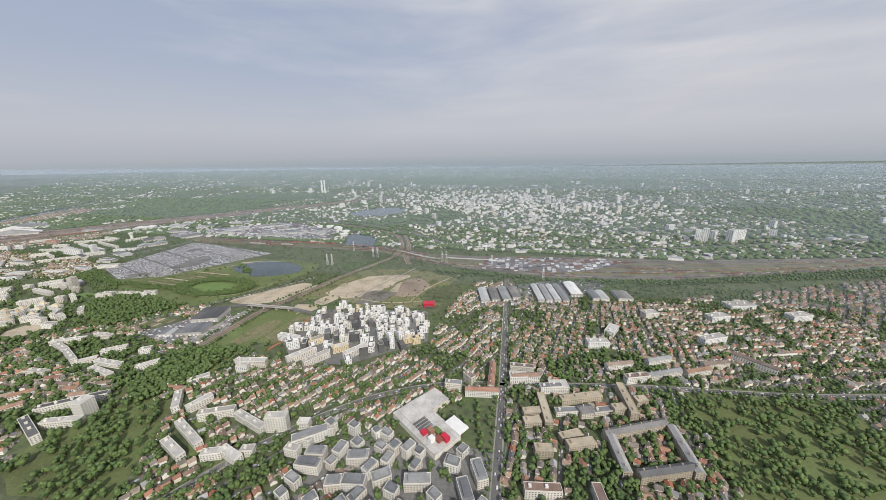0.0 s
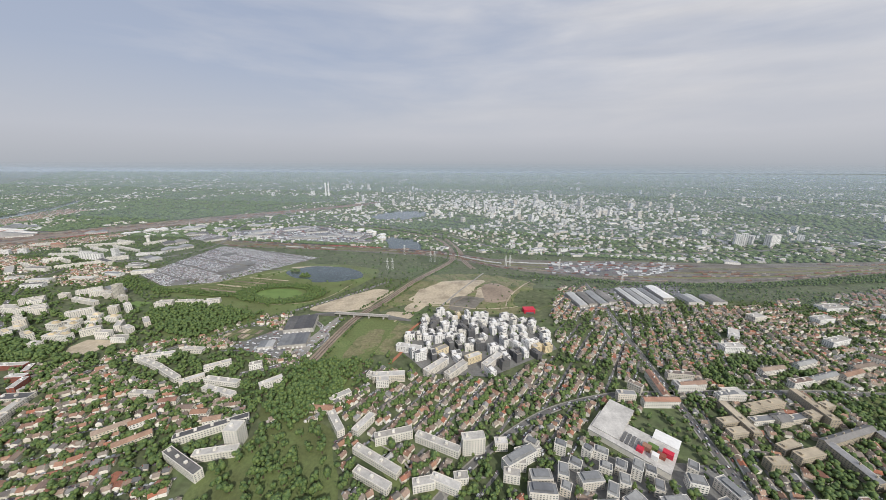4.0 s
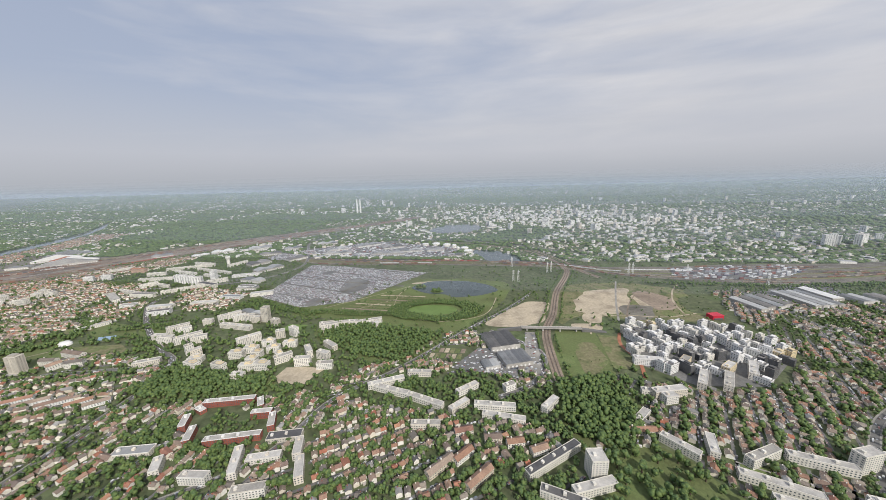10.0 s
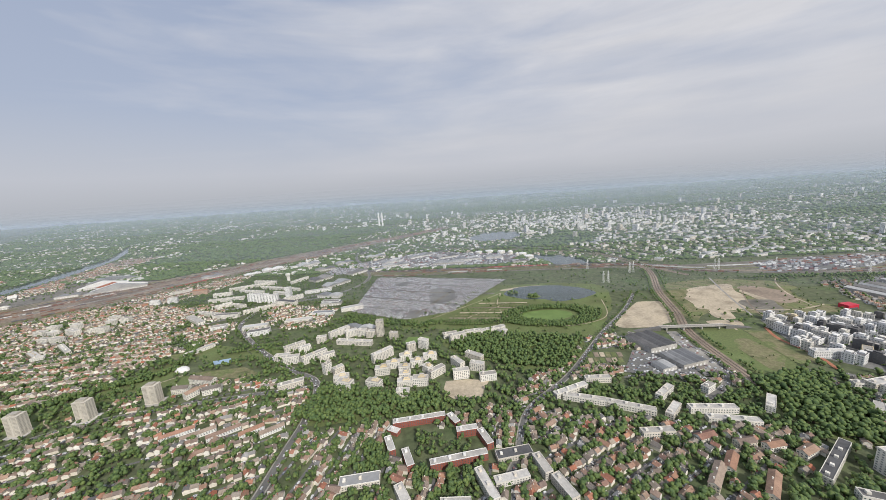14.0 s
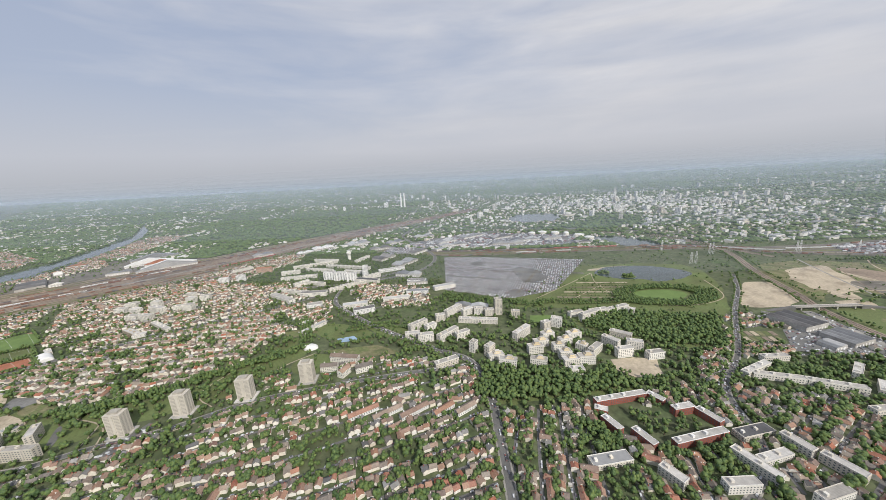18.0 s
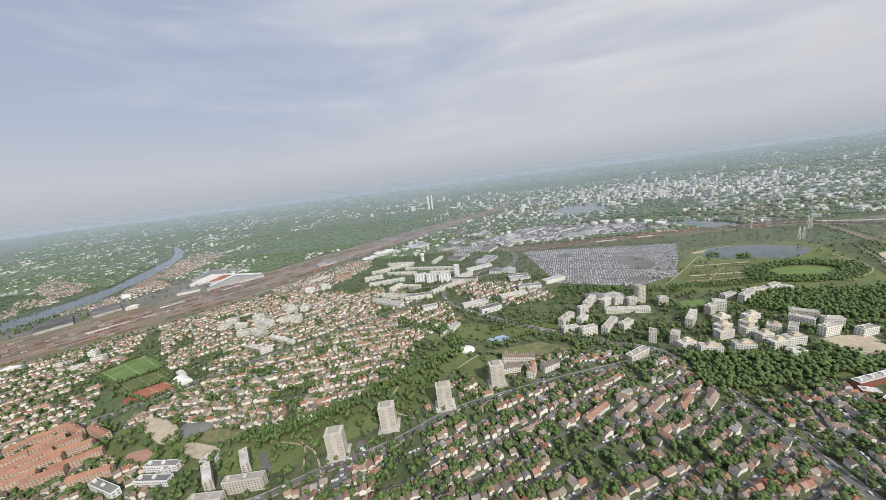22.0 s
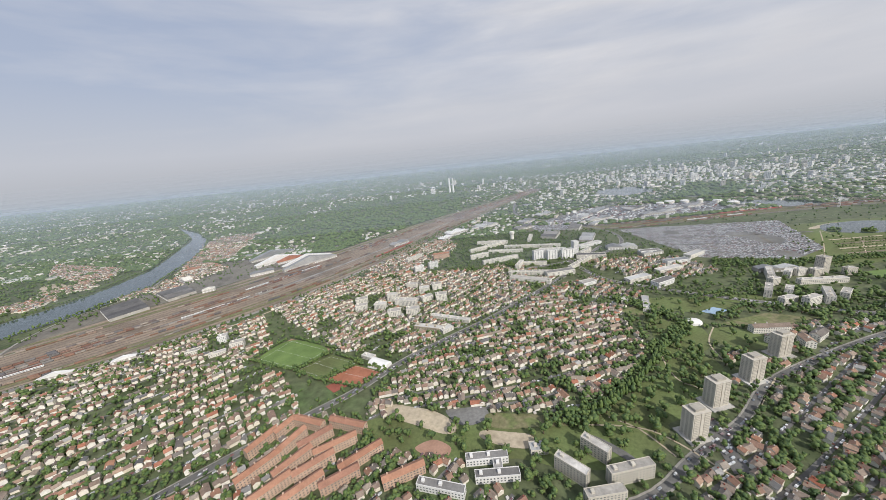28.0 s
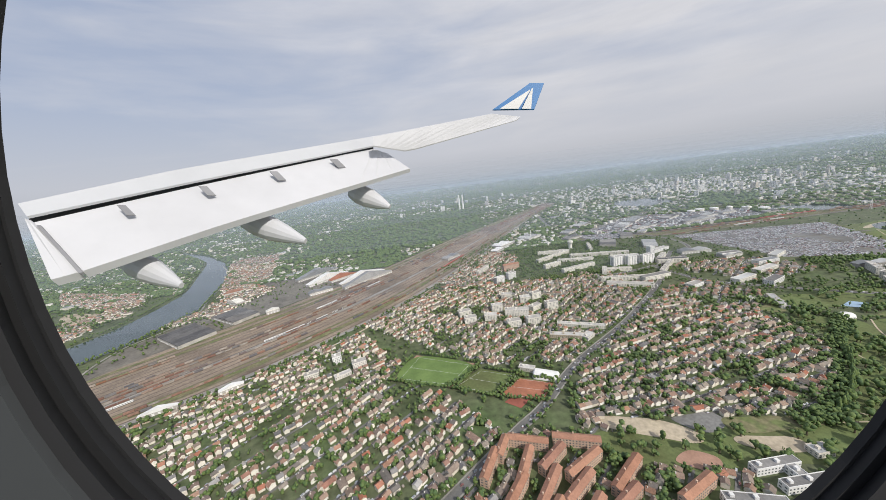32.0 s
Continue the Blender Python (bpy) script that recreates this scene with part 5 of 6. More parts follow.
strew(WOOD_A, 3.2, 1.8, 3.2)
strew([(46, 132), (34, 153), (80, 149), (80, 136)], 4.2, 1.4, 2.4, 0.7)
strew(WOOD_C, 3.4, 1.7, 2.9)
strew(WOOD_L, 3.2, 1.7, 2.9)
strew(EAST_PARK, 4.2, 1.8, 3.0, 0.5)
strew(PARK_A, 4.4, 2.0, 3.4, 0.5)
for x, y in estate_trees:
    if inside(ESTATE, x, y):
        trees.append((x, y, rng.uniform(0.8, 1.5), 0.5))
lanes = Batch()
for a, e in (((-60, 390), (-20, 535)), ((0, 365), (70, 520)), ((-100, 470), (108, 440))):
    ribbon(lanes, np.array([a, e], float), 5.0, 0.26)
tagged(new("car_park_lane", lanes.mesh("car_park_lane", [M_BED])), "bare brownish lanes across a car park", "road", kind="structure")
strew(ARC_OUT, 4.4, 1.7, 3.1, 0.35)
BELT = smooth_line([(-366, 140), (-349, 140), (-332, 150), (-308, 163), (-280, 184), (-262, 203), (-243, 212), (-222, 233), (-236, 262), (-250, 290)], 3.0)
for off in (-4.5, -1.5, 1.5, 4.5):
    line_trees(BELT, 3.2, off, 1.5, 2.6)
line_trees(smooth_line([(-180, 240), (-150, 250), (-118, 240), (-80, 225)], 3.0), 3.0, 0, 1.4, 2.2)
line_trees(smooth_line([(-190, 262), (-150, 272), (-110, 262), (-62, 238)], 3.0), 2.6, 0, 1.4, 2.2)
line_trees(smooth_line([(-190, 270), (-150, 280), (-108, 270), (-56, 244)], 3.0), 2.6, 0, 1.4, 2.2)
strew(PARK, 7.0, 1.2, 2.2, 0.18)
strew(MEADOW, 6.0, 0.6, 1.5, 0.22)
BARE = ([(364, 415), (427, 449), (438, 440), (404, 364), (353, 358)], [(436, 418), (474, 428), (458, 390), (431, 384)], SAND2, SAND)
trees[:] = [t for t in trees if not any(inside(p, t[0], t[1]) for p in BARE)]
strew(GREEN, 6.0, 0.5, 1.1, 0.15)
for off in (0, 5, 10):
    line_trees(smooth_line([(20, 330), (75, 325), (132, 328), (180, 314)], 3.0), 3.0, off, 1.3, 2.1)
for i in range(7):
    line_trees(np.array([(44 + 6.3 * i, 344 + 8.3 * i), (130 + 2.6 * i, 338 + 8.9 * i)]), 4.2, 0, 0.7, 1.2)
for p in ARC_GREENS:
    strew(p, 6.0, 1.3, 2.4, 0.3)
ring = [q for q in ellipse(172, 350, 46, 26, A(5), 90)]
for x, y, n in ((135, 438, 22), (163, 420, 26)):
    for _ in range(n):
        trees.append((x + rng.uniform(-7, 7), y + rng.uniform(-3.8, 3.8), rng.uniform(1.6, 2.6), 0.5))
for s in (0.80, 0.88, 0.96, 1.04, 1.12, 1.2, 1.28):
    for x, y in ring:
        trees.append((172 + (x - 172) * s + rng.normal(0, 0.7), 350 + (y - 350) * s + rng.normal(0, 0.7), rng.uniform(1.3, 2.2), 0.8))
for name, pts, width in ROADS[:6]:
    line = smooth_line(pts)
    line_trees(line, 6.0, width / 2 + 1.6)
    line_trees(line, 6.0, -width / 2 - 1.6)
line_trees(between(YARD_A, YARD_B, 1.03), 5.0, 0, 1.2, 2.2)
line_trees(np.array(RIVER_E, float), 4.0, -4, 1.5, 2.6)
line_trees(np.array(RIVER_W, float), 4.0, 4, 1.5, 2.6)
line_trees(CURVE, 4.0, 9, 1.2, 2.2)
line_trees(CURVE, 5.0, -9, 1.2, 2.2)
strew([(470, 470), (660, 462), (815, 478), (1170, 580), (1190, 625), (820, 496), (660, 474), (560, 482)], 4.0, 1.5, 2.6, 0.8)
strew([(-110, 340), (-90, 372), (-12, 340), (40, 330), (20, 322)], 3.6, 1.4, 2.4, 0.8)
strew([(-560, 520), (-520, 560), (-380, 760), (-350, 760), (-480, 540)], 5.0, 1.4, 2.4, 0.5)
for p in (PITCH1, PITCH2, CLAY):
    c = np.mean(p, axis=0)
    e = c + (np.array(p + p[:1], float) - c) * 1.22
    for i in range(4):
        line_trees(e[i:i + 2], 2.6, 0, 1.4, 2.1)

# ---- houses, street by street ----
houses = []   # x, y, w, d, h, rise, angle, kind


runs = []


def quarter(pts, angle, pitch=13.5, plot=4.3, gap=0.13, big=0.06):
    """Rows of houses along streets in one direction, back gardens between them."""
    p = np.array(pts, float)
    c = p.mean(axis=0)
    r = np.abs(p - c).max() * 1.5
    u, n = np.array((math.cos(angle), math.sin(angle))), np.array((-math.sin(angle), math.cos(angle)))
    street = Batch()
    for row in np.arange(-r, r, pitch):
        run = []
        for s in np.arange(-r, r, plot / 2):
            q = c + u * s + n * (row + 7 * math.sin(s * 0.013 + row * 0.03))
            ok = inside(pts, q[0], q[1]) and is_free(*q)
            if ok:
                run.append(q)
            if (not ok or s + plot / 2 >= r) and run:
                if len(run) > 3:
                    ribbon(street, np.array(run), 1.9, 0.12)
                    runs.append(np.array(run))
                run = []
        for side in (-1, 1):
            for s in np.arange(-r, r, plot):
                if rng.random() < gap:
                    continue
                terrace = noise.noise((s * 0.03, row * 0.7, 20.0 * side)) > 0.42
                t = s + (0 if terrace else rng.uniform(-0.7, 0.7))
                setback = 0.4 if terrace else rng.uniform(-0.9, 2.4)
                q = c + u * t + n * (row + 7 * math.sin(t * 0.013 + row * 0.03) + side * (3.6 + setback))
                if not (inside(pts, q[0], q[1]) and is_free(q[0], q[1], 1.6)):
                    continue
                if noise.noise((q[0] * 0.03, q[1] * 0.03, 5.0)) > (0.22 if q[0] > 500 else 0.32):
                    trees.append((q[0], q[1], rng.uniform(1.2, 2.4), 0.8))
                    continue
                if q[1] < 70 or q[0] > 1300:
                    continue
                w, d = (4.25, 3.4) if terrace else (rng.uniform(3.1, 4.3), rng.uniform(2.9, 3.8))
                if rng.random() < big:
                    w, d = rng.uniform(6, 9), 4.0
                houses.append((q[0], q[1], w, d, 2.3 if terrace else rng.uniform(1.7, 2.9), 1.0 if terrace else rng.uniform(0.8, 1.3), angle + 0.091 * math.cos(t * 0.013 + row * 0.03) + (0 if terrace else (math.pi / 2 if rng.random() < 0.45 else 0) + rng.normal(0, 0.16)), rng.random()))
                for k in range(3 if q[1] < 230 else 2 if q[1] < 330 else 1):
                    g = q + n * side * rng.uniform(2.4, 4.4) + u * rng.uniform(-2.4, 2.4)
                    if rng.random() < (0.50 if q[0] < -250 else 0.75) and is_free(*g):
                        trees.append((g[0], g[1], rng.uniform(0.9, 1.6) if rng.random() < 0.5 else rng.uniform(1.6, 2.7), rng.uniform(0.3, 0.9)))
    tagged(new("street", street.mesh("street", [M_ASPHALT])), "narrow asphalt streets between rows of houses", "road", kind="structure")


LOOSE = [(-700, 30), (-520, 160), (-560, 215), (-640, 330), (-730, 270), (-930, 120), (-900, 30)]
QUARTERS = [
    ([(-520, 160), (-460, 160), (-380, 90), (-440, 30), (-700, 30)], 38),
    ([(-480, 160), (-400, 150), (-350, 146), (-302, 170), (-268, 205), (-262, 250), (-300, 330), (-370, 276), (-450, 218)], 10),
    ([(-640, 345), (-560, 270), (-520, 235), (-450, 225), (-370, 282), (-280, 362), (-320, 420), (-440, 420), (-540, 450)], 38),
    ([(-300, 330), (-262, 250), (-220, 290), (-245, 350)], 38),
    ([(-250, 150), (-210, 205), (-120, 215), (-60, 205), (-50, 150), (-42, 60), (-300, 40), (-330, 85)], 22),
    ([(-300, 40), (-330, 88), (-440, 70), (-440, 20), (300, 20), (300, 70), (100, 90), (-40, 70)], 15),
    ([(-38, 70), (110, 60), (120, 160), (100, 180), (60, 172), (20, 160), (-40, 150)], 80),
    ([(110, 60), (300, 40), (296, 140), (278, 160), (150, 172), (110, 190)], 28),
    ([(150, 225), (288, 205), (288, 262), (235, 300), (190, 285)], 10),
    ([(345, 230), (300, 140), (350, 150), (400, 80), (520, 60), (510, 150), (590, 230), (590, 340), (520, 330), (520, 270), (460, 215), (370, 215)], 58),
    ([(594, 60), (594, 470), (540, 430), (520, 340), (590, 330)], 62),
    ([(597, 40), (597, 400), (700, 400), (760, 410), (770, 240), (740, 40)], 78),
    ([(770, 240), (760, 410), (900, 470), (980, 330), (960, 60), (740, 40)], 18),
    ([(960, 60), (980, 330), (900, 470), (1200, 590), (1400, 500), (1100, 100)], 52),
    ([(1200, 590), (1600, 740), (1700, 500), (1400, 500)], 12),
    ([(-942, 583), (-1100, 900), (-970, 913), (-872, 617)], 20),
    ([(-1400, 752), (-1120, 640), (-1060, 560), (-1110, 550), (-1300, 648)], 25),
    ([(-560, 470), (-500, 430), (-440, 440), (-400, 560), (-430, 640), (-470, 600)], 48),
    ([(-1130, 430), (-1055, 420), (-1045, 520), (-1110, 560)], 15),
    ([(-950, 420), (-905, 480), (-960, 650), (-830, 560), (-860, 450)], 35),
    ([(-250, 420), (-120, 390), (-110, 330), (-200, 320)], 30),
]
quarter([(147, 236), (203, 250), (198, 226), (162, 215), (132, 191), (111, 186), (116, 199)], A(20), 8.8, 3.5, 0.03, 0.3)   # the old village
quarter(LOOSE, A(38), 15.0, 4.6, 0.20, 0.04)
for pts, deg in QUARTERS:
    quarter(pts, A(deg))


def house_into(b, x, y, w, d, h, rise, angle, kind):
    b.add(turn2(box(w, d, -0.1, h)[0], angle, x, y), BOX_F[2:], 0)
    v, f, g, gf = gable(w, d, h, rise)
    slot = 2 if kind > 0.88 else 1
    b.add(turn2(v, angle, x, y), f[[0, 1, 4, 5]], slot)
    b.add(turn2(g, angle, x, y), gf, 0)
    if y > 420:
        return
    v, f = box(0.4, 0.4, h, h + rise + 0.4, w * 0.3, 0.4)
    b.add(turn2(v, angle, x, y), f, 0)


STRETCH = [(-480, 74), (-700, 100), (-900, 155), (-1000, 245), (-1200, 420), (-1500, 630), (-1500, 1300), (1700, 1300), (1150, 500), (960, 330), (880, 235), (740, 140), (520, 104), (380, 66)]
houses = [h for h in houses if inside(STRETCH, h[0], h[1])]
for x, y, w, d, *_ in houses:
    take(x, y, w + 0.4, d + 0.4, 0)


def fill(pts, count, lo, hi):
    p = np.array(pts)
    for _ in range(int(count * 0.75)):
        q = rng.uniform(p[:, 0].min(), p[:, 0].max()), rng.uniform(p[:, 1].min(), p[:, 1].max())
        if inside(pts, *q) and is_free(*q, 0.8):
            trees.append((*q, rng.uniform(lo, hi), rng.uniform(0.4, 1.0)))


fill([(-560, 440), (-430, 660), (-230, 660), (-230, 380), (-450, 400)], 3600, 1.1, 2.1)
fill([(-930, 300), (-960, 560), (-860, 640), (-800, 560), (-860, 330)], 700, 1.0, 2.0)
fill([(14, 108), (14, 158), (88, 150), (84, 116)], 420, 1.3, 2.4)
fill([(140, 140), (150, 205), (290, 205), (290, 140)], 700, 1.3, 2.3)
fill([(-545, 100), (-545, 165), (-440, 150), (-430, 96)], 1100, 1.0, 1.8)
fill([(-660, 230), (-660, 420), (-240, 420), (-250, 180), (-480, 165)], 1100, 1.2, 2.2)
fill([(600, 230), (600, 480), (1050, 480), (1000, 250)], 5200, 1.0, 1.9)
fill([(480, 80), (480, 160), (592, 160), (592, 80)], 500, 0.9, 1.6)
fill([(600, 110), (600, 260), (730, 290), (730, 130)], 1500, 1.6, 2.8)
fill([(0, 95), (0, 200), (115, 205), (115, 95)], 900, 1.4, 2.6)
fill([(-130, 215), (-120, 345), (60, 340), (200, 290), (120, 205), (-60, 190)], 1300, 1.4, 2.6)
fill([(120, 140), (120, 230), (285, 225), (290, 100), (180, 100)], 900, 1.3, 2.5)
fill([(-440, 80), (-440, 150), (-300, 150), (-190, 210), (-170, 180), (-300, 80)], 900, 1.3, 2.5)
fill([(360, 80), (360, 150), (480, 150), (480, 80)], 300, 1.2, 2.2)
fill([(598, 90), (598, 290), (760, 300), (740, 120)], 1100, 1.3, 2.5)
fill([(-420, 410), (-420, 620), (-130, 640), (-100, 400)], 1500, 1.2, 2.4)
fill([(-260, 215), (-260, 330), (-120, 300), (-60, 215)], 900, 1.2, 2.4)
fill([(290, 300), (330, 560), (560, 500), (540, 360)], 500, 1.0, 2.0)
fill([(-960, 130), (-960, 420), (-560, 700), (-500, 600), (-780, 240)], 260, 1.0, 2.0)
fill([(-1490, 200), (-1490, 1200), (-1200, 960), (-1050, 640), (-1080, 200)], 5200, 1.8, 3.4)
fill([(-480, 78), (-480, 260), (590, 260), (590, 78)], 3600, 1.5, 3.0)
fill([(-1450, 84), (-1450, 640), (1400, 640), (1400, 84)], 7000, 1.3, 2.6)
order = sorted(range(len(houses)), key=lambda i: houses[i][1] + (0 if -600 < houses[i][0] < 660 else 500) + (900 if houses[i][1] < 90 else 0))
near, rest = set(order[:300]), order[300:]
for i in sorted(near):
    x, y, w, d, h, rise, angle, kind = houses[i]
    t = thing("house", x, y, 0, angle, "small pale rendered house with a %s roof" % ("grey" if kind > 0.88 else "red tiled"), "house", "suburban houses")
    part("wall", solid("wall", [M_WALL], box(w, d, -0.1, h)), t)
    v, f, g, gf = gable(w, d, h, rise)
    part("roof", solid("roof", [M_SLATE if kind > 0.88 else M_ROOF], (v, f)), t)
    for k in (0, 1):
        part("gable", solid("gable", [M_WALL], (g[3 * k:3 * k + 3], [(0, 1, 2)])), t)
    part("chimney", solid("chimney", [M_BRICK], box(0.45, 0.45, h, h + rise + 0.45, w * 0.3, 0.4)), t)
by_place = {}
for i in rest:
    by_place.setdefault(int((houses[i][0] + 1600) // 250), []).append(i)
for key in sorted(by_place):
    b = Batch()
    for i in by_place[key]:
        house_into(b, *houses[i])
    tagged(new("houses", b.mesh("houses", [M_WALL, M_ROOF, M_SLATE])), "many small pale houses with red tiled roofs", "house", kind="stuff")


def tree_into(b, x, y, r, trunk, k):
    v, f = CROWNS[k % len(CROWNS)]
    a = rng.uniform(0, 6.3)
    if y > 420:
        v, f = v[:12], f[:20]
    elif y > 230:
        v, f = v[:24], f[:40]
    elif y > 150:
        v, f = v[:36], f[:60]
    b.add(turn2(v * (r, r, r * rng.uniform(0.9, 1.35)), a, x, y, trunk * r * 0.5), f, 0)
    if y < 250:
        b.add(turn2(TRUNK[0] * (r, r, trunk * r * 0.5 + 0.8 * r), a, x, y), TRUNK[1], 1)


trees = [t for t in trees if inside(STRETCH, t[0], t[1])]
order = sorted(range(len(trees)), key=lambda i: trees[i][1] + (0 if -700 < trees[i][0] < 760 else 500) - 40 * trees[i][2] + (900 if trees[i][1] < 60 else 0))
near = set(order[:300])
TREE_MESH = []
for k in range(10):
    v, f = CROWNS[k]
    crown = Batch()
    crown.add(v, f)
    TREE_MESH.append((crown.mesh("crown", [M_LEAF], True), solid("trunk", [M_BARK], (TRUNK[0] * (1, 1, 1.2), TRUNK[1]))))
for n, i in enumerate(sorted(near)):
    x, y, r, trunk = trees[i]
    t = thing("tree", x, y, 0, rng.uniform(0, 6.3), "leafy green broadleaf tree among houses", "tree", "garden trees")
    part("crown", TREE_MESH[n % 10][0], t).matrix_basis = Matrix.LocRotScale((0, 0, trunk * r * 0.5), None, (r, r, r * rng.uniform(0.9, 1.3)))
    part("trunk", TREE_MESH[n % 10][1], t).matrix_basis = Matrix.Diagonal((r, r, r, 1))
by_place = {}
for i in order[300:]:
    by_place.setdefault(int((trees[i][0] + 1600) // 250), []).append(i)
for key in sorted(by_place):
    b = Batch()
    for i in by_place[key]:
        tree_into(b, *trees[i], i)
    tagged(new("trees", b.mesh("trees", [M_LEAF, M_BARK], True)), "dense leafy green trees between the houses", "tree", kind="stuff")

def poplar(x, y, h, k):
    """A slim upright tree: a short trunk and a tall, uneven, pointed crown."""
    r = np.random.default_rng(900 + k)
    n = 9
    v, f = [(0, 0, 0.06 * h)], []
    for j, (z, q) in enumerate(((0.12, 0.75), (0.28, 1.0), (0.48, 0.95), (0.68, 0.75), (0.86, 0.42))):
        v += [(q * 0.15 * h * r.uniform(0.7, 1.25) * math.cos(a), q * 0.15 * h * r.uniform(0.7, 1.25) * math.sin(a), h * (z + r.uniform(-0.05, 0.05))) for a in np.arange(n) * 2 * math.pi / n]
    v.append((0, 0, h))
    b = Batch()
    b.add(v, [(0, 1 + (i + 1) % n, 1 + i) for i in range(n)] + [(1 + 4 * n + i, 1 + 4 * n + (i + 1) % n, 5 * n + 1) for i in range(n)])
    b.add(v, [(1 + n * j + i, 1 + n * j + (i + 1) % n, 1 + n * j + n + (i + 1) % n, 1 + n * j + n + i) for j in range(4) for i in range(n)])
    t = thing("poplar_tree", x, y, 0, r.uniform(0, 6.3), "slim dark green poplar in a row beside a park path", "tree", "poplars in the park")
    part("crown", b.mesh("crown", [M_LEAF], True), t)
    part("trunk", solid("trunk", [M_BARK], (TRUNK[0] * (1.2, 1.2, 0.3 * h), TRUNK[1])), t)


row = smooth_line([(-338, 143), (-318, 153), (-294, 169), (-272, 189), (-258, 201)], 2.6)
for k, (x, y) in enumerate(row):
    poplar(x + rng.normal(0, 0.6), y + rng.normal(0, 0.6), rng.uniform(6.5, 9.0), k)
for k, (x, y) in enumerate(((-248, 182), (-244, 185), (-240, 188), (-226, 196), (-222, 198))):
    poplar(x, y, rng.uniform(5.0, 7.0), 40 + k)

# ---- the far town ----
b, tb = Batch(), Batch()
FAR = 62000
LUMP = np.array([(1, 0, 0.35), (0.3, 0.95, 0.3), (-0.8, 0.6, 0.35), (-0.8, -0.6, 0.3), (0.3, -0.95, 0.35), (0.1, 0.05, 1.0), (0, 0, -0.1)])
LUMP_F = np.array([(i, (i + 1) % 5, 5) for i in range(5)] + [((i + 1) % 5, i, 6) for i in range(5)])
yy = 610 + 4300 * rng.random(FAR) ** 1.9
xx = rng.uniform(-1.35, 1.35, FAR) * (yy + 500)
for i in range(FAR):
    x, y = xx[i], yy[i]
    if y < Y1 - 4 and X0 < x < X1 and not is_free(x, y, 4):
        continue
    centre = math.exp(-((x - 560) / 520) ** 2 - ((y - 1250) / 480) ** 2)   # the dense heart of the town
    green = noise.noise((x * 0.004, y * 0.003, 3.1)) > 0.20 + 0.4 * centre
    if -900 < x < -300 and 760 < y < 1500 and x < -330 - (1300 - y) * 0.2:
        green = True
    if 2050 < y < 2700 and -300 < x < 1900 and noise.noise((x * 0.002, y * 0.001, 6.0)) > -0.25:
        green = True
    if green or rng.random() < 0.58 - 0.42 * centre:
        s = rng.uniform(2.2, 4.6) * (1 + y / 2600)
        tb.add(turn2(LUMP * (s * 1.5, s * 1.5, s * 1.1), i, x, y, -0.3), LUMP_F, 0)
        continue
    city = noise.noise((x * 0.0022, y * 0.0016, 9.0)) + 1.4 * centre
    w, d, h = rng.uniform(2.8, 5.2), rng.uniform(2.8, 4.2), rng.uniform(1.6, 3.0)
    slot, wall = 1, 0 if rng.random() < 0.8 else 4
    if rng.random() < 0.08 + 0.30 * max(0, city):
        w, d, h, slot, wall = rng.uniform(4, 11), rng.uniform(3.5, 6), rng.uniform(3, 6) + 3 * centre * rng.random(), 2, 4 if rng.random() < 0.45 + 0.4 * centre else 0
    if rng.random() < 0.015:
        w, d, h, slot = rng.uniform(14, 30), rng.uniform(8, 16), 4, 3
    k = 0.85 + y / 5000
    v, f = box(w * k, d * k, -0.1, h)
    b.add(turn2(v, rng.normal(0.4, 0.5), x, y), f[1:], [slot, wall, wall, wall, wall])
tagged(new("far_houses", b.mesh("far_houses", [M_BLOCK, M_ROOF, M_FLATROOF, M_SHED, M_WHITE])), "pale houses and blocks of the distant town", "house", kind="stuff")
tagged(new("far_trees", tb.mesh("far_trees", [M_LEAF], True)), "dark green trees of the distant town", "tree", kind="stuff")
# high-rises of the town centre
HIGH = [(rng.normal(560, 260), rng.normal(1260, 200), rng.uniform(10, 22)) for _ in range(64)]
HIGH += [(x, 760 + 10 * math.sin(x), h) for x, h in ((965, 24), (980, 26), (1000, 20), (1022, 26), (1045, 24), (1090, 30))]
HIGH += [(rng.uniform(-700, 100), rng.uniform(1250, 2100), rng.uniform(12, 26)) for _ in range(18)]
HIGH += [(rng.uniform(700, 2200), rng.uniform(900, 2200), rng.uniform(10, 22)) for _ in range(26)]
for x, y, h in HIGH:
    if y < Y1 - 6 and X0 < x < X1 and not is_free(x, y, 6):
        continue
    slab(x, y, rng.uniform(9, 20), rng.uniform(8, 11), h, rng.uniform(0, 3), M_WHITE if rng.random() < 0.7 else M_BLOCK, name="high_rise", label="pale high-rise block in the distant town", group="distant high-rises", bay=3.0, storey=2.0, stair=False)
for dx in (0, 16):
    t = thing("factory_chimney", -395 + dx, 1500, 0, 0, "tall white power station chimney far off", "chimney", "twin chimneys")
    n = 16
    v = [(r * math.cos(i * 2 * math.pi / n), r * math.sin(i * 2 * math.pi / n), z) for r, z in ((4.5, 0), (3.2, 66), (3.4, 67), (3.4, 69)) for i in range(n)]
    part("shaft", solid("shaft", [M_WHITE], (v, [(n * j + i, n * j + (i + 1) % n, n * j + n + (i + 1) % n, n * j + n + i) for j in range(3) for i in range(n)])), t)

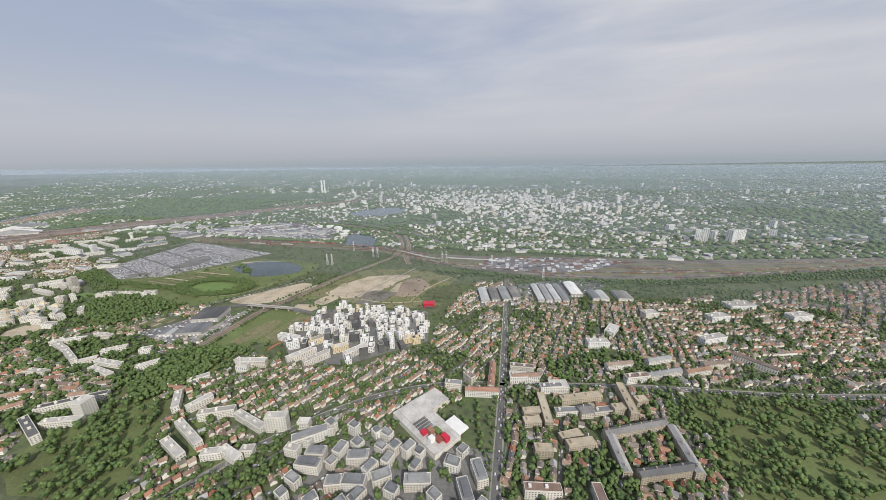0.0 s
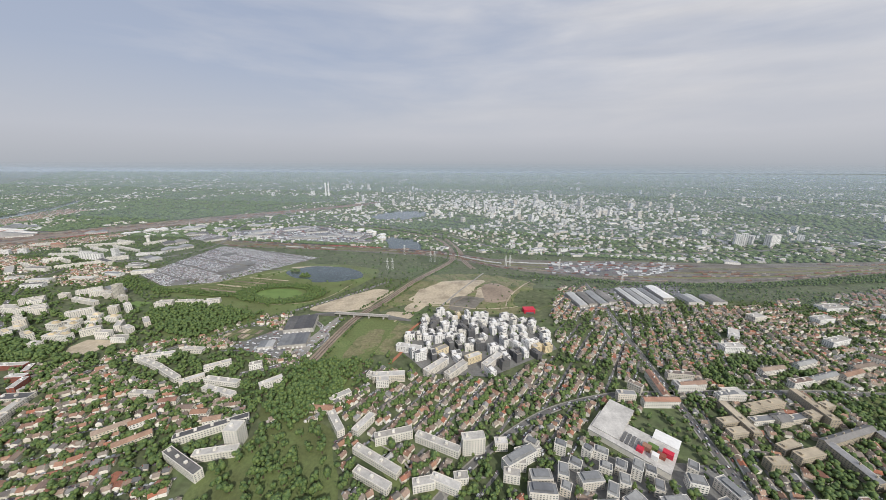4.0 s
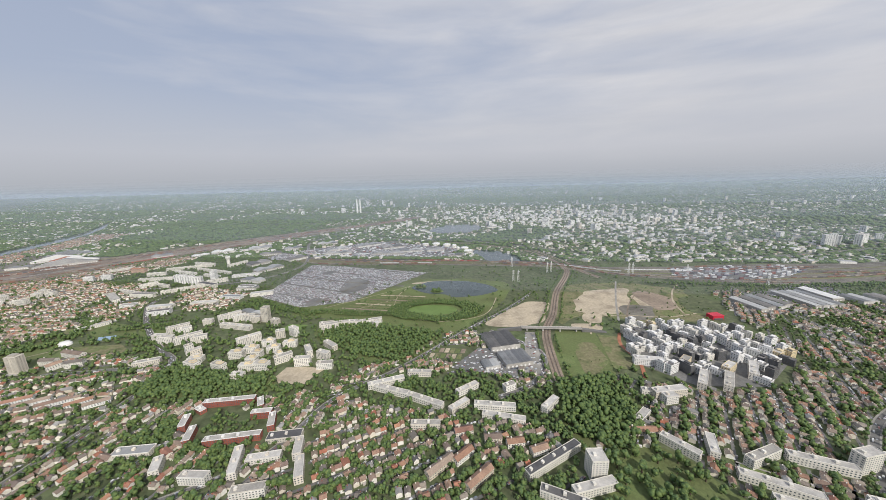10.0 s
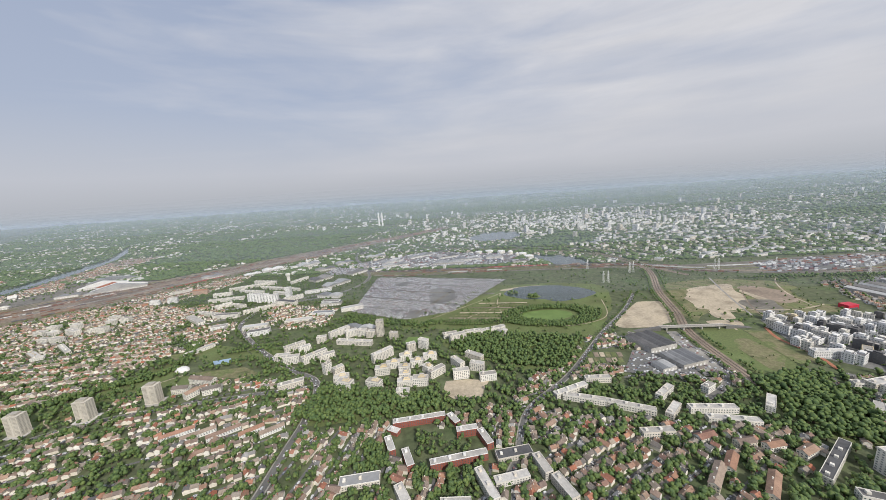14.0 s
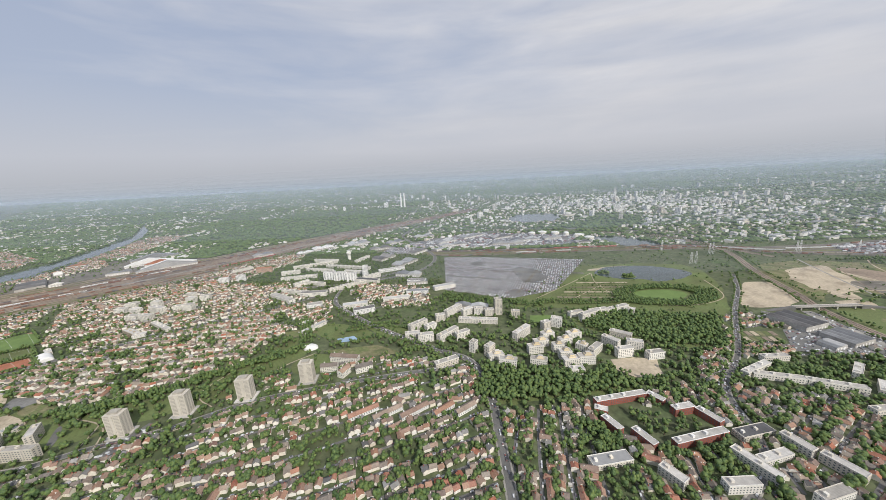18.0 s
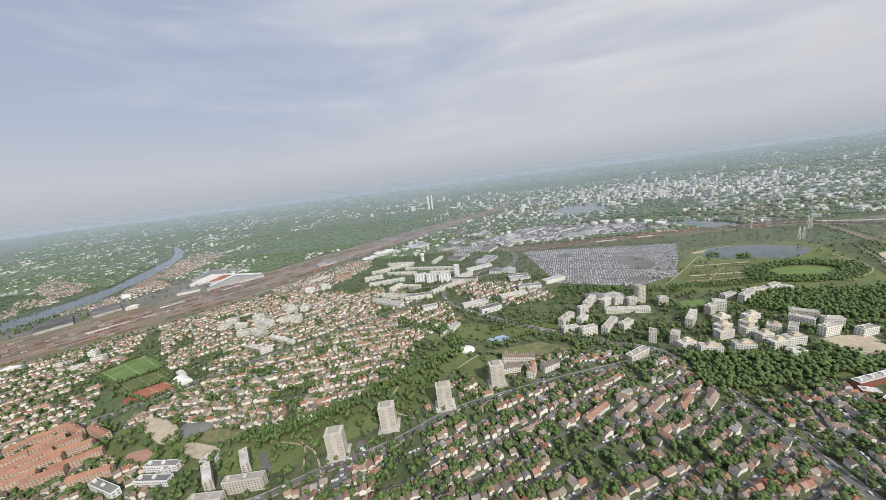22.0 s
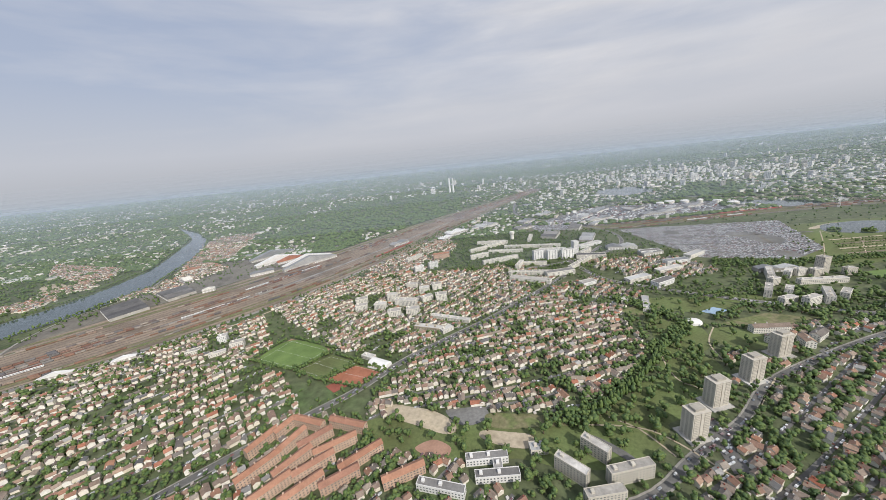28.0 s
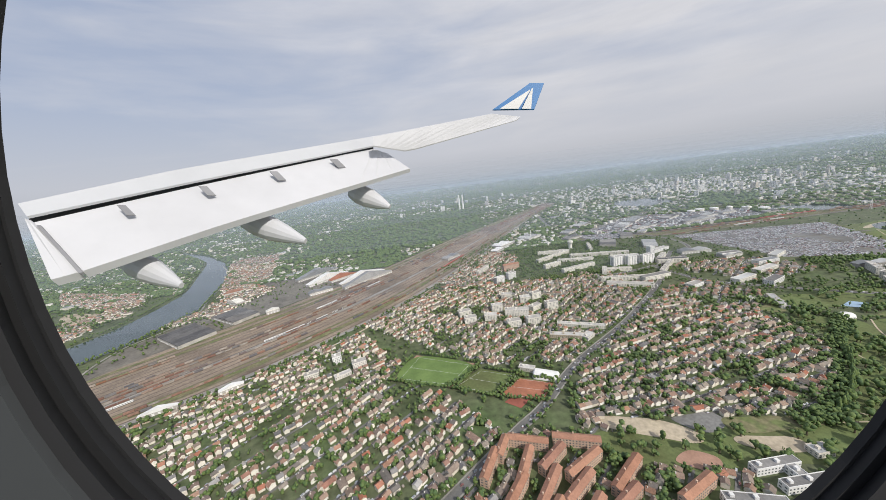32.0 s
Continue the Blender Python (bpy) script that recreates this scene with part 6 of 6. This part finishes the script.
# ---- parked cars and wagons ----
b = Batch()
cb, ct = box(2.1, 0.9, 0.1, 0.45), box(1.2, 0.8, 0.45, 0.78)
ang = A(-17)
u, n = np.array((math.cos(ang), math.sin(ang))), np.array((-math.sin(ang), math.cos(ang)))
for r in np.arange(-140, 140, 3.3):
    for s in np.arange(-160, 160, 1.5):
        q = np.array((10, 450)) + u * r + n * s
        if abs(s % 40) < 4 or rng.random() < 0.30 or not inside(LOT, *q) or noise.noise((q[0] * 0.02, q[1] * 0.02, 1.5)) < -0.42:
            continue
        for v, f in (cb, ct):
            b.add(turn2(v, ang + rng.normal(0, 0.03), q[0], q[1]), f, 0)
tagged(new("parked_cars", b.mesh("parked_cars", [M_CAR])), "thousands of parked cars in long rows", "car", kind="stuff")
b = Batch()
for line in [smooth_line(p) for _, p, _ in ROADS] + runs:
    d = np.r_[0, np.cumsum(np.linalg.norm(np.diff(line, axis=0), axis=1))]
    for s in np.arange(0, d[-1], 2.6):
        if rng.random() > 0.45:
            continue
        x, y = np.interp(s, d, line[:, 0]), np.interp(s, d, line[:, 1])
        if not inside(STRETCH, x, y) or y > 420:
            continue
        x2, y2 = np.interp(s + 1, d, line[:, 0]), np.interp(s + 1, d, line[:, 1])
        a = math.atan2(y2 - y, x2 - x)
        o = rng.choice([-0.75, 0.75])
        for v, f in (cb, ct):
            b.add(turn2(v, a, x - math.sin(a) * o, y + math.cos(a) * o, 0.08), f[1:], 0)
tagged(new("street_cars", b.mesh("street_cars", [M_CAR])), "cars parked and driving along the streets", "car", kind="stuff")
b = Batch()
wv, wf = box(7.0, 1.5, 0.4, 2.0)
for line in wagons[2:16] + wagons[17:]:
    d = np.r_[0, np.cumsum(np.linalg.norm(np.diff(line, axis=0), axis=1))]
    s, on = 100.0, False
    while s < d[-1] - 20:
        if rng.random() < 0.12:
            on = rng.random() < 0.30
        if on:
            x, y = np.interp(s, d, line[:, 0]), np.interp(s, d, line[:, 1])
            x2, y2 = np.interp(s + 1, d, line[:, 0]), np.interp(s + 1, d, line[:, 1])
            b.add(turn2(wv * (1, 1, rng.choice([0.6, 1.0, 1.1])), math.atan2(y2 - y, x2 - x), x, y, 0.1), wf, 0)
        s += 7.6
tagged(new("freight_wagons", b.mesh("freight_wagons", [M_WAGON])), "rows of brown freight wagons on the yard tracks", "wagon", kind="stuff")

# ---- lorries and containers on the freight ground ----
b = Batch()
for _ in range(1500):
    q = rng.uniform(-210, 190), rng.uniform(620, 790)
    if not inside(YARD_DRY, *q):
        continue
    b.add(turn2(box(rng.uniform(3, 7), rng.uniform(1.2, 1.6), 0.1, rng.uniform(1.2, 2.0))[0], 0.3 + (math.pi / 2 if rng.random() < 0.3 else 0), *q), BOX_F[1:], 0)
for p, k in (([(205, 225), (262, 216), (268, 262), (228, 262)], 50), ([(268, 222), (285, 224), (288, 300), (278, 300)], 20), ([(549, 414), (691, 481), (720, 460), (640, 380), (543, 372)], 90), ([(-291, 101), (-283, 101), (-275, 132), (-283, 134)], 9)):
    a = np.array(p)
    for _ in range(4 * k):
        q = rng.uniform(a[:, 0].min(), a[:, 0].max()), rng.uniform(a[:, 1].min(), a[:, 1].max())
        if inside(p, *q):
            b.add(turn2(box(rng.uniform(1.8, 2.4), 0.9, 0.2, 0.9)[0], 0.35, *q), BOX_F[1:], 0)
tagged(new("lorries", b.mesh("lorries", [M_CAR])), "many lorries, vans and containers parked on yards", "lorry", kind="stuff")

# ---- storage tanks, containers and trains by the railway ----
def storage_tank(x, y, r, h):
    t = thing("storage_tank", x, y, 0, 0, "round white storage tank with a shallow domed roof", "tank", "white storage tanks")
    n = 24
    ringed = [(q * r * math.cos(i * 2 * math.pi / n), q * r * math.sin(i * 2 * math.pi / n), z) for q, z in ((1.0, -0.1), (1.0, h), (1.03, h), (0.8, h * 1.16), (0.45, h * 1.26)) for i in range(n)]
    part("wall", solid("wall", [M_PALE], (ringed[:2 * n], [(i, (i + 1) % n, n + (i + 1) % n, n + i) for i in range(n)])), t)
    roof = Batch()
    roof.add(ringed[n:] + [(0, 0, h * 1.3)], [(n * j + i, n * j + (i + 1) % n, n * j + n + (i + 1) % n, n * j + n + i) for j in range(3) for i in range(n)])
    roof.add(ringed[4 * n:] + [(0, 0, h * 1.3)], [(i, (i + 1) % n, n) for i in range(n)])
    part("roof", roof.mesh("roof", [M_WHITE]), t)
    part("stair", solid("stair", [M_ZINC], box(0.5, 3.0, 0, h, r + 0.3, 0)), t)


for x, y, r, h in ((86, 746, 8, 5), (112, 752, 10, 5), (140, 742, 9, 5), (160, 722, 6, 7), (186, 706, 9, 5), (196, 676, 10, 5), (172, 690, 4, 8)):
    storage_tank(x, y, r, h)
CONTAINERS = [(534, 500), (552, 556), (640, 574), (748, 586), (770, 560), (690, 512), (600, 498)]
sheet("container_ground", CONTAINERS, 0.32, M_LOT, "grey paved container ground between the tracks", "yard")
b = Batch()
for row in np.arange(500, 590, 4.4):
    for x in np.arange(534, 770, 7.4):
        if inside(CONTAINERS, x, row) and rng.random() < 0.5:
            b.add(turn2(box(6.0, 1.4, 0.3, rng.choice([1.6, 1.6, 2.9]))[0], 0.14 + rng.normal(0, 0.02), x + rng.uniform(-1, 1), row), BOX_F[1:], 0)
tagged(new("shipping_containers", b.mesh("shipping_containers", [M_CAR])), "rows of pale and dark shipping containers beside the tracks", "container", kind="stuff")
WEST_LOT = [(-246, 596), (-240, 690), (-176, 694), (-158, 588)]
sheet("storage_lot", WEST_LOT, 0.3, M_LOT, "grey asphalt lot full of parked cars", "car park")
b = Batch()
for r in np.arange(-250, -150, 3.3):
    for y in np.arange(586, 700, 1.6):
        if inside(WEST_LOT, r, y) and rng.random() < 0.8 and y % 30 > 3:
            for v, f in (cb, ct):
                b.add(turn2(v, 0.1, r, y, 0.25), f[1:], 0)
tagged(new("stored_cars", b.mesh("stored_cars", [M_CAR])), "many stored cars in tight rows", "car", kind="stuff")
M_COACH = material("white_train_paint", even((0.62, 0.62, 0.62), (0.70, 0.70, 0.69)), 1.0, 0.05, 0.3, 0.08, rough=0.4)
M_COACH_RED = material("red_train_paint", even((0.40, 0.06, 0.05), (0.45, 0.08, 0.06)), 1.0, 0.05, 0.3, 0.08, rough=0.4)


def coach_mesh(body):
    """One railway coach, with a rounded roof and a band of dark glass."""
    a = np.linspace(0, math.pi, 7)
    side = [(0.72, 0.35)] + [(0.72 * math.cos(q), 1.5 + 0.4 * math.sin(q)) for q in a] + [(-0.72, 0.35)]
    k = len(side)
    v = [(x, y, z) for x in (-6.3, 6.3) for y, z in side]
    shell = Batch()
    shell.add(v, [(i, k + i, k + i + 1, i + 1) for i in range(k - 1)])
    shell.add(v, [tuple(range(k))[::-1], tuple(range(k, 2 * k))])
    glass = Batch()
    for y in (-0.735, 0.735):
        glass.add(*box(11.6, 0.03, 1.0, 1.4, 0, y))
    bogie = Batch()
    for x in (-4.4, 4.4):
        bogie.add(*box(2.2, 1.2, 0.0, 0.4, x, 0))
    return (("body", shell.mesh("body", [body])), ("glazing", glass.mesh("glazing", [M_DARKWIN])), ("bogie", bogie.mesh("bogie", [M_SLATE])))


COACHES = {"white": coach_mesh(M_COACH), "red": coach_mesh(M_COACH_RED)}
for line, start, count, paint in ((wagons[18], 380, 9, "red"), (wagons[21], 620, 10, "white"), (wagons[23], 300, 8, "white"), (wagons[19], 760, 8, "white"), (wagons[5], 640, 9, "white"), (wagons[9], 520, 8, "white"), (wagons[13], 760, 8, "red"), (wagons[11], 300, 7, "white")):
    d = np.r_[0, np.cumsum(np.linalg.norm(np.diff(line, axis=0), axis=1))]
    for k in range(count):
        q = start + 13.1 * k
        if q > d[-1] - 20:
            break
        x, y = np.interp(q, d, line[:, 0]), np.interp(q, d, line[:, 1])
        x2, y2 = np.interp(q + 1, d, line[:, 0]), np.interp(q + 1, d, line[:, 1])
        t = thing("railway_coach", x, y, 0.24, math.atan2(y2 - y, x2 - x), "%s railway coach with a band of dark windows" % paint, "railway coach", "coaches on the tracks")
        for n, me in COACHES[paint]:
            part(n, me, t)

# ---- garden sheds ----
b = Batch()
for x, y, w, d, h, rise, angle, kind in houses:
    if y > 330 or rng.random() < 0.45:
        continue
    q = x + rng.uniform(-4, 4), y + rng.uniform(-4, 4)
    if is_free(*q):
        s = rng.uniform(0.7, 1.5)
        b.add(turn2(box(s, s * rng.uniform(0.8, 1.6), -0.1, rng.uniform(0.8, 1.3))[0], angle, *q), BOX_F[1:], 0)
tagged(new("garden_sheds", b.mesh("garden_sheds", [M_SHEDLET])), "small pale sheds and garages in back gardens", "shed", kind="stuff")

# ---- see-through upright sheets, coloured to imitate haze over the distance ----
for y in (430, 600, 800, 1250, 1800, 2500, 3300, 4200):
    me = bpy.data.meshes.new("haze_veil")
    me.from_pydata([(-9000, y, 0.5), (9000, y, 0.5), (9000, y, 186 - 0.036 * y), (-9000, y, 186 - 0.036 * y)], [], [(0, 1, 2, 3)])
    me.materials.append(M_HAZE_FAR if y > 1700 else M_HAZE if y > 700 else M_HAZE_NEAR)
    tagged(new("haze_veil", me), "see-through bluish sheet imitating haze over the distant town", "haze", kind="structure")

# ---- the airliner's wing and the cabin window, where they stand at the end of the flight ----
M_SKIN = material("white_wing_paint", even((0.55, 0.55, 0.565), (0.57, 0.57, 0.585)), 3.0, 0.03, 0.6, 0.05, rough=0.35)
M_SKIN_GREY = material("grey_wing_skin", even((0.50, 0.51, 0.535), (0.53, 0.54, 0.56)), 3.0, 0.03, 0.6, 0.05, rough=0.4)
M_GAP = material("flap_slot_shade", even((0.05, 0.05, 0.055), (0.07, 0.07, 0.075)), 3.0, 0.1, 0.8, 0.1)
M_PLATE = material("grey_hinge_plate", even((0.22, 0.22, 0.23), (0.26, 0.26, 0.27)), 4.0, 0.08, 0.8, 0.1)
M_BLUE = material("blue_winglet_paint", even((0.012, 0.15, 0.40), (0.016, 0.165, 0.42)), 3.0, 0.03, 0.6, 0.05, rough=0.5)
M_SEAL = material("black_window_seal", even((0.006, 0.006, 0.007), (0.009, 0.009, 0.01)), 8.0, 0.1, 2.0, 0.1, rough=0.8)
# Liner grey is darkened to imitate cabin shade; no fuselage blocks the sun.
M_LINER = material("grey_liner_cabin_shade", even((0.030, 0.033, 0.035), (0.036, 0.039, 0.041)), 8.0, 0.06, 2.0, 0.08, rough=0.8)
END = Matrix.Translation(ROWS[-1][1:4]) @ aim(*ROWS[-1][4:7])
K = math.tan(radians(107.9 / 2))


def seat(u, v, depth):
    """A place seen from the seat: u to the right and v up, as shares of half the view's width, at a depth."""
    return (u * K * depth, v * K * depth, -depth)


def span(u):
    """How far out the wing is, where it stands at u across the view."""
    return 1 / (0.333 - 0.218 * (u + 1))


def panel(name, upper, lower, thick, mat, parent, label="", push=0.0, near=0.0, at=None, cuts=14):
    """A thin panel between two edges, given from the root to the tip as seen from the seat; near: how much closer the lower edge is."""
    def along(edge):
        e = np.array(edge, float)
        s = np.linspace(0, len(e) - 1, cuts)
        return np.stack([np.interp(s, np.arange(len(e)), e[:, k]) for k in (0, 1)], 1)
    up, lo = along(upper), along(lower)
    top = np.array([seat(u, v, (at or span(u)) + push) for u, v in up] + [seat(u, v, ((at or span(u)) + push) * (1 - near)) for u, v in lo])
    low = top + (0.0, -thick, -thick)
    k = cuts
    b = Batch()
    b.add(np.r_[top, low], [(i, k + i, k + i + 1, i + 1) for i in range(k - 1)] + [(2 * k + i + 1, 3 * k + i + 1, 3 * k + i, 2 * k + i) for i in range(k - 1)]
          + [(i + 1, 2 * k + i + 1, 2 * k + i, i) for i in range(k - 1)] + [(k + i, 3 * k + i, 3 * k + i + 1, k + i + 1) for i in range(k - 1)]
          + [(0, 2 * k, 3 * k, k), (k - 1, 2 * k - 1, 4 * k - 1, 3 * k - 1)])
    return part(name, b.mesh(name, [mat]), parent, label)


airliner = new("airliner")
airliner.matrix_basis = END
tagged(airliner, "white airliner wing and cabin window in flight", "aircraft")
wing = panel("wing", [(-0.96, 0.105), (-0.59, 0.184), (-0.16, 0.256), (0.11, 0.308)], [(-0.94, 0.076), (-0.56, 0.156), (-0.158, 0.235), (0.172, 0.300)], 0.02, M_SKIN_GREY, airliner, "pale grey upper skin of the wing", 0.06, 0.02)
panel("aileron", [(-0.158, 0.2545), (0.11, 0.3075), (0.175, 0.301)], [(-0.158, 0.236), (-0.08, 0.224), (0.165, 0.293)], 0.02, M_SKIN, wing, "white aileron", -0.4, 0.02)
# Near-black strip behind the slot; its colour stands in for the slot's shade.
panel("flap_gap", [(-0.94, 0.082), (-0.56, 0.163), (-0.158, 0.240)], [(-0.93, 0.060), (-0.54, 0.148), (-0.158, 0.228)], 0.04, M_GAP, wing, "dark strip painted as the shade between wing and flap", 0.10)
panel("outer_flap", [(-0.925, 0.062), (-0.54, 0.148), (-0.16, 0.229), (-0.125, 0.218)], [(-0.815, -0.048), (-0.48, 0.063), (-0.24, 0.135), (-0.075, 0.184)], 0.06, M_SKIN, wing, "white lowered flap", 0.0, 0.12)
panel("inner_flap", [(-0.945, 0.072), (-0.928, 0.066)], [(-0.885, -0.067), (-0.822, -0.050)], 0.06, M_SKIN, wing, "white inner flap", 0.0, 0.12, cuts=3)
panel("flap_rail", [(-0.918, 0.056), (-0.908, 0.056)], [(-0.823, -0.052), (-0.812, -0.050)], 0.02, M_PLATE, wing, "grey rail at the flap's end", -0.05, 0.12, cuts=3)
for u, v in ((-0.717, 0.0906), (-0.533, 0.134), (-0.374, 0.168), (-0.2385, 0.196)):
    s = 0.7 + 0.3 * (-u)
    panel("hinge_plate", [(u - 0.022 * s, v + 0.012 * s), (u, v + 0.012 * s)], [(u + 0.001, v - 0.012 * s), (u + 0.024 * s, v - 0.012 * s)], 0.01, M_PLATE, wing, "small grey hinge plate", -0.035 * span(u), 0.02, cuts=2)


def fairing(u, v, length, drop, fat):
    """A boat-shaped flap track cover, from the flap's edge back to its point."""
    d = span(u)
    a, e = np.array(seat(u, v, d)), np.array(seat(u + length, v - drop, d - 0.25))
    axis = e - a
    side = np.cross(axis, (0, 0, 1.0))
    side /= np.linalg.norm(side)
    other = np.cross(axis / np.linalg.norm(axis), side)
    rings = []
    for s, r in ((0.0, 0.75), (0.2, 1.0), (0.45, 1.0), (0.7, 0.72), (0.9, 0.40), (1.0, 0.22)):
        c = a + axis * s
        rings.append([c + fat * d * r * (math.cos(t) * side + 0.8 * math.sin(t) * other) for t in np.arange(14) * math.pi / 7])
    b = Batch()
    b.add(np.concatenate(rings), [(14 * j + i, 14 * j + (i + 1) % 14, 14 * j + 14 + (i + 1) % 14, 14 * j + 14 + i) for j in range(5) for i in range(14)])
    b.add(rings[-1], [tuple(range(14))])
    b.add(rings[0], [tuple(range(14))[::-1]])
    part("flap_fairing", b.mesh("flap_fairing", [M_SKIN]), wing, "pale pointed flap track fairing")


fairing(-0.715, -0.020, 0.125, 0.060, 0.040)
fairing(-0.445, 0.068, 0.135, 0.048, 0.036)
fairing(-0.205, 0.133, 0.085, 0.036, 0.030)
panel("winglet", [(0.196, 0.377), (0.228, 0.377)], [(0.112, 0.317), (0.206, 0.318)], 0.03, M_BLUE, wing, "blue winglet", 0, 0, 13.6, 2)
panel("winglet_stripe", [(0.201, 0.366), (0.203, 0.366)], [(0.178, 0.319), (0.199, 0.319)], 0.01, M_WHITE, wing, "white stripe on a winglet", 0, 0, 13.5, 2)
panel("winglet_stripe", [(0.196, 0.362), (0.1965, 0.360)], [(0.128, 0.319), (0.170, 0.319)], 0.01, M_WHITE, wing, "white stripe on a winglet", 0, 0, 13.5, 2)


def ring(size, depth, n=72):
    """One oval of the window's rim, as seen from the seat."""
    return [seat(0.11 + 1.11 * size * math.cos(a), 0.372 + 1.186 * size * math.sin(a), depth) for a in np.arange(n) * 2 * math.pi / n]


rim = None
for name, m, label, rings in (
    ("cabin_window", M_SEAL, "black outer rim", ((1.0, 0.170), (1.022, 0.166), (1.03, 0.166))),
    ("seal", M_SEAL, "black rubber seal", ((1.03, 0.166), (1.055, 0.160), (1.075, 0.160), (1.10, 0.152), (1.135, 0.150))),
    ("liner", M_LINER, "cabin liner, its grey darkened for cabin shade", ((1.135, 0.150), (1.16, 0.146), (1.40, 0.140), (1.9, 0.136)))):
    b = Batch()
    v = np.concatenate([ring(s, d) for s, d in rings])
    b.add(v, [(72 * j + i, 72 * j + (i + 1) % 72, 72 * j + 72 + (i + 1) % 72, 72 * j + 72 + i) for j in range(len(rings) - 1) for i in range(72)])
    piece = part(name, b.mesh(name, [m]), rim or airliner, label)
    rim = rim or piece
